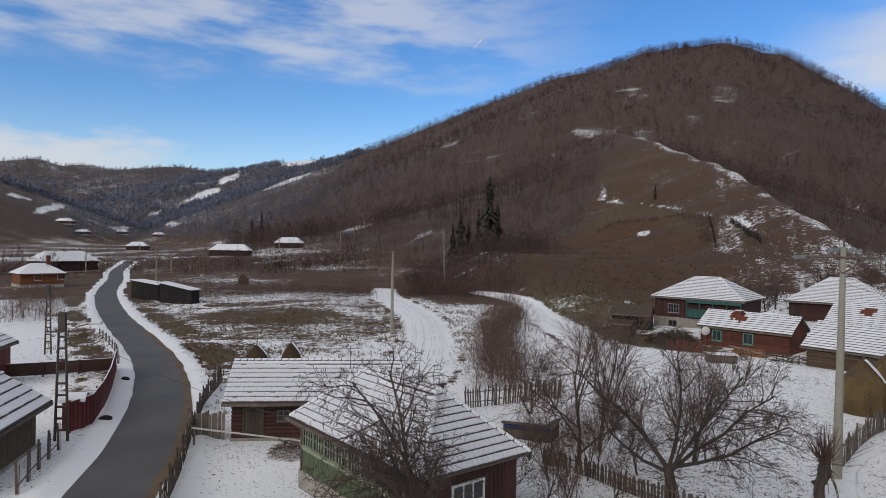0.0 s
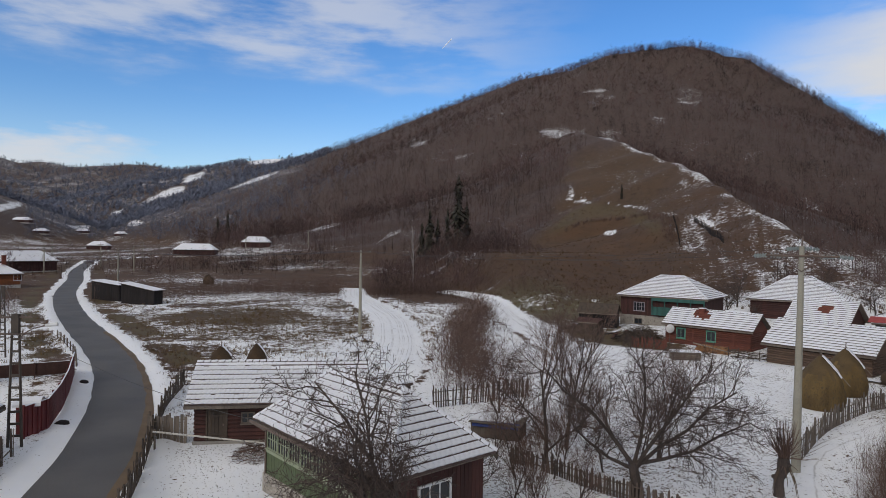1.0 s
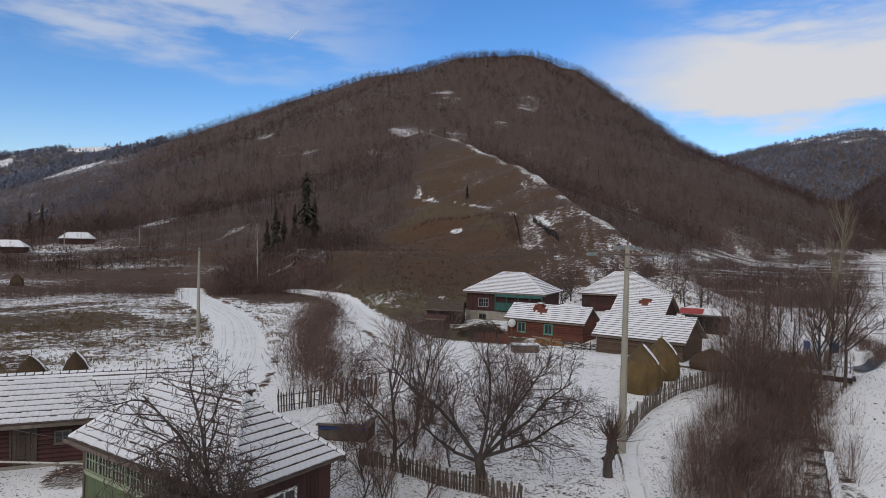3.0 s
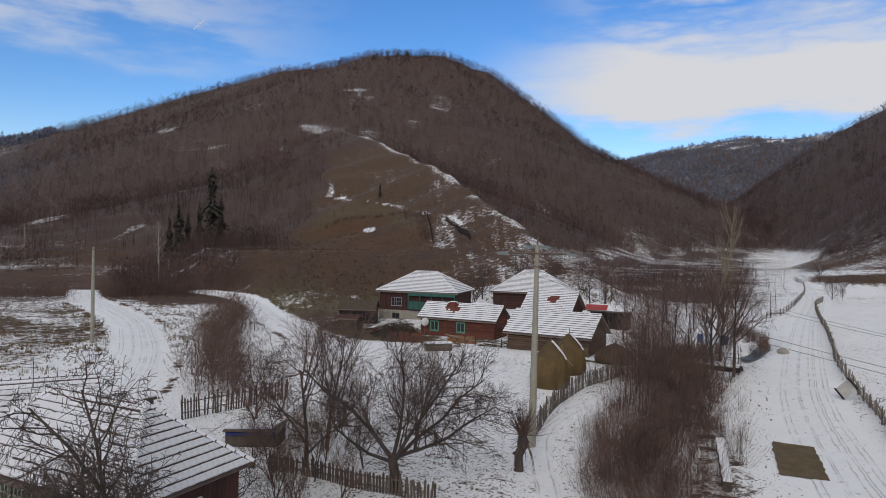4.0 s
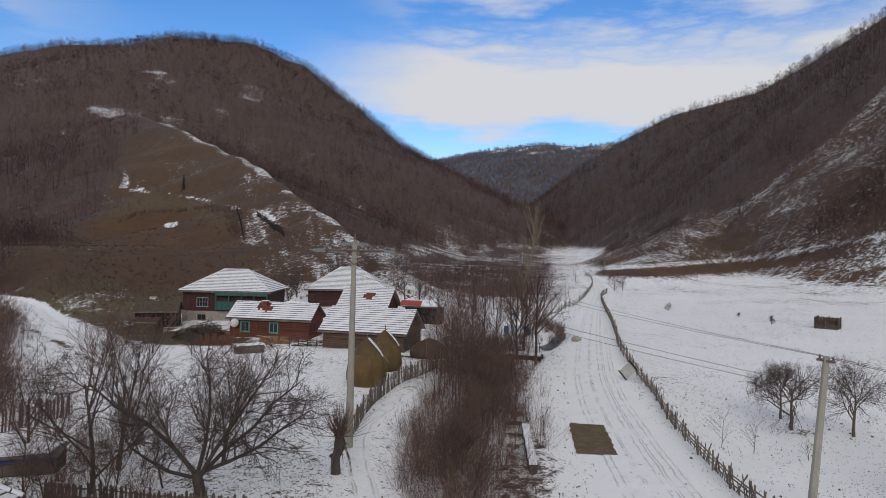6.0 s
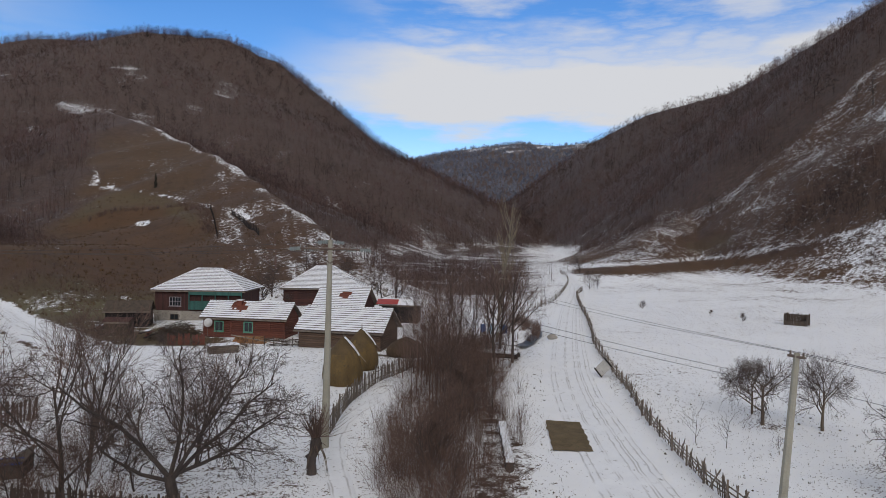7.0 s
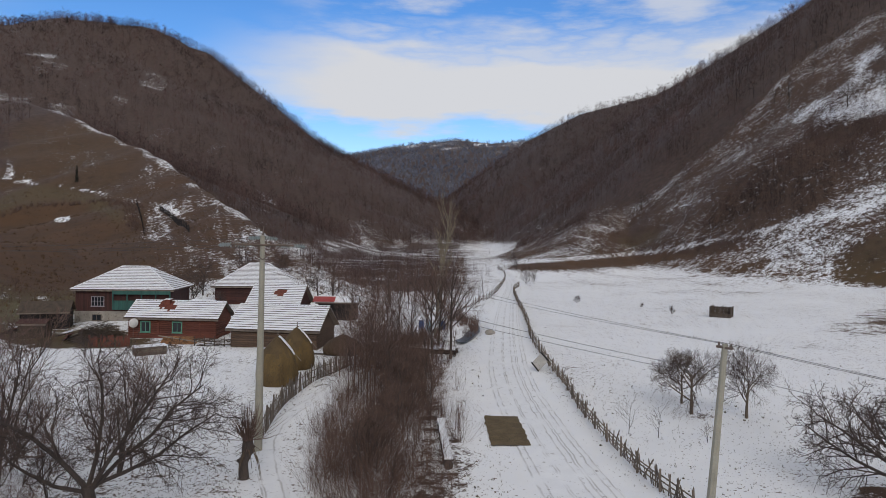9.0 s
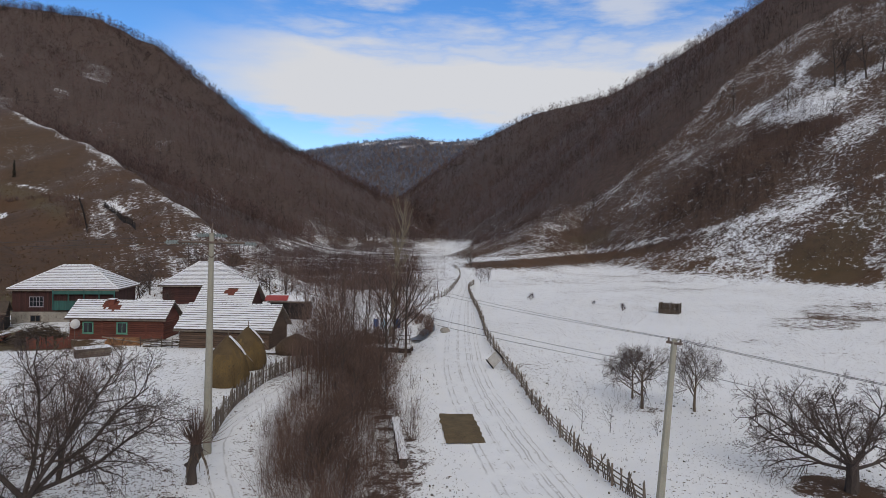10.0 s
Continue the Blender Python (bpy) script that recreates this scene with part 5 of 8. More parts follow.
def left_side():
    # buildings on the other side of the road
    building("outbuilding", "red-trimmed outbuilding with a snowy ribbed roof", "outbuilding", (-18.38, 22.0), (-20.18, 29.7), 4.4, 2.1, 3.5, (0, 0), .55, material("ochre_plaster", (.085, .060, .038), (.14, .10, .062), 1.5, .9, .3, None, 12), "upright", .5, 0, .2, STONE, seed=91, z=0.0, gable_mat=RED_PAINT, course=.5, tw=.5)
    building("shed", "red shed with a snowy sheet roof", "shed", (-31.4, 40.1), (-32.7, 45.1), 5, 2.5, 3.9, (0, 0), .4, RED_PAINT, "upright", .2, 0, .0, STONE, tiles=True, seed=92, z=0.0, course=.5, tw=.8)
    # varnished wooden house and its neighbour up the road
    ax, ay = settle(-89.6, 125.8)
    bx, by = settle(-83.8, 132.6)
    t, L, (x0, x1, y0, y1) = building("house", "varnished orange wooden house with snowy hip roof", "house", (ax, ay), (bx, by), 8, 2.8, 4.8, (3, 3), .5, ORANGE, "logs", .3, 0, .6, PLASTER, tiles=False, seed=93)
    for x in (2.4, 6.6):
        window(t, (x0, y0, 0), (1, 0, 0), x, 1.5, 1.3, 1.1, WHITE_PAINT, (1, 0))
    chimney(t, 6.0, 3.0, 4.6, 6.4, .7, RED_TILE)
    ax, ay = settle(-120, 188)
    building("house", "long dark wooden house with snowy roof", "house", (ax - 4, ay - 3), (ax + 4.5, ay + 11), 9, 3.2, 6, (3, 3), .5, DARK_WOOD, "upright", .3, 0, .4, PLASTER, tiles=False, seed=94)
    ax, ay = settle(-112, 134)
    building("house", "low house under a snowy roof", "house", (ax, ay), (ax + 3, ay + 8), 7, 2.6, 4.6, (2.5, 2.5), .5, DARK_WOOD, "upright", .3, 0, .4, PLASTER, tiles=False, seed=95)
    # two tarred sheds by the road
    lean_shed((-49.4, 102.2), (-43.2, 99.8), 1.8, 3.2, 2.25, 96)
    lean_shed((-57.6, 109.0), (-51.2, 105.4), 2.2, 3.1, 2.6, 97)
    for az, el, w, k in ((-32.4, 1.2, 16, 21), (-28.4, .5, 12, 22), (-27.0, .9, 11, 23), (-25.7, .3, 12, 24), (-31.2, .4, 12, 25)):
        x, y = hit(az, el, 350)
        building("house", "distant village house with a snow-covered roof", "house", (x - w / 2, y), (x + w / 2, y + 2), 8, 2.8, 5.4, (3, 3), .4, DARK_WOOD, "upright", .6, 0, .3, PLASTER, tiles=False, seed=k)
    # far village: white roofs among the trees
    for az, r, w, k in ((-20.3, 285, 17, 3), (-15.3, 300, 13, 5), (-27.4, 430, 12, 9)):
        x, y = polar(az, r)
        building("house", "distant village house with a snow-covered roof", "house", (x - w / 2, y), (x + w / 2, y + 2), 8, 2.8, 5.4, (3, 3), .4, DARK_WOOD, "upright", .6, 0, .3, PLASTER, tiles=False, seed=k)


near_house()
barn()
farm()
left_side()


# ---------------------------------------------------------------- tracks, verge and small ground things
def track_material():
    m = material("track_snow", (0.84, 0.86, 0.89), (0.92, 0.94, 0.96), 1.2, 0.8, 0.5, None, 9)
    nt = m.node_tree
    N, L = nt.nodes.new, nt.links.new
    bs = nt.nodes["Principled BSDF"]
    old = bs.inputs["Base Color"].links[0].from_socket
    a = N("ShaderNodeAttribute")
    a.attribute_name = "across"
    tc, n = N("ShaderNodeTexCoord"), N("ShaderNodeTexNoise")
    n.inputs["Scale"].default_value, n.inputs["Detail"].default_value = 0.8, 6
    L(tc.outputs["Object"], n.inputs["Vector"])

    def mn(op, x, y, clamp=False):
        k = N("ShaderNodeMath")
        k.operation, k.use_clamp = op, clamp
        for i, v in enumerate((x, y)):
            if isinstance(v, (int, float)):
                k.inputs[i].default_value = v
            else:
                L(v, k.inputs[i])
        return k.outputs[0]

    wob = mn("MULTIPLY", mn("SUBTRACT", n.outputs[0], 0.5), 0.30)
    total = None
    for c in (-1.62, -1.3, -0.5, -0.38, 0.30, 0.62, 0.78, 1.2, 1.5):
        d = mn("ABSOLUTE", mn("SUBTRACT", mn("ADD", a.outputs["Fac"], wob), c), 0)
        r = mn("SUBTRACT", 1.0, mn("DIVIDE", d, 0.065), True)
        total = r if total is None else mn("MAXIMUM", total, r)
    grit = N("ShaderNodeTexNoise")
    grit.inputs["Scale"].default_value, grit.inputs["Detail"].default_value = 0.55, 9
    L(tc.outputs["Object"], grit.inputs["Vector"])
    f = mn("MULTIPLY", total, mn("MULTIPLY", mn("SUBTRACT", grit.outputs[0], 0.38), 4.5, True), True)
    mix = N("ShaderNodeMix")
    mix.data_type = "RGBA"
    L(mn("MULTIPLY", f, 0.50), mix.inputs["Factor"])
    L(old, mix.inputs["A"])
    mix.inputs["B"].default_value = lin(.16, .135, .11)
    dirt, cut, spots = N("ShaderNodeTexNoise"), N("ShaderNodeMapRange"), N("ShaderNodeMix")
    dirt.inputs["Scale"].default_value, dirt.inputs["Detail"].default_value, dirt.inputs["Roughness"].default_value = 2.6, 9, 0.72
    L(tc.outputs["Object"], dirt.inputs["Vector"])
    L(dirt.outputs[0], cut.inputs[0])
    cut.inputs[1].default_value, cut.inputs[2].default_value, cut.inputs[4].default_value = 0.585, 0.68, 0.75
    spots.data_type = "RGBA"
    L(cut.outputs[0], spots.inputs["Factor"])
    L(mix.outputs["Result"], spots.inputs["A"])
    spots.inputs["B"].default_value = lin(.13, .11, .085)
    L(spots.outputs["Result"], bs.inputs["Base Color"])
    return m


TRACK = track_material()
ribbon("lane", LANE, 2.0, .035, TRACK, 8, .5, "snow-covered village lane with wheel ruts", "track", dip=.16)
ribbon("field_track", FIELD_TRACK, 2.3, .035, TRACK, 8, .6, "snowy cart track across the field", "track", dip=.16)
ribbon("hill_track", HILL_TRACK, 1.6, .035, TRACK, 6, .5, "snowy track climbing to the hill", "track", dip=.16)
ribbon("footpath", YARD_PATH, .7, .035, TRACK, 6, .3, "trodden snowy path beside a picket fence", "path", dip=.16)
ribbon("mud_verge", [p for p in ROAD if 12 < p[1] < 70], 1.80, .038, MUD, 4, .18, "sandy brown verge of the asphalt road", "verge", lo=1.38)


def patch():
    """Bare earth where a parked car kept the snow off."""
    c, u = Vector((27.5, 21.5, 0)), Vector((4.2, 4.0, 0)).normalized()
    w = Vector((u.y, -u.x, 0))
    pts, faces = [], []
    nx, ny = 14, 6
    for i in range(nx + 1):
        for j in range(ny + 1):
            a, b = (i / nx - .5) * 5.5, (j / ny - .5) * 1.95
            e = .14 * noise.noise((a * 3, b * 3, 1)) if i in (0, nx) or j in (0, ny) else 0
            p = c + u * (a + e) + w * (b + e)
            pts.append((p.x, p.y, ground(p.x, p.y) + .05 + .012 * noise.noise((a * 4, b * 4, 5))))
    for i in range(nx):
        for j in range(ny):
            k = i * (ny + 1) + j
            faces.append((k, k + ny + 1, k + ny + 2, k + 1))
    tagged(new("bare_patch", mesh_from("bare_patch", pts, faces, material("earth_patch", (.095, .066, .034), (.17, .125, .065), 1.5, .95, .6, (.05, .045, .02), 16))), "bare brown earth rectangle in the snowy lane", "bare earth", kind="structure")


patch()
STREAM_WATER = material("stream_water", (.010, .012, .014), (.02, .020, .020), 1, .30, .3)
ribbon("stream", [p for p in STREAM if 50 < p[0] < 62], .6, -.7, STREAM_WATER, 4, .2, "dark narrow stream between snowy banks", "water")["kind"] = "structure"


# ---------------------------------------------------------------- bare trees and thickets
def grow(trunk, crown, p, d, length, r, level, rng, spec):
    """A branch of bending pieces, with side shoots; the stem and limbs go to trunk, the rest to crown."""
    segs = 5 if level == 0 else 4 if level < 3 else 2
    if level and level == spec["levels"] and spec["coarse"]:
        segs = 1
    b = trunk if level <= 1 else crown
    pts = [p]
    for i in range(segs):
        bend = Vector((rng.uniform(-1, 1), rng.uniform(-1, 1), rng.uniform(-1, 1))) * spec["bend"] * (.45 if level == 0 else 1)
        d = (d + bend + Vector((0, 0, 0 if level == 0 else spec["lift"] if level < 3 else spec["droop"]))).normalized()
        q = p + d * length / segs
        p = q
        pts.append(p)
    b.tube(pts, [max(r * (1 - .72 * i / segs), spec["fine"]) for i in range(segs + 1)], 7 if level == 0 else 5 if level == 1 else 3)
    if level >= spec["levels"]:
        return
    n = spec["shoots"][level]
    for k in range(n):
        f = spec["clear"] if level == 0 else .2
        t = f + (1 - f) * (k + rng.random()) / n
        i = min(int(t * segs), segs - 1)
        q = pts[i].lerp(pts[i + 1], t * segs - i)
        a = rng.uniform(0, 2 * math.pi)
        side = d.cross(Vector((math.cos(a), math.sin(a), .3))).normalized()
        ang = rng.uniform(*spec["open"])
        nd = (d * math.cos(ang) + side * math.sin(ang)).normalized()
        grow(trunk, crown, q, nd, length * (spec["reach"] if level == 0 else 1) * rng.uniform(*spec["ratio"]) * (1.15 - .5 * t), r * spec["thin"] * (1.1 - .45 * t), level + 1, rng, spec)


def bare_tree(name, x, y, h, seed, label, r=.16, lean=(0, 0), category="tree", group="", bark=None, twig=None, **over):
    spec = dict(levels=4, shoots=(7, 6, 5, 4), bend=.16, lift=.05, clear=.25, open=(.5, 1.1), ratio=(.5, .75), thin=.50, reach=1.0, coarse=True, droop=.03, fine=.0045)
    spec.update(over)
    rng = random.Random(seed)
    trunk, crown = Build(), Build()
    limbs, stem, up = spec.pop("limbs", ()), h * spec.pop("stem", .55), Vector((lean[0], lean[1], 1)).normalized()
    if limbs:        # a short bole that forks into crooked limbs, each given as direction and length
        top = up * stem - Vector((0, 0, .15))
        trunk.tube([Vector((0, 0, -.15)), top * .5 + Vector((.03, -.02, 0)), top], [r * 1.15, r, r * .9], 8)
        for dx, dy, dz, ln in limbs:
            grow(trunk, crown, top - up * rng.uniform(0, .25) * stem, Vector((dx, dy, dz)).normalized(), ln, r * .20 + .0095 * ln, 1, rng, spec)
    else:
        grow(trunk, crown, Vector((0, 0, -.15)), up, stem, r, 0, rng, spec)
    t = thing(name, pose(x, y, ground(x, y)), label, category, group)
    part("trunk", trunk, bark or BARK, t)
    part("crown", crown, twig or (SHRUB if "stream" in name or "alder" in name else TWIG), t)
    return t


def shrub_template(rng, height, stems, width, spread):
    """Long thin triangles that fan out of one foot."""
    tri = []
    for _ in range(stems):
        a, tilt, ln = rng.uniform(0, 2 * math.pi), abs(rng.gauss(0, spread)), height * rng.uniform(.5, 1)
        d = Vector((math.cos(a) * math.sin(tilt), math.sin(a) * math.sin(tilt), math.cos(tilt)))
        o = Vector((rng.uniform(-.25, .25), rng.uniform(-.25, .25), -.1)) * height * .5
        o.z = -.1
        b = rng.uniform(0, math.pi)
        s = Vector((math.cos(b), math.sin(b), 0)) * width
        mid = o + d * ln * .55
        tip = mid + (d + Vector((rng.uniform(-.3, .3), rng.uniform(-.3, .3), .1))).normalized() * ln * .45
        tri += [[o - s, o + s, mid + s * .6], [o - s, mid + s * .6, mid - s * .6], [mid - s * .6, mid + s * .6, tip]]
        for _ in range(3):
            q = o.lerp(tip, rng.uniform(.35, .9))
            e = q + (d + Vector((rng.uniform(-.8, .8), rng.uniform(-.8, .8), rng.uniform(-.1, .5)))).normalized() * ln * rng.uniform(.12, .3)
            tri.append([q - s * .5, q + s * .5, e])
    return np.array([[tuple(p) for p in t] for t in tri])


def thicket(name, line, half, count, height, width, label, seed, stems=22, spread=.35, mat=None, category="thicket", rounded=False):
    rng = np.random.default_rng(seed)
    pr = random.Random(seed)
    tpl = [shrub_template(pr, pr.uniform(.8, 1.0) * height, stems, width, spread) for _ in range(5)]
    if rounded:
        tpl = [crown_template(pr, pr.uniform(.7, 1.0) * height, stems, .45, width, .02) for _ in range(7)]
    line = smooth_line(line, 1.0)
    i = rng.integers(0, len(line), count)
    base = np.array(line)[i]
    off = rng.normal(0, half * .55, (count, 2))
    xy = base + off
    z = land(xy[:, 0], xy[:, 1]) - .6 * np.exp(-(along(STREAM, xy[:, 0], xy[:, 1]) / 1.5) ** 2)
    ok = np.ones(count, bool)
    for track, w in ((LANE, 3.6), (ROAD, 2.6), (FIELD_TRACK, 2.4), (HILL_TRACK, 1.9), (YARD_PATH, 1.3)):
        ok &= along(track, xy[:, 0], xy[:, 1]) > w
    for bx, by, br in HOUSES:
        ok &= np.hypot(xy[:, 0] - bx, xy[:, 1] - by) > br
    places = np.stack([xy[:, 0], xy[:, 1], z, rng.uniform(0, 6.28, count), rng.uniform(.35, 1.15, count)], -1)[ok]
    scatter(name, tpl, places, mat or TWIG, label, category, rng)


HOUSES = [(28.5, 64, 4.5), (33.5, 53, 4.5), (31, 81, 6.5), (50, 85, 7), (42, 65, 5), (52, 69, 3), (22, 78, 3), (24.5, 38.9, 2), (28.6, 43.6, 1.8), (-1.5, 22.5, 4.5), (-7.5, 33.5, 4), (-4.5, 24, 3)]
SHRUB = material("red_brown_shrubs", (0.080, 0.053, 0.043), (0.175, 0.112, 0.088), 0.4, 0.95, 0, None, 3, island=0.3)


PLUM_BARK = material("plum_bark", (0.075, 0.056, 0.040), (0.150, 0.115, 0.080), 2, 0.95, 0.5, None, 20, (1, 1, 0.3))


def plants():
    near = dict(levels=4, ratio=(.52, .8))
    pick_ = lambda k: .35 * math.sin(k * 2.4)
    bare_tree("apple_tree", -.40, 15.9, 7.4, 3, "gnarled leafless apple tree in front of the house", .18, (-.20, .05), group="bare orchard trees", coarse=False, levels=4, shoots=(0, 15, 10, 5), bend=.34, lift=.02, droop=-.22, fine=.0065, open=(.5, 1.2), ratio=(.32, .52), stem=.27, thin=.40,
              limbs=((-.5, .1, 1, 5.0), (.02, .2, 1, 5.4), (.2, -.1, 1, 3.4), (-.8, -.2, .9, 4.0), (-.3, -.4, 1, 3.6), (-.2, 0, 1, 5.4), (-.35, .4, .9, 4.0)))
    bare_tree("apple_tree", 8.1, 24.3, 6.6, 5, "spreading leafless orchard tree standing in snow", .21, (-.12, .05), group="bare orchard trees", coarse=False, levels=4, shoots=(0, 15, 10, 5), bend=.32, lift=.04, droop=-.06, fine=.0062, open=(.45, 1.15), ratio=(.34, .54), stem=.24, thin=.42,
              limbs=((.75, -.45, .62, 5.4), (1, -.1, .42, 5.0), (-.45, .2, 1, 5.8), (-.9, .4, .5, 4.2), (.25, .6, .9, 4.8), (.3, -.2, 1, 5.0)))
    bare_tree("orchard_tree", 5.2, 28.5, 6.6, 7, "slender leafless tree among shrubs", .11, (.05, 0), group="bare orchard trees", shoots=(7, 7, 5, 3), lift=.08, open=(.35, .9), stem=.7, clear=.12, reach=1.3, twig=SHRUB, **near)
    bare_tree("orchard_tree", 6.6, 30.6, 6.4, 8, "slender leafless tree among shrubs", .11, (.12, 0), group="bare orchard trees", shoots=(7, 7, 5, 3), lift=.08, open=(.35, .9), stem=.7, clear=.12, reach=1.3, twig=SHRUB, **near)
    bare_tree("orchard_tree", 10.6, 29.0, 5.8, 9, "slender leafless tree among shrubs", .10, (.1, 0), group="bare orchard trees", shoots=(7, 7, 5, 3), lift=.06, open=(.4, 1.0), stem=.65, clear=.15, reach=1.3, twig=SHRUB, **near)
    bare_tree("orchard_tree", 3.6, 33.5, 5.0, 10, "slender leafless tree among shrubs", .09, group="bare orchard trees", shoots=(7, 7, 5, 3), lift=.06, open=(.4, 1.0), stem=.65, clear=.15, reach=1.3, twig=SHRUB, **near)
    for i, (x, y, h) in enumerate(((1.9, 25.2, 3.0), (3.0, 23.6, 2.8), (4.0, 22.6, 2.6), (5.4, 23.4, 3.0), (3.0, 29.0, 3.8), (7.6, 27.4, 3.6), (13.4, 36.5, 3.6), (3.6, 26.4, 3.4), (5.2, 26.6, 3.6), (6.2, 29.0, 4.4), (4.4, 30.6, 4.2), (7.4, 32.4, 4.6), (9.6, 33.4, 4.4), (11.8, 33.4, 4.2), (10.0, 29.6, 3.8), (5.4, 35.6, 4.4), (3.2, 44.0, 3.4), (2.0, 47.5, 3.0))):
        bare_tree("garden_shrub", x, y, h, 500 + i, "many-stemmed leafless garden shrub in snow", .042, (pick_(i), pick_(i + 7)), "shrub", "garden shrubs", twig=SHRUB, levels=3, shoots=(10, 8, 5), lift=.07, open=(.35, .95), ratio=(.5, .78), stem=.62, clear=.03, bend=.22)
    for i, (az, r, h) in enumerate(((25.3, 90, 7.0), (27.6, 79, 4.6), (24.0, 93, 6.5), (29.3, 110, 7.5), (26.0, 103, 7.0), (32.5, 109, 7.0), (35.5, 92, 6.5), (11.5, 74, 3.2), (12.6, 68, 3.4), (14.5, 62, 2.8), (17.5, 60, 2.6))):
        bare_tree("yard_tree", *polar(az, r), h, 540 + i, "leafless tree among the farm buildings", .018 * h, group="yard trees", levels=3, shoots=(10, 8, 6), lift=.05, open=(.45, 1.1), ratio=(.5, .72), stem=.6, clear=.2, bend=.24)
    bare_tree("birch_tree", *polar(-1.6, 150), 14.5, 560, "slender pale birch at the foot of the hill", .10, bark=material("white_bark", (.34, .32, .29), (.50, .48, .44), 3, .8, .2), levels=3, shoots=(16, 7, 5), lift=.12, open=(.4, .8), ratio=(.16, .28), stem=.95, clear=.3)
    for x, y, h, s, w in ((38.3, 15.9, 5.0, 11, .115), (40.4, 17.4, 4.4, 12, .085), (39.6, 13.2, 4.8, 13, .10)):
        bare_tree("plum_tree", x, y, h, s, "leafless fruit tree in a snowy meadow", w, group="meadow fruit trees", shoots=(8, 8, 6, 4), lift=.04, droop=-.03, open=(.45, 1.1), stem=.5, clear=.36, levels=4, ratio=(.5, .8), thin=.48, reach=1.45, bend=.22, bark=PLUM_BARK)
    bare_tree("plum_tree", 31.2, 4.2, 4.6, 15, "wide leafless fruit tree in a snowy meadow", .24, group="meadow fruit trees", coarse=False, shoots=(0, 13, 9, 5), lift=.0, droop=-.08, fine=.0065, bend=.22, open=(.5, 1.2), stem=.30, levels=4, ratio=(.36, .58), thin=.47,
              limbs=((-.15, 1, .30, 4.2), (-.3, .9, .60, 4.0), (.1, -1, .5, 3.2), (.5, .9, .45, 3.8), (-.7, -.3, .5, 2.9), (-.5, .7, .9, 3.4), (.3, -.5, 1, 2.9), (0, .3, 1, 3.0)))
    for x, y, h, s in ((32.0, 16.7, 1.8, 1), (32.5, 15.3, 1.7, 2), (33.5, 13.1, 1.0, 3)):
        bare_tree("sapling", x, y, h, s + 40, "thin bare sapling in the snow", .02, group="saplings", levels=2, shoots=(7, 4), stem=.9)
    pick = random.Random(71)
    # the wooded stream: tall thin trees and a pale poplar
    for i, (x, y, h) in enumerate(((36.0, 39.5, 4.8), (41.5, 43.5, 5.4), (34.0, 40.5, 4.6), (46.0, 52.0, 6.5), (51.0, 55.5, 6.5), (52.5, 62, 6.2), (57, 59, 6), (60, 67, 7), (43.5, 55, 5.5), (49, 66, 6.5), (56, 75, 7), (62, 60, 6.5), (66, 66, 7), (70, 74, 7.5), (27.5, 31.0, 4.0), (30.5, 34.5, 4.4))):
        bare_tree("stream_tree", x, y, h, 60 + i, "thin leafless tree by the stream", .011 * h + .01, group="stream trees", levels=3, shoots=(13, 8, 6), lift=.07, open=(.35, .95), ratio=(.38, .58), stem=.85, clear=.2)
    for i, (x, y, h, k) in enumerate(((41.2, 38.2, 8.6, 5), (40.2, 39.4, 7.6, 7), (44.0, 42.4, 7.4, 3))):
        bare_tree("alder_tree", x, y, h, 90 + k, "finely twigged leafless alder beside the footbridge", .13, group="stream alders", levels=4, coarse=True, shoots=(13, 8, 5, 3), lift=.07, open=(.35, .9), ratio=(.42, .62), stem=.82, clear=.22)
    bare_tree("poplar_tree", 47.9, 46.6, 13.4, 77, "tall pale poplar with narrow upright crown", .15, bark=material("pale_bark", (.15, .13, .095), (.26, .225, .165), 2, .9, .3), twig=material("pale_twigs", (.13, .105, .075), (.24, .195, .14), 1, .95, 0, None, 5, island=.3), levels=4, shoots=(26, 7, 5, 3), lift=.2, open=(.25, .6), ratio=(.26, .42), stem=.95, clear=.12)
    for i, (x, y, h, w) in enumerate(((95.5, 59.1, 1.8, .04), (92.5, 41.1, 1.7, .05), (124.8, 91.2, 6.0, .08), (150, 113, 6.5, .1), (99, 49, 1.0, .02), (126.5, 90, 4.5, .05))):
        bare_tree("meadow_bush", x, y, h, 400 + i, "small leafless bush standing in the snowy meadow", w, category="shrub", group="meadow bushes", levels=3, shoots=(12, 8, 5), lift=.08, open=(.4, 1.0), ratio=(.5, .75), stem=.6, clear=.05)
    # single trees on the slope across the side valley
    for i, (az, el, h) in enumerate(((74.6, 10.8, 14), (81.6, 12.0, 22), (82.3, 12.2, 21), (83.6, 12.4, 19), (84.6, 12.8, 17), (80.9, 16.4, 9), (78.3, 15.2, 9), (77.3, 14.9, 7), (78.5, 10.6, 11), (81.5, 9.6, 9), (73.6, 11.2, 9), (71.4, 10.2, 7), (68.8, 7.3, 7), (63.6, 3.0, 9), (60.6, 2.2, 6), (82.6, 3.0, 8), (66.4, 4.4, 6), (85.6, 12.6, 18), (83.2, 16.6, 9), (76.2, 13.2, 8))):
        x, y = hit(az, el, 120)
        bare_tree("slope_tree", x, y, h, 200 + i, "leafless tree standing on the snowy hillside", .018 * h, group="slope trees", levels=3, shoots=(10, 7, 5), lift=.05, open=(.5, 1.1), ratio=(.45, .65), stem=.72, clear=.3, bend=.22)
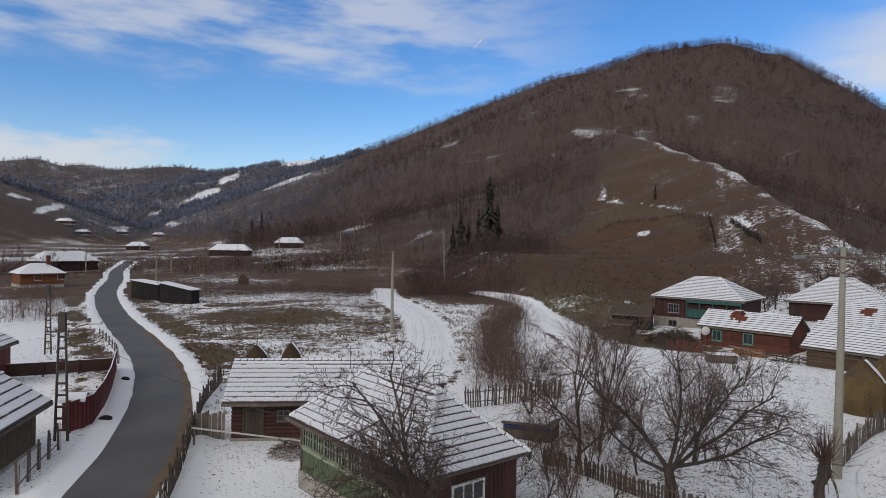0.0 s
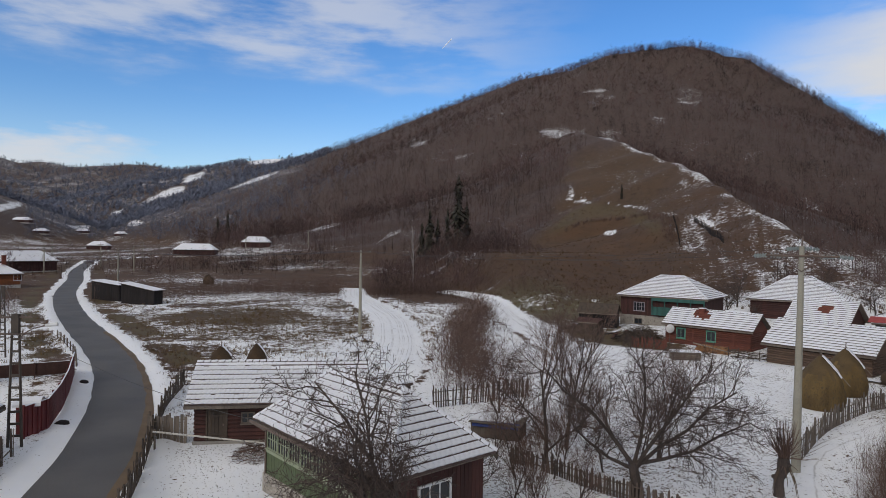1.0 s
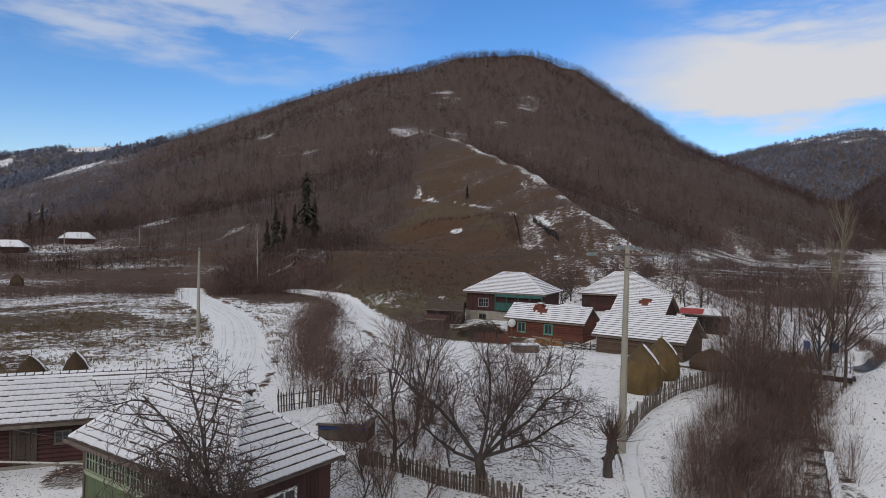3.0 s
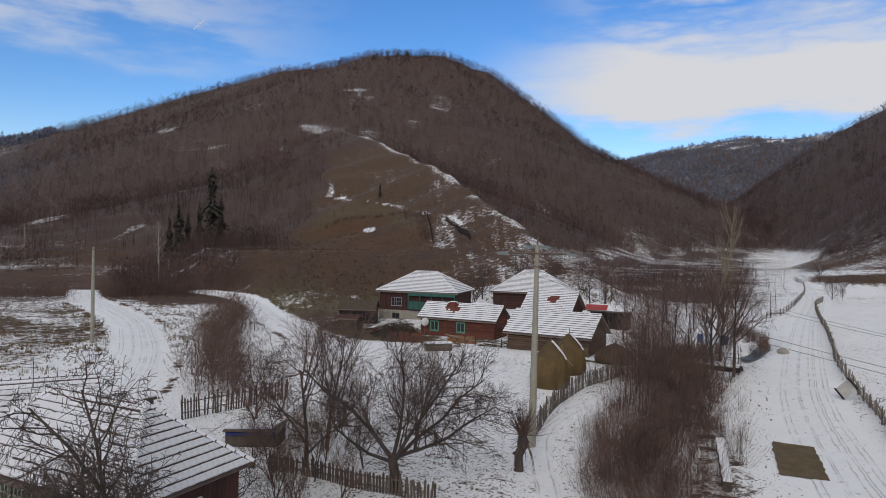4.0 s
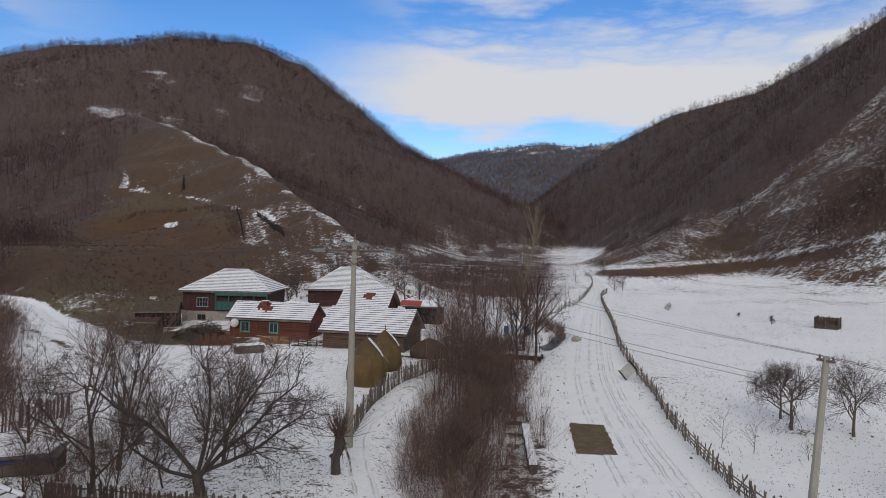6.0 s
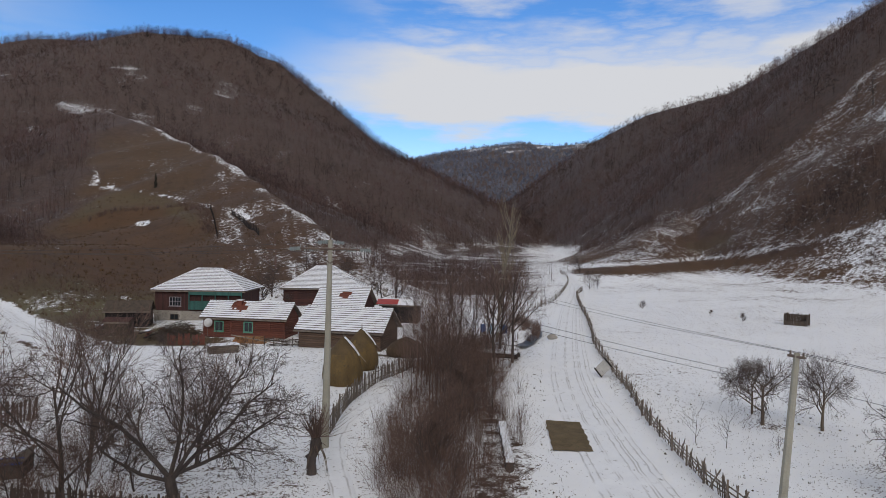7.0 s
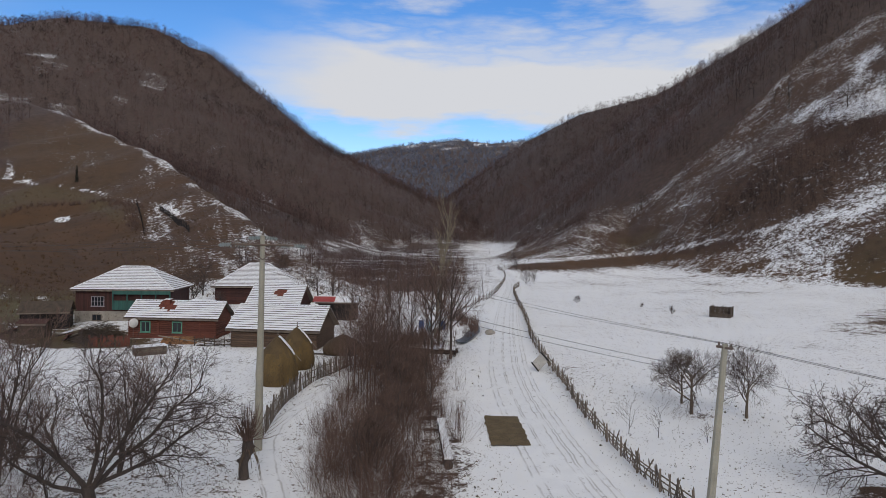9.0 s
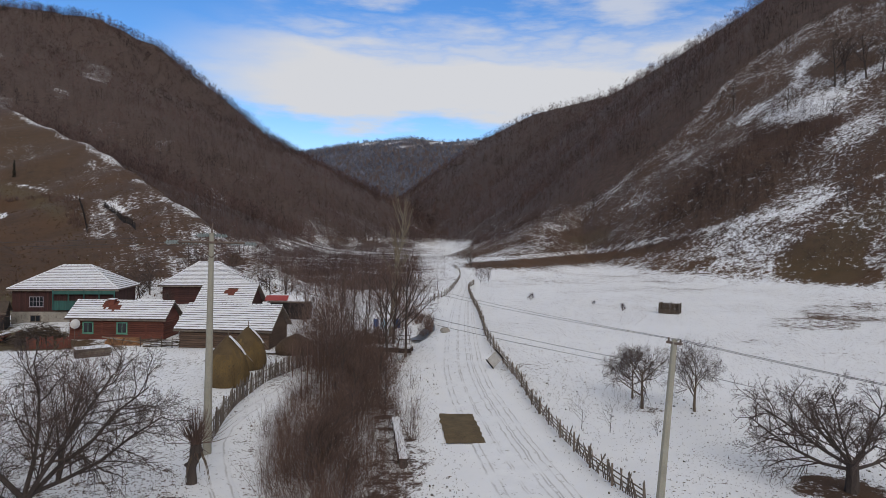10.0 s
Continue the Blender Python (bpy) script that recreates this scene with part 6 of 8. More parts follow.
    for i in range(34):
        f = pick.random()
        x, y = 16.8 + 25 * f + pick.gauss(0, 1.0), 19.0 + 24 * f + pick.gauss(0, 1.0)
        if min(along(YARD_PATH, x, y), along(LANE, x, y) - 1) > 1.4:
            bare_tree("stream_shrub", x, y, pick.uniform(2.6, 4.6), 300 + i, "bushy red-brown leafless shrub by the stream", .045, (pick.uniform(-.4, .4), pick.uniform(-.4, .4)), "shrub", "stream shrubs", levels=3, shoots=(11, 8, 6), lift=.06, open=(.4, 1.0), ratio=(.45, .7), stem=.6, clear=.05, bend=.26)
    # pollard willow by the fence
    t = thing("willow", pose(14.0, 24.8, ground(14, 24.8)), "pollarded willow stump with a broom of thin shoots", "tree")
    rng = random.Random(9)
    b, c = Build(), Build()
    p = Vector((0, 0, -.2))
    stem = [p]
    for i in range(6):
        p = p + Vector((rng.uniform(-.02, .12), rng.uniform(-.08, .06), .30))
        stem.append(p)
    b.tube(stem, [.24, .21, .19, .20, .21, .25, .20], 10)
    for i in range(160):
        a, tl = rng.uniform(0, 6.28), abs(rng.gauss(0, .60))
        d = Vector((math.cos(a) * math.sin(tl), math.sin(a) * math.sin(tl), math.cos(tl)))
        o = p + Vector((math.cos(a), math.sin(a), 0)) * .2 * rng.random()
        ln = rng.uniform(.8, 1.7)
        m = o + d * ln * .5
        c.beam(o, m, .014, .010, 3).beam(m, m + (d + Vector((0, 0, .25))).normalized() * ln * .5, .010, .003, 3)
    for i in range(6):
        a = rng.uniform(0, 6.28)
        o = p + Vector((0, 0, -rng.uniform(.0, .4)))
        c.beam(o, o + Vector((math.cos(a) * .5, math.sin(a) * .5, -rng.uniform(.1, .5))), .022, .008, 4)
    for i in range(7):        # knobs where shoots were cut
        a, k = rng.uniform(0, 6.28), rng.uniform(.55, 1.0)
        o = stem[int(k * 6)] + Vector((math.cos(a), math.sin(a), 0)) * .14
        b.beam(o, o + Vector((math.cos(a) * .14, math.sin(a) * .14, .05)), .09, .06, 7)
    hang = Build()
    for i in range(12):
        a, ln = rng.uniform(0, 6.28), rng.uniform(.6, 1.5)
        o = p + Vector((math.cos(a) * .2, math.sin(a) * .2, -rng.uniform(0, .5)))
        m = o + Vector((math.cos(a) * .25, math.sin(a) * .25, -ln * .5))
        hang.beam(o, m, .022, .016, 4).beam(m, m + Vector((math.cos(a) * .12, math.sin(a) * .12, -ln * .5)), .016, .008, 4)
    part("trunk", b, BARK, t)
    part("crown", c, SHRUB, t, "thin reddish shoots")
    part("broken_branch", hang, PLUM_BARK, t, "pale broken branches hanging down")["kind"] = "stuff"
    # spruces at the foot of the hill
    for i, (az, r, top, wide) in enumerate(((2.45, 215, 6.4, .17), (3.2, 222, 4.0, .16), (1.5, 226, 3.4, .16), (-.1, 228, 3.2, .20), (.6, 233, 2.4, .18), (-.8, 236, 2.0, .18), (-17.5, 520, 2.8, .14), (-18.3, 520, 2.2, .14), (-16.9, 530, 2.0, .14), (16.7, 255, 5.5, .12), (15.9, 900, 17.3, .2))):
        x, y = polar(az, r)
        g = ground(x, y)
        h = min(EYE + r * math.tan(radians(top)) - g, 27 if r < 600 else 11)
        rng = random.Random(30 + i)
        t = thing("spruce", pose(x, y, g), "dark dense spruce among bare trees", "tree", "spruces")
        part("trunk", Build().beam((0, 0, -.5), (0, 0, h * .9), .012 * h, .02, 6), BARK, t)
        c = Build()
        k = int(420 + 26 * h)
        for j in range(k):
            f = ((j + rng.random()) / k) ** 1.25
            z = h * (.04 + .95 * f)
            ln = h * wide * (1 - f) ** .55 * rng.uniform(.35, 1.25) * (.8 + .3 * math.sin(f * 17 + i)) + .15
            a = rng.uniform(0, 6.28)
            u, v = Vector((math.cos(a), math.sin(a), 0)), Vector((-math.sin(a), math.cos(a), 0))
            o = Vector((0, 0, z)) + u * ln * rng.uniform(0, .35)
            drop = rng.uniform(.25, .6)
            e = o + u * ln * .75 + Vector((0, 0, -drop * ln))
            w = .16 * ln + .12
            c.add([o, o + u * ln * .4 - v * w + Vector((0, 0, -.5 * drop * ln)), e, o + u * ln * .4 + v * w + Vector((0, 0, -.5 * drop * ln))], [(0, 1, 2), (0, 2, 3)])
        part("crown", c, SPRUCE, t)
    thicket("stream_thicket", [(15.6, 17.6), (17.0, 19.2), (21.0, 23.4), (25.0, 27.2), (32.6, 34.6), (39, 41), (45, 47)], 2.3, 700, 2.9, .0095, "dense red-brown leafless shrubs along the stream", 1, 24, .72, SHRUB)
    thicket("track_hedge", [(2.3, 43.5), (2.9, 50), (3.2, 58), (4.2, 70), (5.8, 82), (7.0, 92)], 2.0, 330, 3.6, .024, "dense brown leafless hedge between two tracks", 2, 110, .6, SHRUB, rounded=True)
    thicket("valley_thicket", [(-48, 122), (-28, 128), (-12, 128), (0, 126)], 11.0, 900, 3.6, .035, "wide belt of brown leafless shrubs", 3, 46, .75, SHRUB, rounded=True)
    thicket("garden_thicket", [(3.0, 25.0), (4.0, 28), (5.4, 32), (7.2, 36)], 1.3, 46, 2.2, .007, "leafless garden shrubs beside the house", 4, 20, .5, SHRUB)
    thicket("path_shrubs", [(14.0, 18.4), (16.8, 22.4), (19.6, 26.0), (22.6, 29.8), (26.4, 33.4)], 1.0, 190, 2.7, .007, "thin leafless shrubs hanging over the footpath", 20, 16, .6, SHRUB)
    thicket("roadside_thicket", [(-52, 74), (-60, 86), (-70, 104)], 3.4, 170, 3.6, .028, "leafless roadside shrubs", 5, 60, .4, SHRUB, rounded=True)
    thicket("farm_thicket", [(36, 92), (50, 97), (64, 92), (62, 76), (57, 66)], 4.5, 220, 5.0, .03, "leafless trees and shrubs behind the farm", 6, 60, .42, SHRUB, rounded=True)
    thicket("hillfoot_thicket", [(-20, 142), (-10, 138), (-2, 132), (4, 128), (7, 126), (9, 124)], 7.0, 420, 3.6, .035, "brown shrubs along the foot of the hill", 7, 50, .75, SHRUB, rounded=True)
    thicket("gorge_trees", [(66, 76), (78, 86), (96, 104), (122, 126), (170, 155)], 11.0, 290, 8.0, .045, "leafless trees on the floor of the side valley", 8, 56, .3, FOREST, rounded=True)
    thicket("farmside_trees", [(56, 102), (70, 104), (86, 114), (104, 134), (130, 152), (165, 172)], 11.0, 300, 8.5, .05, "leafless trees behind the farm at the hill's foot", 16, 56, .3, FOREST, rounded=True)
    thicket("stream_wood", [(27.5, 34.0), (30.5, 37.2), (34.5, 40.4), (38.5, 43.6)], 2.3, 115, 6.8, .013, "tall brown leafless scrub beside the stream", 19, 230, .3, SHRUB, rounded=True)
    thicket("village_trees", [(-140, 170), (-110, 215), (-70, 235), (-30, 245)], 26.0, 420, 8.5, .10, "leafless trees round the distant village houses", 9, 40, .3, FOREST, rounded=True)
    thicket("hill_shrubs", [hit(4, -3.5), hit(6, -2), hit(9, 0.6), hit(11.6, 3.6), hit(13, 7.5), hit(17, 6), hit(21.5, 5), hit(22.4, 2), hit(24, 0), hit(24, -3)], 8.0, 420, 2.4, .03, "low brown shrubs scattered over the grassy spur", 14, 40, .7, SHRUB, rounded=True)
    thicket("bank_hedge", [hit(11.8, 2.6), hit(13.5, 3.5), hit(16, 4.0), hit(18.6, 3.8), hit(20.4, 3.1), hit(20.8, 1.2)], 1.8, 260, 1.7, .026, "thin brown hedge along a bank on the spur", 15, 18, .6, SHRUB)
    thicket("foot_shrubs", [hit(2.6, -3.6), hit(5, -3.2), hit(8, -3.4), hit(10.5, -4.4), hit(13, -4.8), hit(15.5, -4.6)], 6.0, 330, 2.6, .028, "tawny leafless shrubs on the rough bank behind the tracks", 22, 44, .7, SHRUB, rounded=True)
    thicket("bank_shrubs", [(47, 46.5), (53, 50), (58, 53.5), (64, 58), (60, 51.5), (53, 46.2)], 1.4, 170, 2.0, .012, "dark leafless shrubs on the stream bank", 18, 18, .5, SHRUB)
    thicket("yard_weeds", [(14, 27), (11, 33), (16, 45), (20, 52)], 4.0, 60, .5, .01, "dry weeds poking through the snow", 11, 10, .6)
    thicket("field_weeds", [(-40, 66), (-28, 74), (-18, 66), (-10, 80), (-30, 92)], 8.0, 600, .45, .010, "dry brown weeds in the rough field", 12, 10, .5, SHRUB, "weeds")
    thicket("verge_weeds", [(-14.08, 35.5), (-17.58, 43.5), (-22.08, 51.5), (-28.08, 61.5)], 2.2, 260, .55, .012, "dry grass beside the road", 13, 12, .6, SHRUB, "weeds")


plants()


def tufts():
    """Dry grass that pokes through the snow."""
    rng, pr = np.random.default_rng(77), random.Random(77)
    straw = material("dry_grass", (0.085, 0.056, 0.024), (0.21, 0.145, 0.068), 0.6, 0.95, 0, None, 4, island=0.35)

    speck = material("dead_grass", (0.040, 0.032, 0.020), (0.115, 0.088, 0.052), 0.6, 0.95, 0, None, 4, island=0.35)

    tawny = material("red_straw", (0.055, 0.032, 0.016), (0.135, 0.082, 0.040), 0.6, 0.95, 0, None, 4, island=0.35)

    def blades(n, h, w, tilt):
        tri = []
        for _ in range(n):
            a, k, q = pr.uniform(0, 6.28), abs(pr.gauss(0, tilt)), h * pr.uniform(.45, 1)
            ox, oy = pr.gauss(0, h * .22), pr.gauss(0, h * .22)
            c, s = math.cos(a + 1.57) * w, math.sin(a + 1.57) * w
            tri.append([(ox - c, oy - s, -.03), (ox + c, oy + s, -.03), (ox + math.cos(a) * math.sin(k) * q, oy + math.sin(a) * math.sin(k) * q, math.cos(k) * q)])
        return np.array(tri)

    def lay(name, count, az0, az1, r0, r1, want, h, w, n, label, mat=None):
        p, az, r, rise = polar_places(rng, count, az0, az1, r0, r1, (.5, 1.2))
        x, y = p[:, 0], p[:, 1]
        ok = rng.random(count) < want(x, y, az, r)
        for track, half in ((LANE, 2.3), (ROAD, 2.7), (FIELD_TRACK, 2.5), (HILL_TRACK, 1.9), (YARD_PATH, 1.2), (STREAM, 1.6)):
            ok &= along(track, x, y) > half
        for bx, by, br in HOUSES:
            ok &= np.hypot(x - bx, y - by) > br
        scatter(name, [blades(n, h, w, .6) for _ in range(6)], p[ok], mat or straw, label, "grass", rng)

    clump = lambda x, y: .25 + .75 * step(wave(x, y, 4.0, .3) + .5 * wave(x, y, 1.3, 1.0), -.1, .5)
    lay("field_grass", 16000, -34, 6, 44, 135, lambda x, y, az, r: clump(x, y) * step(np.hypot((x + 24) / 30, (y - 84) / 34), 1.3, .7), .42, .020, 9, "brown tussocks of dry grass in the rough field")
    lay("yard_grass", 80000, -30, 44, 15, 62, lambda x, y, az, r: .8 * clump(x, y), .085, .013, 3, "dry grass blades poking through the thin snow", speck)
    lay("meadow_grass", 46000, 44, 92, 18, 130, lambda x, y, az, r: .15 + .55 * clump(x, y) * step(wave(x, y, 17, 2.0), 0, .6), .13, .014, 3, "dry grass blades in the snowy meadow", speck)
    lay("meadow_tufts", 1100, 44, 92, 22, 115, lambda x, y, az, r: .25 + .6 * step(wave(x, y, 17, 2.0), -.1, .5), .10, .05, 12, "dark matted tufts of grass in the snowy meadow", speck)
    lay("east_grass", 16000, 52, 92, 125, 330, lambda x, y, az, r: .8 * clump(x, y) * step(land(x, y) - .012 * np.maximum(r - 140, 0), 1.5, 5), .55, .045, 6, "brown tussocks on the slope across the side valley", tawny)
    lay("slope_grass", 9000, 2, 36, 92, 250, lambda x, y, az, r: clump(x, y), .55, .04, 8, "brown tussocks on the foot of the spur", tawny)


tufts()


# ---------------------------------------------------------------- haystacks and piles
def haystack(x, y, r, h, seed, label, snow_side=None, dark=1.0):
    rng = random.Random(seed)
    t = thing("haystack", pose(x, y, ground(x, y)), label, "haystack", "haystacks")
    v, f = [], []
    rings, seg = 14, 28
    prof = [(.86, 0), (.98, .08), (1.0, .2), (.98, .34), (.93, .46), (.82, .58), (.66, .70), (.48, .80), (.30, .89), (.15, .96), (.03, 1.0)]
    for i in range(rings + 1):
        s = i / rings * (len(prof) - 1)
        k = min(int(s), len(prof) - 2)
        pr = prof[k][0] + (prof[k + 1][0] - prof[k][0]) * (s - k)
        pz = prof[k][1] + (prof[k + 1][1] - prof[k][1]) * (s - k)
        for j in range(seg):
            a = 2 * math.pi * j / seg
            w = 1 + .10 * noise.noise((math.cos(a) * 1.7, math.sin(a) * 1.7, pz * 3 + seed)) + .03 * noise.noise((math.cos(a) * 9, math.sin(a) * 9, pz * 14))
            v.append((math.cos(a) * r * pr * w, math.sin(a) * r * pr * w, h * pz - .05))
    for i in range(rings):
        for j in range(seg):
            f.append((i * seg + j, i * seg + (j + 1) % seg, (i + 1) * seg + (j + 1) % seg, (i + 1) * seg + j))
    f.append(tuple(rings * seg + j for j in range(seg)))
    mat = DARK_HAY if dark < 1 else HAY
    grey = [1 if (k // seg) / rings + .16 * noise.noise((math.cos(k % seg * .224) * 2.2, math.sin(k % seg * .224) * 2.2, k // seg * .5 + seed)) > .52 else 0 for k in range(len(f))]
    part("hay", mesh_from("hay", v, f, None, True, mats=[mat, OLD_HAY if mat is HAY else mat], index=grey), None, t)
    s = Build()
    for _ in range(1600):
        i, j = rng.randrange(rings), rng.randrange(seg)
        p = Vector(v[i * seg + j]).lerp(Vector(v[(i + 1) * seg + (j + 1) % seg]), rng.random())
        out = Vector((p.x, p.y, 0)).normalized()
        side = Vector((-out.y, out.x, 0)) * .012
        e = p + out * rng.uniform(.02, .08) + Vector((rng.uniform(-.05, .05), rng.uniform(-.05, .05), -rng.uniform(.15, .35)))
        s.add([p - side + out * .01, p + side + out * .01, e], [(0, 1, 2)])
    part("straw", s, OLD_HAY if mat is HAY else mat, t)["kind"] = "stuff"
    part("stake", Build().beam((0, 0, h * .7), (.05, .02, h + .35), .04, .03, 6), GREY_WOOD, t)
    if snow_side is not None:
        b = Build()
        a = snow_side
        u, w = Vector((math.cos(a), math.sin(a), 0)), Vector((-math.sin(a), math.cos(a), 0))
        pts = []
        for k in range(7):
            q = .52 + k * .075
            s_ = q * (len(prof) - 1)
            i = min(int(s_), len(prof) - 2)
            pr = prof[i][0] + (prof[i + 1][0] - prof[i][0]) * (s_ - i)
            pz = prof[i][1] + (prof[i + 1][1] - prof[i][1]) * (s_ - i)
            pts.append((u * (r * pr * 1.06 + .02) + Vector((0, 0, h * pz)), .12 + .12 * rng.random()))
        for (p, a0), (q, a1) in zip(pts, pts[1:]):
            b.slab([p - w * a0, p + w * a0, q + w * a1, q - w * a1], .05)
        part("snow", b, SNOW, t)["kind"] = "stuff"
        part("pole", Build().beam(u * r * 1.12 + Vector((0, 0, h * .45)) + w * .3, Vector((0, 0, h * 1.02)) + w * .1, .035, .03, 6), GREY_WOOD, t)
    return t


PALE_BOARD = material("bleached_board", (.17, .14, .11), (.32, .27, .21), 2, .9, .3, None, 25, (1, 1, .2))


def small_things():
    haystack(24.6, 39.2, 1.42, 3.35, 1, "tall yellow-brown haystack with a snow streak", -.75)
    haystack(28.9, 43.3, 1.40, 3.25, 2, "brown haystack with a snow streak beside another", -.75)
    haystack(-16.2, 48.6, .95, 2.1, 3, "small dark haystack behind the barn", .2, .5)
    haystack(-13.5, 48.7, .85, 2.25, 4, "small dark haystack behind the barn", .2, .5)
    haystack(*settle(-52, 150), 1.3, 2.4, 5, "weathered haystack in the far field", None, .5)
    # felled log by the lane
    a, b = Vector((25.3, 24.2, .2)), Vector((21.0, 19.6, .2))
    t = thing("log", pose(*((a + b) / 2).xy, 0), "felled snow-topped log beside the lane", "log")
    o = Vector(((a + b) / 2).xy.to_3d())
    part("stem", Build().beam(a - o, b - o, .17, .21, 10), BARK, t)
    s, d = Build(), (b - a).normalized()
    w = Vector((-d.y, d.x, 0))
    n = 12
    for i in range(n):
        p, q = a.lerp(b, i / n) - o, a.lerp(b, (i + 1) / n) - o
        k0, k1 = .18 + .03 * math.sin(i * 2.1), .18 + .03 * math.sin(i * 2.1 + 2.1)
        s.slab([p - w * k0 + Vector((0, 0, .25)), p + w * k0 + Vector((0, 0, .25)), q + w * k1 + Vector((0, 0, .26)), q - w * k1 + Vector((0, 0, .26))], .12)
    part("snow_cover", s, SNOW, t)["kind"] = "stuff"
    # open pen in the far meadow
    t = thing("animal_pen", pose(94.2, 34.5, ground(94.2, 34.5), 0, 0, -78), "small black wooden pen standing in snow", "pen")
    L, D, H = 2.7, 2.5, 1.5
    for x in (0, L / 2, L):
        for y in (0, D):
            part("post", Build().box((x - L / 2 - .06, y - D / 2 - .06, -.2), (x - L / 2 + .06, y - D / 2 + .06, H + .1)), OLD_DOOR, t)
    for y in (0, D):
        for k in range(15):
            part("slat", Build().box((-L / 2 + k * L / 15 + .02, y - D / 2 - .09, .05), (-L / 2 + (k + 1) * L / 15 + .012, y - D / 2 - .062, H - (.12 if k % 3 else .0) - (.75 if y == 0 else 0))), OLD_DOOR, t)
    for x in (0, L):
        for k in range(11):
            part("slat", Build().box((x - L / 2 - .09, -D / 2 + k * D / 11 + .02, .05), (x - L / 2 - .062, -D / 2 + (k + 1) * D / 11 + .012, H)), OLD_DOOR, t)
    # firewood stack and low snow-topped pile before the log house
    rng = random.Random(12)
    t = thing("firewood_stack", pose(26.9, 59.6, 0, 0, 0, math.degrees(math.atan2(-7, 6.2))), "stack of split orange firewood against the log house", "firewood")
    wood = material("cut_wood", (.22, .105, .045), (.36, .19, .09), 2, .85, .3, None, 20, rnd=.3)
    shared = Build().beam((0, -.35, 0), (0, .35, 0), .07, .065, 7).mesh("billet", wood)
    for row in range(6):
        for i in range(22 - row):
            ob = new("billet", shared)
            ob.parent = t
            ob.location = (-1.7 + i * .155 + row * .078, rng.uniform(-.05, .05), .08 + row * .125)
            ob.rotation_euler = (0, rng.uniform(0, 6), 0)
    t = thing("timber_pile", pose(22.8, 56.2, 0, 0, 0, -8), "low pile of dark timber under snow", "timber")
    for i in range(5):
        for j in range(4):
            part("beam", Build().beam((-1.25, -.45 + i * .22, .12 + j * .17), (1.25, -.45 + i * .22, .12 + j * .17), .085, .085, 6), GREY_WOOD, t)
    part("snow_cover", Build().box((-1.3, -.6, .76), (1.3, .6, .84)), SNOW, t)
    t = thing("satellite_dish", pose(24.75, 65.0, 0), "white satellite dish on a post", "dish")
    part("post", Build().beam((0, 0, 0), (0, 0, 1.6), .03, .03, 6), STEEL, t)
    v, f = [], []
    for i in range(4):
        for j in range(16):
            q = i / 3
            v.append((math.cos(j * math.pi / 8) * .45 * q, -.12 + .10 * q * q - .05, 1.7 + math.sin(j * math.pi / 8) * .45 * q))
    for i in range(3):
        for j in range(16):
            f.append((i * 16 + j, i * 16 + (j + 1) % 16, (i + 1) * 16 + (j + 1) % 16, (i + 1) * 16 + j))
    part("dish", mesh_from("dish", v, f, WHITE_PAINT, True), None, t)
    # brush pile by the barn and the birch rail across the yard
    rng = random.Random(5)
    t = thing("brush_pile", pose(-8.1, 29.0, 0), "heap of cut dead twigs dusted with snow", "brushwood")
    b = Build()
    for _ in range(420):
        a, q = rng.uniform(0, 6.28), rng.random() ** .6
        p = Vector((math.cos(a) * 1.25 * q, math.sin(a) * .9 * q, (1 - q * q) * .85 * rng.uniform(.4, 1)))
        c = rng.uniform(0, 6.28)
        e = Vector((math.cos(c), math.sin(c), rng.uniform(-.25, .35))) * rng.uniform(.3, .7)
        b.beam(p - e * .5, p + e * .5, .012, .006, 3)
    part("twig", b, SHRUB, t)["kind"] = "stuff"
    t = thing("rail", pose(-10, 29, .0), "pale birch pole laid across fence posts", "rail")
    part("pole", Build().beam((-3.3, .75, .95), (3.1, -.35, .72), .05, .035, 7), material("birch_bark", (.42, .40, .36), (.58, .56, .50), 3, .8, .2, (.12, .11, .10), 9), t)
    part("post", Build().beam((3.0, -.35, -.2), (3.0, -.35, .85), .05, .05, 6), GREY_WOOD, t)
    part("post", Build().beam((-3.2, .75, -.2), (-3.2, .75, 1.05), .05, .05, 6), GREY_WOOD, t)
    # hutch beside the house with snow and a blue sheet
    t = thing("hutch", pose(3.5, 32.8, 0, 0, 0, -24), "low wooden hutch with snow and blue tarpaulin", "hutch")
    w = Build()
    boards(w, (-1.3, -.7, 0), (1, 0, 0), 2.6, .05, .78, .15, .03, "upright")
    part("cladding", w, GREY_WOOD, t)["kind"] = "stuff"
    part("body", Build().box((-1.3, -.68, 0), (1.3, .7, .78)), BLACK_WOOD, t)
    part("lid", Build().slab([(-1.4, -.85, .80), (1.4, -.85, .80), (1.4, .8, .95), (-1.4, .8, .95)], .04), GREY_WOOD, t)
    part("snow_cover", Build().slab([(-1.4, -.6, .90), (.9, -.5, .90), (1.2, .75, 1.02), (-1.4, .8, 1.02)], .09), SNOW, t)
    part("tarpaulin", Build().slab([(-1.2, -.90, .64), (1.3, -.90, .70), (1.3, -.5, .865), (-1.2, -.5, .865)], .05), material("blue_tarp", (.02, .04, .16), (.04, .07, .24), 3, .5, .2), t, "folded dark blue tarpaulin")
    # brushwood rails, a leaning pole, a trough and a hay heap by the log house and the shed
    rng = random.Random(33)
    wicker = thing("brush_fence", pose(27.4, 57.6, 0, 0, 0, math.degrees(math.atan2(-5.4, 4.2))), "low tangled fence of dark branches before the log house", "fence")
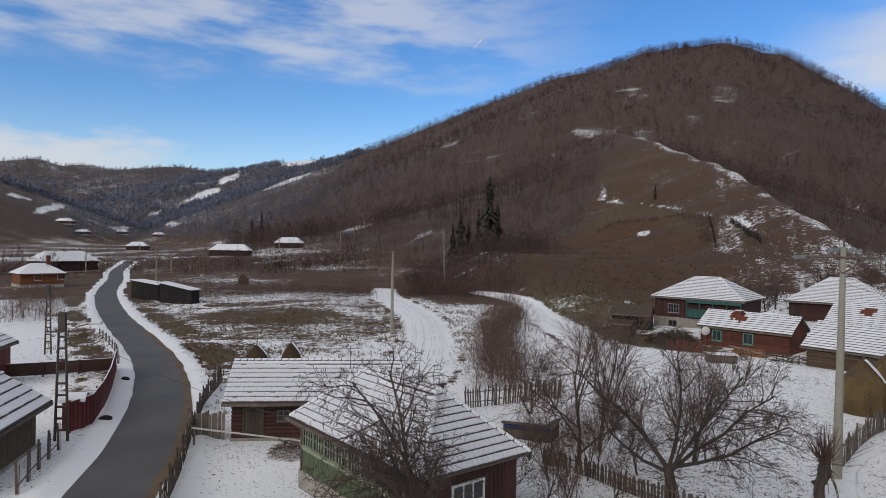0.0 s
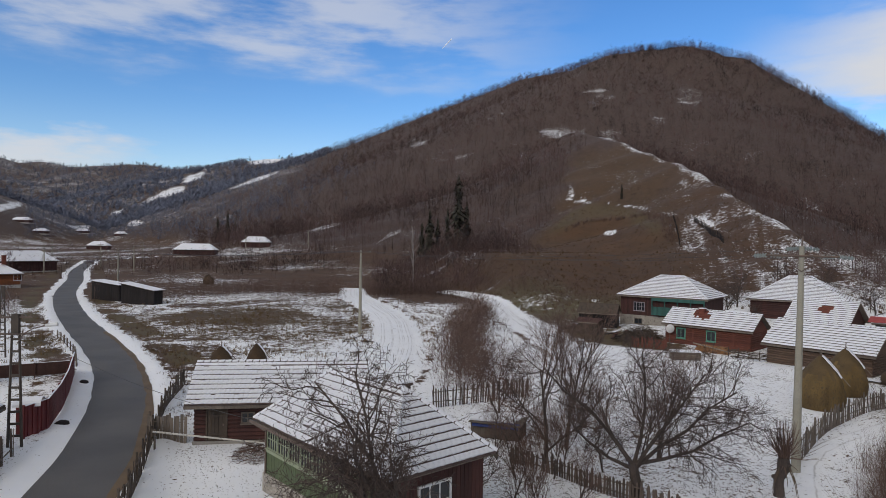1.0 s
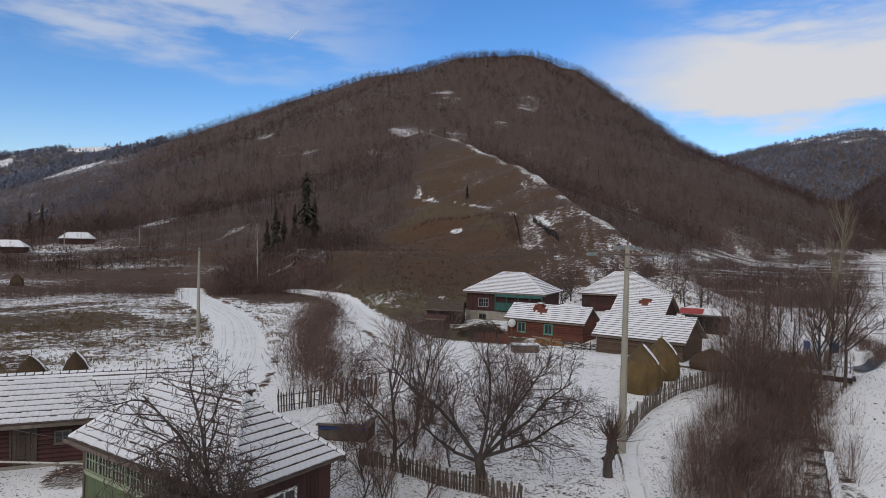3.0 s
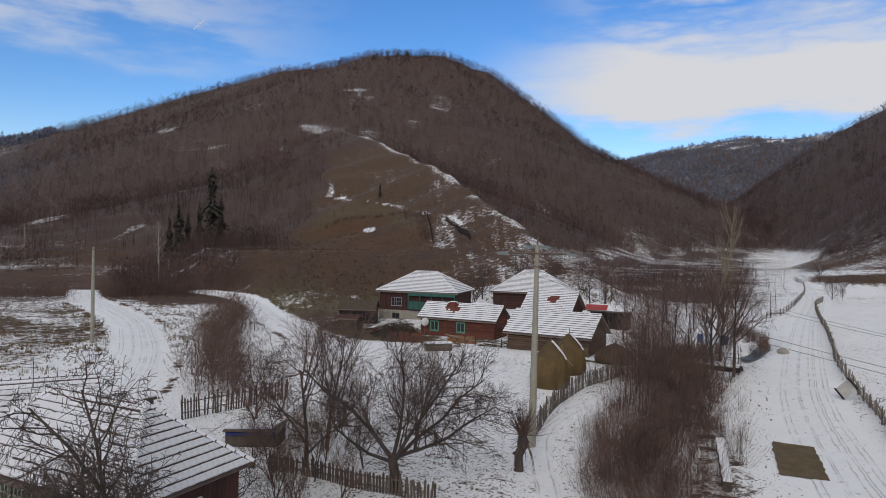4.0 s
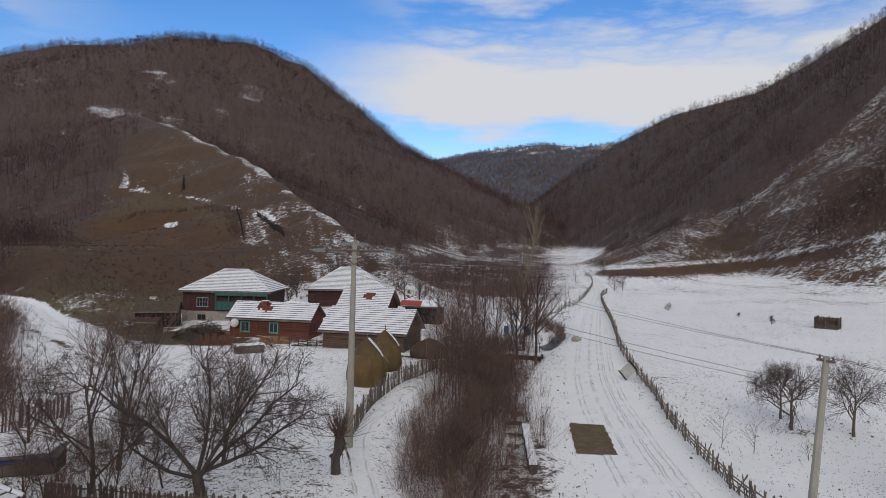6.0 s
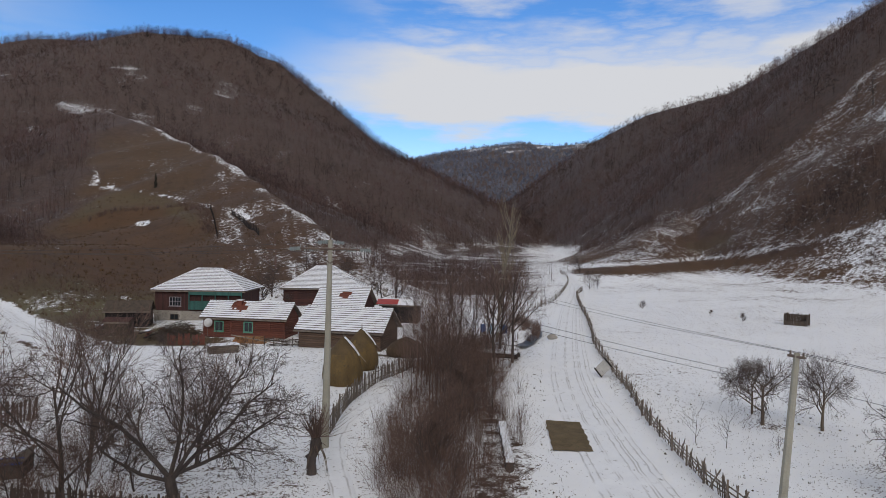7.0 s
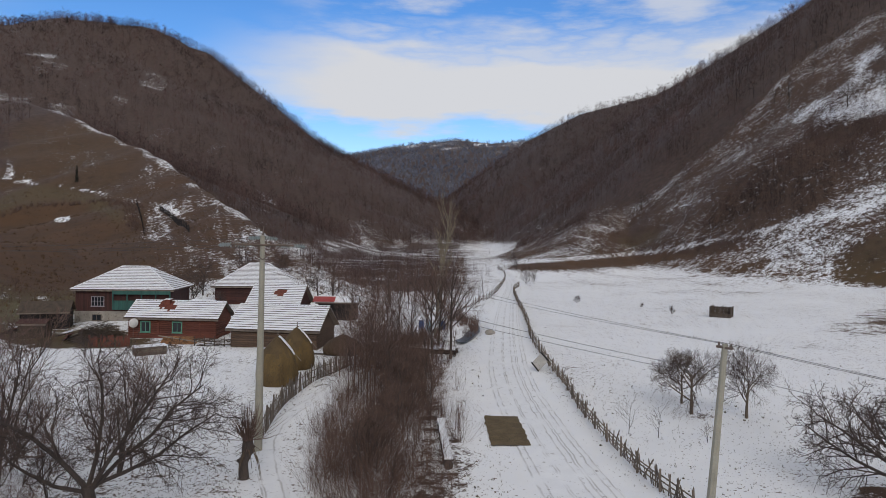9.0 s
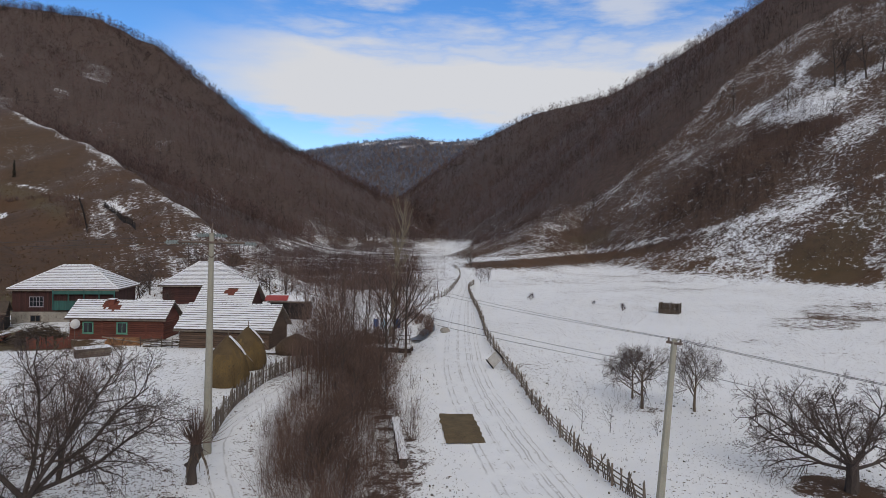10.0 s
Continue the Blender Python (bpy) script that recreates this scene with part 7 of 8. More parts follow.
    for i in range(7):
        part("post", Build().beam((i * .95, 0, -.2), (i * .95, .03, 1.0 + rng.uniform(-.1, .1)), .045, .035, 6), BARK, wicker)
    for i in range(34):
        x, z = rng.uniform(-.3, 3.6), rng.uniform(.08, .85)
        part("branch", Build().beam((x, rng.uniform(-.09, .09), z), (x + rng.uniform(1.4, 2.6), rng.uniform(-.09, .09), z + rng.uniform(-.12, .12)), .035, .018, 5), OLD_DOOR, wicker)
    t = thing("pole", pose(25.2, 60.2, 0, 0, 0, math.degrees(math.atan2(-5.4, 4.2))), "long pale pole laid against the log house", "pole")
    part("stem", Build().beam((0, 0, .95), (4.6, .25, .35), .06, .045, 7), PALE_BOARD, t)
    t = thing("trough", pose(32.0, 49.6, 0, 0, 0, -40), "pale old wooden trough in the yard", "trough")
    part("side", Build().box((-.7, -.3, 0), (.7, -.24, .45)), PALE_BOARD, t)
    part("side", Build().box((-.7, .24, 0), (.7, .3, .45)), PALE_BOARD, t)
    for x in (-.7, .64):
        part("end", Build().box((x, -.238, 0), (x + .06, .238, .45)), PALE_BOARD, t)
    part("base", Build().box((-.638, -.238, .04), (.638, .238, .08)), PALE_BOARD, t)
    t = thing("board_stack", pose(33.4, 47.4, 0, 0, 0, -62), "few snow-covered boards lying in the yard", "boards")
    for i in range(4):
        part("board", Build().box((-1.3, -.5 + i * .24, .02), (1.3, -.29 + i * .24, .10), pose(rng.uniform(-.2, .2), 0, .02 * i, 0, rng.uniform(-2, 2), rng.uniform(-4, 4))), GREY_WOOD, t)
    part("snow_cover", Build().box((-1.0, -.42, .20), (1.05, .36, .25)), SNOW, t)
    haystack(35.2, 45.6, 1.7, 1.75, 6, "low sagging heap of old hay with snow on top", -.4, .6)
    # broken planks, posts and brushwood in the yard beside the hipped house
    rng = random.Random(21)
    for x, y, k in ((18.4, 73.0, 9), (20.4, 69.6, 8), (22.6, 71.2, 7), (17.6, 77.0, 7)):
        t = thing("plank_heap", pose(x, y, 0, 0, 0, rng.uniform(0, 90)), "untidy heap of dark broken planks dusted with snow", "planks", "plank heaps")
        for j in range(k):
            a, ln, z = rng.uniform(-.5, .5), rng.uniform(1.6, 3.0), .06 + .09 * j
            m = pose(rng.uniform(-.5, .5), rng.uniform(-.4, .4), z, 0, rng.uniform(-4, 4), math.degrees(a))
            part("plank", Build().box((-ln / 2, -.1, -.06), (ln / 2, .1, .03), m), LOG_WOOD if j % 3 == 0 else BLACK_WOOD, t)
        part("snow_cover", Build().box((-.9, -.25, .09 * k), (.7, .2, .09 * k + .06)), SNOW, t)
    for x, y in ((21.6, 66.6), (23.2, 68.6)):
        t = thing("brush_heap", pose(x, y, 0), "heap of dark cut brushwood in the yard", "brushwood", "brush heaps")
        b = Build()
        for _ in range(420):
            a, q = rng.uniform(0, 6.28), rng.random() ** .6
            p = Vector((math.cos(a) * 2.0 * q, math.sin(a) * 1.2 * q, (1 - q * q) * 1.7 * rng.uniform(.3, 1)))
            c = rng.uniform(0, 6.28)
            e = Vector((math.cos(c), math.sin(c), rng.uniform(-.2, .5))) * rng.uniform(.5, 1.2)
            b.beam(p - e * .5, p + e * .5, .022, .010, 3)
        part("twig", b, OLD_DOOR, t)["kind"] = "stuff"
    # leaning board by the lane fence
    t = thing("board", look((42.3, 29.6, .72), (33, 32, 7.5), 24), "pale board leaning on the lane fence", "board")
    part("panel", Build().box((-.62, -.5, -.02), (.62, .5, .02)), PLASTER, t)
    part("batten", Build().box((-.66, -.60, -.10), (.66, -.505, .025)), BLACK_WOOD, t)
    part("batten", Build().box((-.66, .505, -.10), (.66, .60, .025)), BLACK_WOOD, t)
    # footbridge and boulder by the stream
    t = thing("footbridge", pose(41.9, 41.8, .35, 0, 0, -58), "snow-covered plank footbridge over the stream", "bridge")
    part("deck", Build().box((-2.7, -.8, -.16), (2.7, .8, 0)), BLACK_WOOD, t)
    part("snow_cover", Build().box((-2.68, -.76, .002), (2.68, .76, .12)), SNOW, t)
    for y in (-.6, .6):
        part("bearer", Build().beam((-2.8, y, -.3), (2.8, y, -.3), .13, .13, 8), BLACK_WOOD, t)
    for x in (-2.4, -.8, .8, 2.4):
        part("post", Build().beam((x, .72, -.2), (x, .74, 1.0), .04, .035, 6), GREY_WOOD, t)
    for z in (.55, .92):
        part("handrail", Build().beam((-2.5, .73, z), (2.5, .73, z + .04), .03, .03, 6), GREY_WOOD, t)
    t = thing("wash_line", pose(47.0, 46.4, ground(47, 46.4), 0, 0, -46), "wash line with blue and white laundry", "laundry")
    for x in (-1.7, 1.7):
        part("post", Build().beam((x, 0, -.2), (x, 0, 1.9), .04, .035, 6), GREY_WOOD, t)
    part("cord", Build().beam((-1.7, 0, 1.8), (1.7, 0, 1.78), .012, .012, 4), WIRE, t)
    rng = random.Random(8)
    for k, (x, w, h, c) in enumerate(((-1.2, .5, .8, (.10, .16, .34)), (-.5, .6, 1.0, (.42, .55, .62)), (.25, .45, .7, (.62, .64, .66)), (.9, .6, .9, (.06, .08, .16)))):
        b, n = Build(), 7
        top = [(x + w * i / n, .05 * math.sin(i * 1.9 + k), 1.79) for i in range(n + 1)]
        low = [(x + w * i / n, .10 * math.sin(i * 1.9 + k + .6), 1.79 - h + rng.uniform(-.03, .03)) for i in range(n + 1)]
        off = Vector((0, .012, 0))
        rows, m = [Vector(p) for p in low + top], n + 1
        faces = []
        for i in range(n):
            faces += [(i, i + 1, m + i + 1, m + i), (3 * m + i, 3 * m + i + 1, 2 * m + i + 1, 2 * m + i), (i, 2 * m + i, 2 * m + i + 1, i + 1), (m + i, m + i + 1, 3 * m + i + 1, 3 * m + i)]
        b.add(rows + [p + off for p in rows], faces)
        part("cloth", b, material("washed_cloth", tuple(v * .8 for v in c), c, 6, .9, .2), t)
    for x, y, s, lab in ((54.2, 44.4, .55, "snow-capped boulder at the lane edge"), (-19.9, 33.9, .35, "dark drain stone in the snowy verge"), (-24.2, 44.1, .32, "dark drain stone in the snowy verge")):
        b = bmesh.new()
        bmesh.ops.create_icosphere(b, subdivisions=2, radius=s)
        for v in b.verts:
            v.co *= 1 + .25 * noise.noise(v.co * 3 + Vector((x, y, 0)))
            v.co.z *= .6
        me = bpy.data.meshes.new("boulder")
        b.to_mesh(me)
        b.free()
        me.materials.append(STONE if s > .5 else BLACK_WOOD)
        tagged(new("boulder", me), lab, "stone").matrix_world = pose(x, y, ground(x, y) + s * .3)
    # small barrel-roofed gate by the red fence
    t = thing("gate_roof", pose(-20.8, 32.5, 0, 0, 0, 20), "small barrel roof with snow over a red gate", "gate")
    part("box", Build().box((-.5, -.35, 0), (.5, .35, 1.5)), RED_PAINT, t)
    v, f = [], []
    for i in range(9):
        a = math.pi * i / 8
        for x in (-.62, .62):
            v.append((x, -.55 * math.cos(a), 1.5 + .32 * math.sin(a)))
            v.append((x, -.60 * math.cos(a), 1.5 + .38 * math.sin(a)))
    for i in range(8):
        k = i * 4
        f += [(k + 1, k + 3, k + 7, k + 5), (k, k + 4, k + 6, k + 2), (k, k + 1, k + 5, k + 4), (k + 2, k + 6, k + 7, k + 3)]
    part("roof", mesh_from("roof", v, f, SNOW), None, t)


small_things()


# ---------------------------------------------------------------- fences
def fence(label, line, height, gap, mat, width=.075, lean=.08, post_gap=2.2, name="picket_fence", rails=2, flat=False, group="", jitter=.12, drop=.05, pointed=True):
    """Pickets, rails and posts along a line; every piece its own part."""
    rng = random.Random(len(label) + int(line[0][0] * 10))
    pts = smooth_line(line, .25) if not flat else line
    x0, y0 = pts[0]
    t = thing(name, pose(x0, y0, 0), label, "fence", group)
    b = Build()
    b.box((-width / 2, -.012, 0), (width / 2, .012, 1 - (.08 if pointed else 0)))
    if pointed:
        b.add([(-width / 2, -.012, .92), (width / 2, -.012, .92), (width / 2, .012, .92), (-width / 2, .012, .92), (0, 0, 1)], [(0, 1, 4), (1, 2, 4), (2, 3, 4), (3, 0, 4)])
    picket = b.mesh("picket", mat)
    post = Build().beam((0, 0, -.3), (0, 0, 1.05), .055, .045, 6).mesh("post", mat)
    acc, last, next_p, next_post, count = 0.0, None, 0.0, 0.0, 0
    posts = []
    for (ax, ay), (bx, by) in zip(pts, pts[1:]):
        seg = math.hypot(bx - ax, by - ay)
        ang = math.atan2(by - ay, bx - ax)
        while next_p <= acc + seg:
            k = (next_p - acc) / seg
            x, y = ax + (bx - ax) * k, ay + (by - ay) * k
            if rng.random() > drop and count < 295:
                ob = new("picket", picket)
                ob.parent = t
                h = height * (1 + rng.uniform(-jitter, jitter))
                ob.matrix_local = Matrix.Translation((x - x0, y - y0, ground(x, y) + .02)) @ Matrix.Rotation(ang, 4, "Z") @ Matrix.Rotation(rng.gauss(0, lean), 4, "Y") @ Matrix.Rotation(rng.gauss(0, lean * .6), 4, "X") @ Matrix.Diagonal((1, 1, h, 1))
                count += 1
            next_p += gap
        while next_post <= acc + seg:
            k = (next_post - acc) / seg
            posts.append((ax + (bx - ax) * k, ay + (by - ay) * k, ang))
            next_post += post_gap
        acc += seg
    for x, y, ang in posts:
        ob = new("post", post)
        ob.parent = t
        ob.matrix_local = Matrix.Translation((x - x0 - math.sin(ang) * .08, y - y0 + math.cos(ang) * .08, ground(x, y))) @ Matrix.Rotation(rng.gauss(0, .03), 4, "X") @ Matrix.Diagonal((1, 1, height * 1.05, 1))
    for (ax, ay, a0), (bx, by, a1) in zip(posts, posts[1:]):
        for k in range(rails):
            z = height * (.3 + .45 * k / max(1, rails - 1))
            r = Build()
            o0, o1 = Vector((-math.sin(a0) * .04, math.cos(a0) * .04, 0)), Vector((-math.sin(a1) * .04, math.cos(a1) * .04, 0))
            r.beam(Vector((ax - x0, ay - y0, ground(ax, ay) + z + rng.uniform(-.05, .05))) + o0, Vector((bx - x0, by - y0, ground(bx, by) + z + rng.uniform(-.05, .05))) + o1, .03, .03, 5)
            part("rail", r, mat, t)
    return t


DULL_WOOD = material("dull_fence_wood", (0.062, 0.047, 0.038), (0.135, 0.105, 0.084), 2, 0.9, 0.4, None, 30, (1, 1, 0.2), rnd=0.3)
PALE_WOOD = material("pale_fence_wood", (0.115, 0.092, 0.072), (0.23, 0.185, 0.145), 2, 0.9, 0.4, None, 30, (1, 1, 0.2), rnd=0.3)
fence("weathered picket fence curving beside a snowy path", [(17.0, 28.6), (18.3, 30), (20.6, 32.6), (23.8, 35.7), (27.6, 38.4), (30.8, 40.2), (33, 41.5)], 1.15, .15, GREY_WOOD, lean=.07)
fence("old picket fence along the snowy lane", [(24.2, 10.0), (25.9, 12.5), (28.4, 15.2), (31.6, 18.5), (34.2, 21.0), (38.7, 24.9), (43.3, 29.1), (48.2, 33.6)], .85, .17, PALE_WOOD, lean=.30, rails=3, drop=.30, jitter=.28)
fence("leaning rough fence along the far lane", [(48.4, 33.8), (54.7, 39.3), (64.0, 46.5), (76.9, 56.9), (91.8, 69.2), (108, 82), (122, 91)], 1.1, .32, GREY_WOOD, .11, .16, 3.0, rails=2)
fence("weathered picket fence in the garden", [(0.12, 38.4), (2.92, 39.9), (6.42, 41.5)], 1.25, .17, DULL_WOOD, .09, .05)
fence("low red-brown board screen in the farmyard", [(20.2, 62.9), (23.0, 61.2)], 1.0, .19, LOG_WOOD, .17, .04, 1.5, "board_fence", flat=True, pointed=False)
fence("rough picket fence below the orchard", [(3.6, 28.6), (5.3, 27.0), (6.6, 25.2), (8.0, 23.8), (9.2, 22.6)], .78, .14, DULL_WOOD, .09, .06)
fence("dark sagging plank fence beside the asphalt road", [(-11.08, 22), (-12.38, 26.5), (-13.68, 30.5), (-14.38, 33.1), (-15.78, 37.5), (-17.28, 44.3)], 1.15, .17, material("rotten_planks", (.055, .043, .033), (.115, .088, .066), 2, .95, .4, None, 25, (1, 1, .15), rnd=.3), .13, .08, 2.0)
fence("short upright plank fence between road and barn", [(-14.28, 31.5), (-13.08, 31.2), (-12.18, 31)], 1.3, .19, GREY_WOOD, .16, .03, 1.2, pointed=False)
fence("rail fence along the far side of the lane", [(80, 68.5), (93.2, 75.9), (120.7, 95.2), (146, 114), (175, 140)], 1.1, 1.6, GREY_WOOD, .09, .05, 3.0, "rail_fence", 3)
fence("thin rusty wire fence posts by the verge", [(-17.48, 23.5), (-18.68, 27), (-19.48, 29.7)], 1.2, 1.4, STEEL, .05, .02, 1.4, "post_fence", 1, pointed=False)
fence("low rail fence above the road bend", [(-27.58, 49.5), (-31.58, 56.1), (-38.08, 65)], .9, 1.1, GREY_WOOD, .06, .05, 2.2, "rail_fence", 2)


fence("dark old board fence down the edge of a hillside field", [hit(20.9, 2.6), hit(21.2, 1.6), hit(21.5, .2)], 1.2, .45, BLACK_WOOD, .30, .10, 2.4, flat=True, pointed=False)
fence("dark slanting board fence on the rough hillside", [hit(22.6, 2.2), hit(23.6, 1.4), hit(24.9, .4)], 1.5, .45, BLACK_WOOD, .30, .10, 2.4, flat=True, pointed=False)


def metal_fence(label, line, height, mat):
    x0, y0 = line[0]
    t = thing("metal_fence", pose(x0, y0, 0), label, "fence")
    for (ax, ay), (bx, by) in zip(line, line[1:]):
        L = math.hypot(bx - ax, by - ay)
        n = max(1, round(L / 2.4))
        ang = math.atan2(by - ay, bx - ax)
        for i in range(n):
            m = Matrix.Translation((ax - x0 + (bx - ax) * i / n, ay - y0 + (by - ay) * i / n, 0)) @ Matrix.Rotation(ang, 4, "Z")
            b = Build()
            w = L / n
            k = int(w / .16)
            for j in range(k):
                b.box((j * w / k, -.015 - .03 * (j % 2), .1), ((j + 1) * w / k + .001, .015 - .03 * (j % 2), height), m)
            part("panel", b, mat, t)["kind"] = "stuff"
            part("post", Build().box((-.05, .02, -.2), (.05, .12, height + .06), m), mat, t)
            part("snow_line", Build().box((0, -.05, height + .003), (w, .018, height + .035), m), SNOW, t)


metal_fence("dark red sheet metal fence along the road", [(-20.38, 31.5), (-20.18, 33.1), (-21.58, 36.7), (-23.28, 40.5), (-26.58, 47.2)], 1.65, RED_PAINT)
metal_fence("low dark brown sheet fence across a yard", [(-26.88, 47.3), (-30.78, 45), (-36.08, 42.4)], 1.0, material("brown_sheet", (.050, .024, .018), (.09, .045, .034), 2, .85, .1))


# ---------------------------------------------------------------- poles and wires
def insulator_string(parent, p, d, n=5, r=.11):
    s = new("insulator")
    s.parent = parent
    p, d = Vector(p), Vector(d).normalized()
    b = Build()
    for i in range(n):
        q = p + d * (.12 + i * .13)
        b.beam(q, q + d * .05, r, r * .55, 10).beam(q + d * .05, q + d * .12, .03, .03, 6)
    part("glass_shed", b, GLASS_GREEN, s, "green glass insulator")["kind"] = "stuff"
    part("hook", Build().beam(p, p + d * .13, .015, .015, 5), STEEL, s)
    return p + d * (.12 + n * .13)


ENDS = {}


def line_pole(key, x, y, h, arm_z, arm, turn, label, strings=(), lean=0.0):
    g = ground(x, y)
    t = thing("power_pole", pose(x, y, g, 0, lean, 0), label, "pole", "power poles")
    b = Build()
    b.tube([(0, 0, -.3 + (h + .3) * i / 6) for i in range(7)], [.21 - .10 * i / 6 for i in range(7)], 10)
    part("shaft", b, CONCRETE, t)
    u = Vector((math.cos(radians(turn)), math.sin(radians(turn)), 0))
    w = Vector((-u.y, u.x, 0))
    a = Build()
    a.beam(u * -arm / 2 + Vector((0, 0, arm_z)) - w * .14, u * arm / 2 + Vector((0, 0, arm_z)) - w * .14, .05, .05, 4)
    a.beam(u * -arm / 2 + Vector((0, 0, arm_z)) + w * .14, u * arm / 2 + Vector((0, 0, arm_z)) + w * .14, .05, .05, 4)
    a.beam(u * -arm * .3 + Vector((0, 0, arm_z)) - w * .16, Vector((0, 0, arm_z - .7)) - w * .16, .025, .025, 4)
    a.beam(u * arm * .3 + Vector((0, 0, arm_z)) - w * .16, Vector((0, 0, arm_z - .7)) - w * .16, .025, .025, 4)
    part("crossarm", a, STEEL, t)
    part("top_pin", Build().beam((0, 0, h), (.04, 0, h + .45), .04, .03, 6), STEEL, t)
    out = []
    m = t.matrix_world
    for s in strings:
        row = []
        for k in (-.46, 0, .46):
            base = u * arm * k + Vector((0, 0, arm_z + (.0 if k else .35)))
            d = Vector((math.sin(radians(s)), math.cos(radians(s)), -.06))
            row.append(m @ insulator_string(t, base, d))
        out.append(row)
    if not strings:
        out.append([m @ (u * arm * k + Vector((0, 0, arm_z + .18))) for k in (-.46, 0, .46)])
        for k in (-.46, 0, .46):
            part("insulator", Build().beam(u * arm * k + Vector((0, 0, arm_z + .05)), u * arm * k + Vector((0, 0, arm_z + .2)), .05, .035, 8), GLASS_GREEN, t)
    ENDS[key] = out
    return t


def wire(p, q, sag, r=.009):
    p, q = Vector(p), Vector(q)
    t = thing("wire", Matrix.Translation(p), "thin dark overhead wire between poles", "wire", "overhead wires")
    b, n = Build(), 14
    pts = [(q - p) * (i / n) + Vector((0, 0, -4 * sag * (i / n) * (1 - i / n))) for i in range(n + 1)]
    b.tube(pts, [r] * (n + 1), 4)
    part("strand", b, WIRE, t)


def truss_pole(x, y, h, label, arms, turn, width=.5):
    t = thing("truss_pole", pose(x, y, ground(x, y), 0, 0, turn), label, "pole", "truss poles")
    for s in (-1, 1):
        part("leg", Build().beam((s * width / 2, 0, -.3), (s * width * .22, 0, h), .075, .055, 4), DARK_CONCRETE, t)
    n = int(h / .62)
    for i in range(n):
        z = .5 + i * (h - .6) / n
        k = width / 2 + (width * .22 - width / 2) * z / h
        part("rung", Build().box((-k, -.045, z), (k, .045, z + .10)), DARK_CONCRETE, t)
    part("head", Build().box((-.16, -.12, h - .9), (.16, .12, h)), DARK_CONCRETE, t)
    for z, w in arms:
        part("crossarm", Build().box((-w / 2, -.05, z), (w / 2, .05, z + .09)), STEEL, t)
        for k in (-.46, -.2, .2, .46):
            part("insulator", Build().beam((w * k, 0, z + .09), (w * k, 0, z + .2), .035, .03, 7), STEEL, t)
    return t


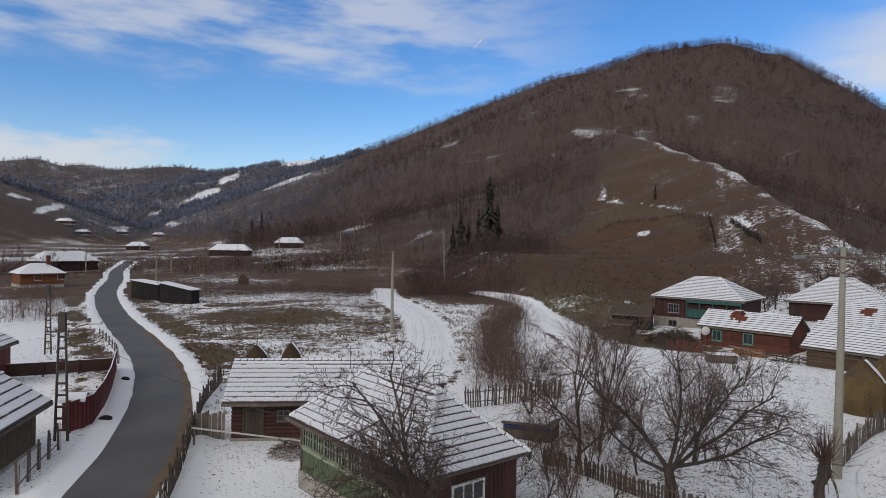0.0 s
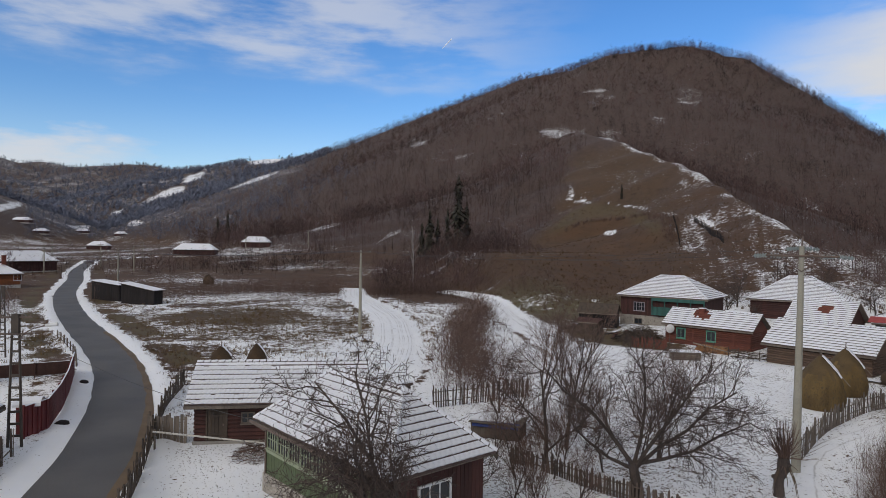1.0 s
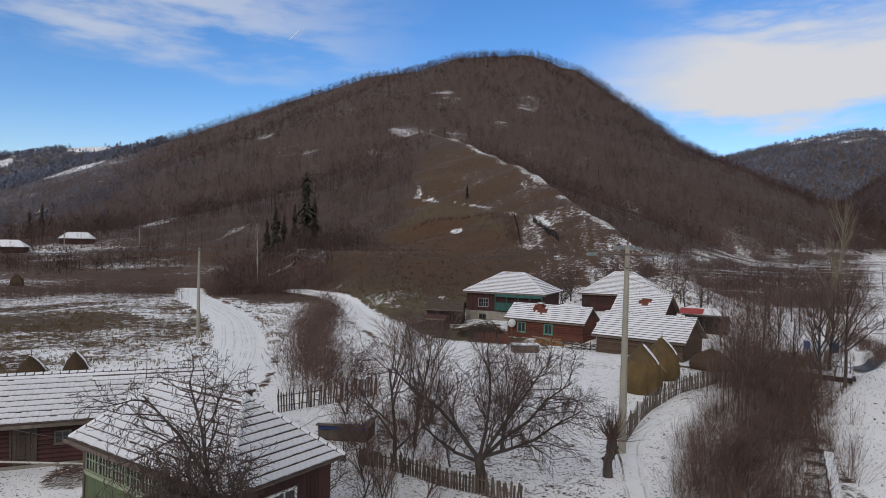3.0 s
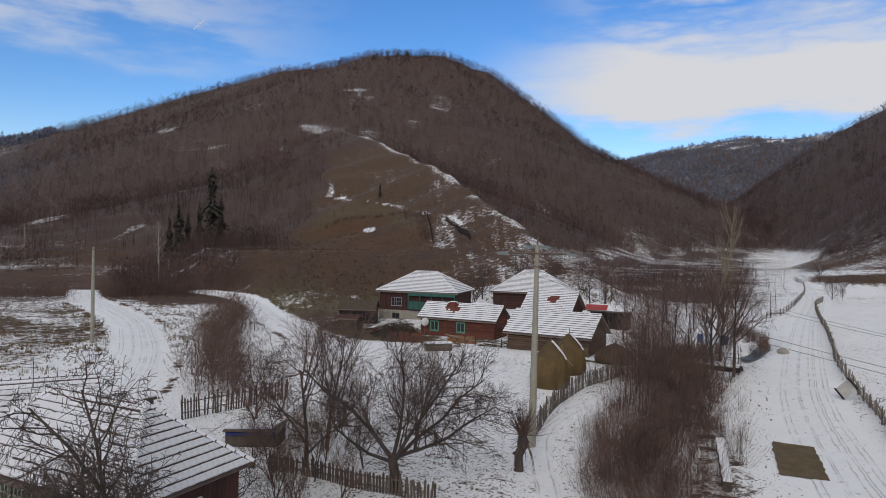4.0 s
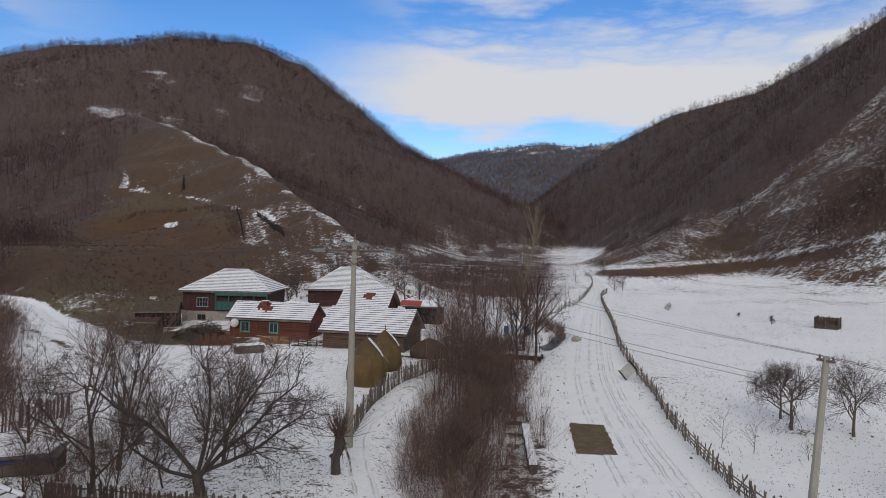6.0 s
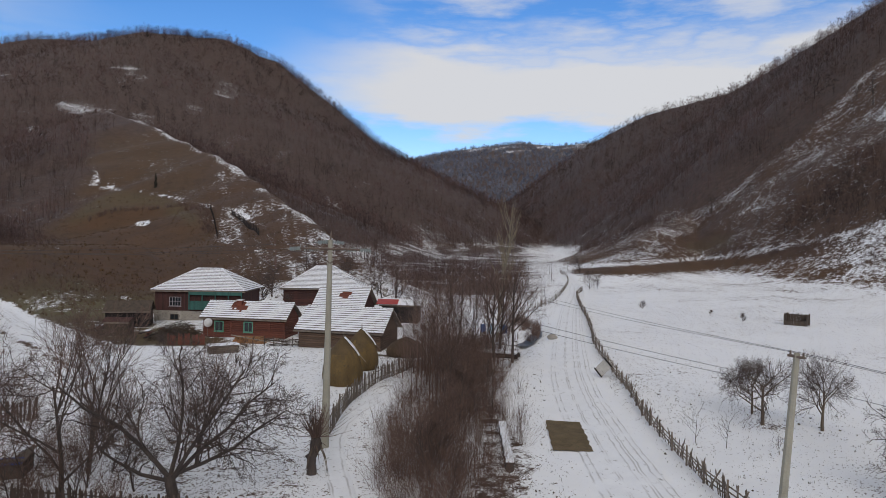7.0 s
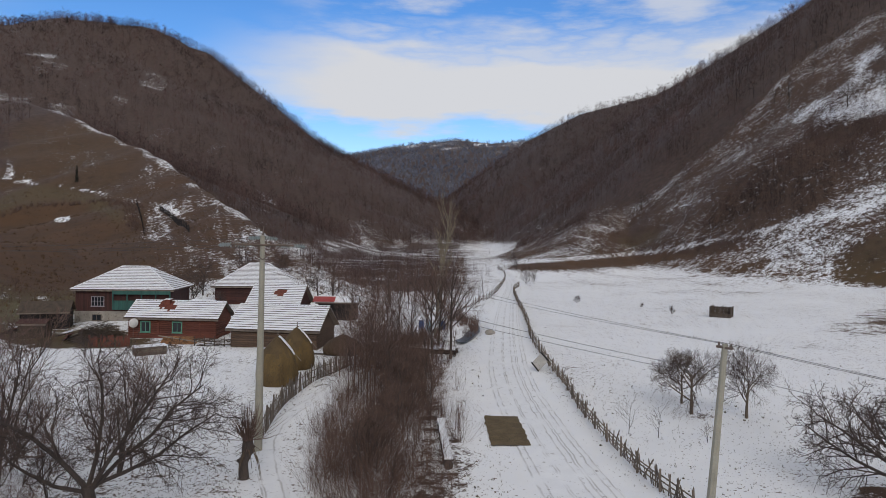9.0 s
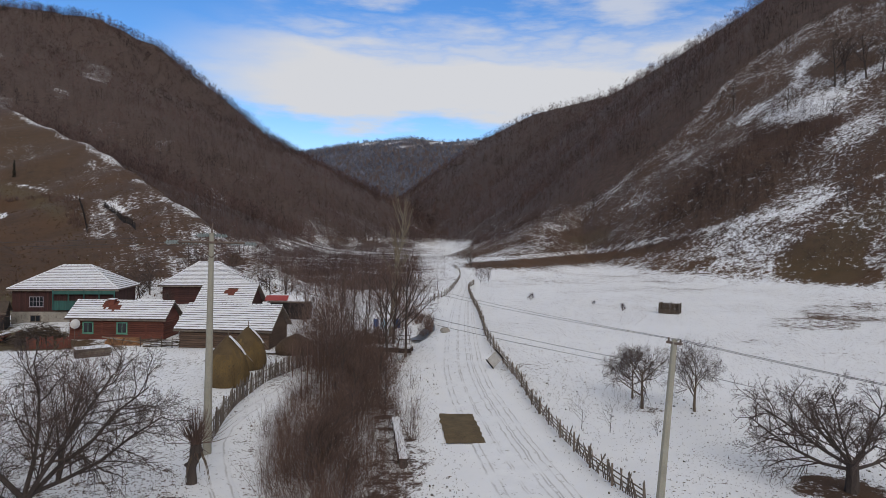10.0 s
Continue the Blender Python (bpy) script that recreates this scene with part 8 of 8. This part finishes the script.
def power_lines():
    dAB = math.degrees(math.atan2(-7.9 - 16.35, 70.2 - 27.6))
    line_pole("A", 16.35, 27.6, 10.2, 9.75, 2.9, -28, "tall concrete pole with green glass insulators", (dAB, 100), .6)
    line_pole("B", -7.9, 70.2, 9.3, 9.05, 2.2, 8, "concrete power pole at the field edge", (), 0)
    far = [settle(-75.5, 155.2), settle(-95.8, 207.6), settle(-128.8, 288.3), settle(-120, 234.3), settle(-113.7, 189.6), settle(-168, 286.8), settle(-63, 330), settle(-95, 330)]
    for i, (x, y) in enumerate(far):
        line_pole("F%d" % i, x, y, 7.6, 7.3, 1.6, 20, "slim concrete pole along the valley road")
    for k in range(3):
        wire(ENDS["A"][0][k], ENDS["B"][0][k], .5, .008)
        wire(ENDS["B"][0][k], ENDS["F0"][0][k], .9, .014)
    for i, j in ((0, 1), (1, 2), (3, 4)):
        for k in range(3):
            wire(ENDS["F%d" % i][0][k], ENDS["F%d" % j][0][k], .7, .016)
    # low line: a slim pole in the meadow
    t = thing("power_pole", pose(24.55, 9.6, 0, 3.6, .9, 0), "slim weathered concrete pole in a snowy meadow", "pole", "power poles")
    part("shaft", Build().tube([(0, 0, -.3), (0, 0, 2), (0, 0, 4.4), (0, 0, 6.45)], [.17, .15, .13, .11], 8), CONCRETE, t)
    part("bracket", Build().box((-.1, -.28, 6.28), (.1, .28, 6.36)), STEEL, t)
    for y in (-.22, .22):
        part("insulator", Build().beam((0, y, 6.36), (0, y, 6.5), .04, .03, 7), STEEL, t)
    top = Vector((24.65, 9.19, 6.45))
    wire(top + Vector((0, -.22, 0)), (47, 47.4, 6.6), .35, .009)
    wire(top + Vector((0, .22, 0)), (46.4, 48, 6.4), .35, .009)
    wire(top + Vector((0, -.22, 0)), (18, -24, 5.4), .4, .009)
    wire(top + Vector((0, .22, 0)), (19, -24, 5.2), .4, .009)
    wire((16.45, 27.5, 8.9), top + Vector((0, .0, -1.1)), .25, .008)
    wire((16.45, 27.5, 8.6), top + Vector((0, .0, -1.3)), .25, .008)
    wire(top + Vector((0, .0, -1.1)), (26, -16, 3.6), .3, .008)
    # truss poles beside the road
    t = truss_pole(-20.05, 30.2, 6.4, "old concrete ladder pole with a street lamp", ((5.4, 1.5), (6.2, 1.4)), 10, .62)
    a = Build()
    pts = [(.1, -.05, 5.0), (.35, -.05, 5.45), (.8, -.05, 5.72), (1.35, -.05, 5.84)]
    a.tube(pts, [.03] * 4, 6)
    part("lamp_arm", a, STEEL, t)
    part("lamp_head", Build().beam((1.3, -.05, 5.84), (1.85, -.05, 5.9), .06, .10, 8), WHITE_PAINT, t, "grey street lamp head")
    truss_pole(-36.6, 54.4, 6.1, "concrete ladder pole in a snowy yard", ((5.4, 1.0), (5.9, .8)), 20, .5)
    wire((-20.5, 30.2, 6.3), (-36.8, 54.4, 6.0), .4, .012)
    wire((-19.5, 30.2, 6.3), (-36.4, 54.4, 6.0), .4, .012)
    wire((-19.5, 30.2, 5.5), (-5.7, 23.9, 2.9), .5, .010)


power_lines()


# ---------------------------------------------------------------- vapour trail, very high and far
t = thing("vapour_trail", pose(0, 0, 0), "short white vapour trail in blue sky", "vapour trail")
part("streak", Build().beam([4200 * c for c in (math.sin(radians(.83)) * .955, math.cos(radians(.83)) * .955, .2949)], [4200 * c for c in (math.sin(radians(1.67)) * .951, math.cos(radians(1.67)) * .951, .3087)], 1.0, 3.2, 6), SNOW, t)
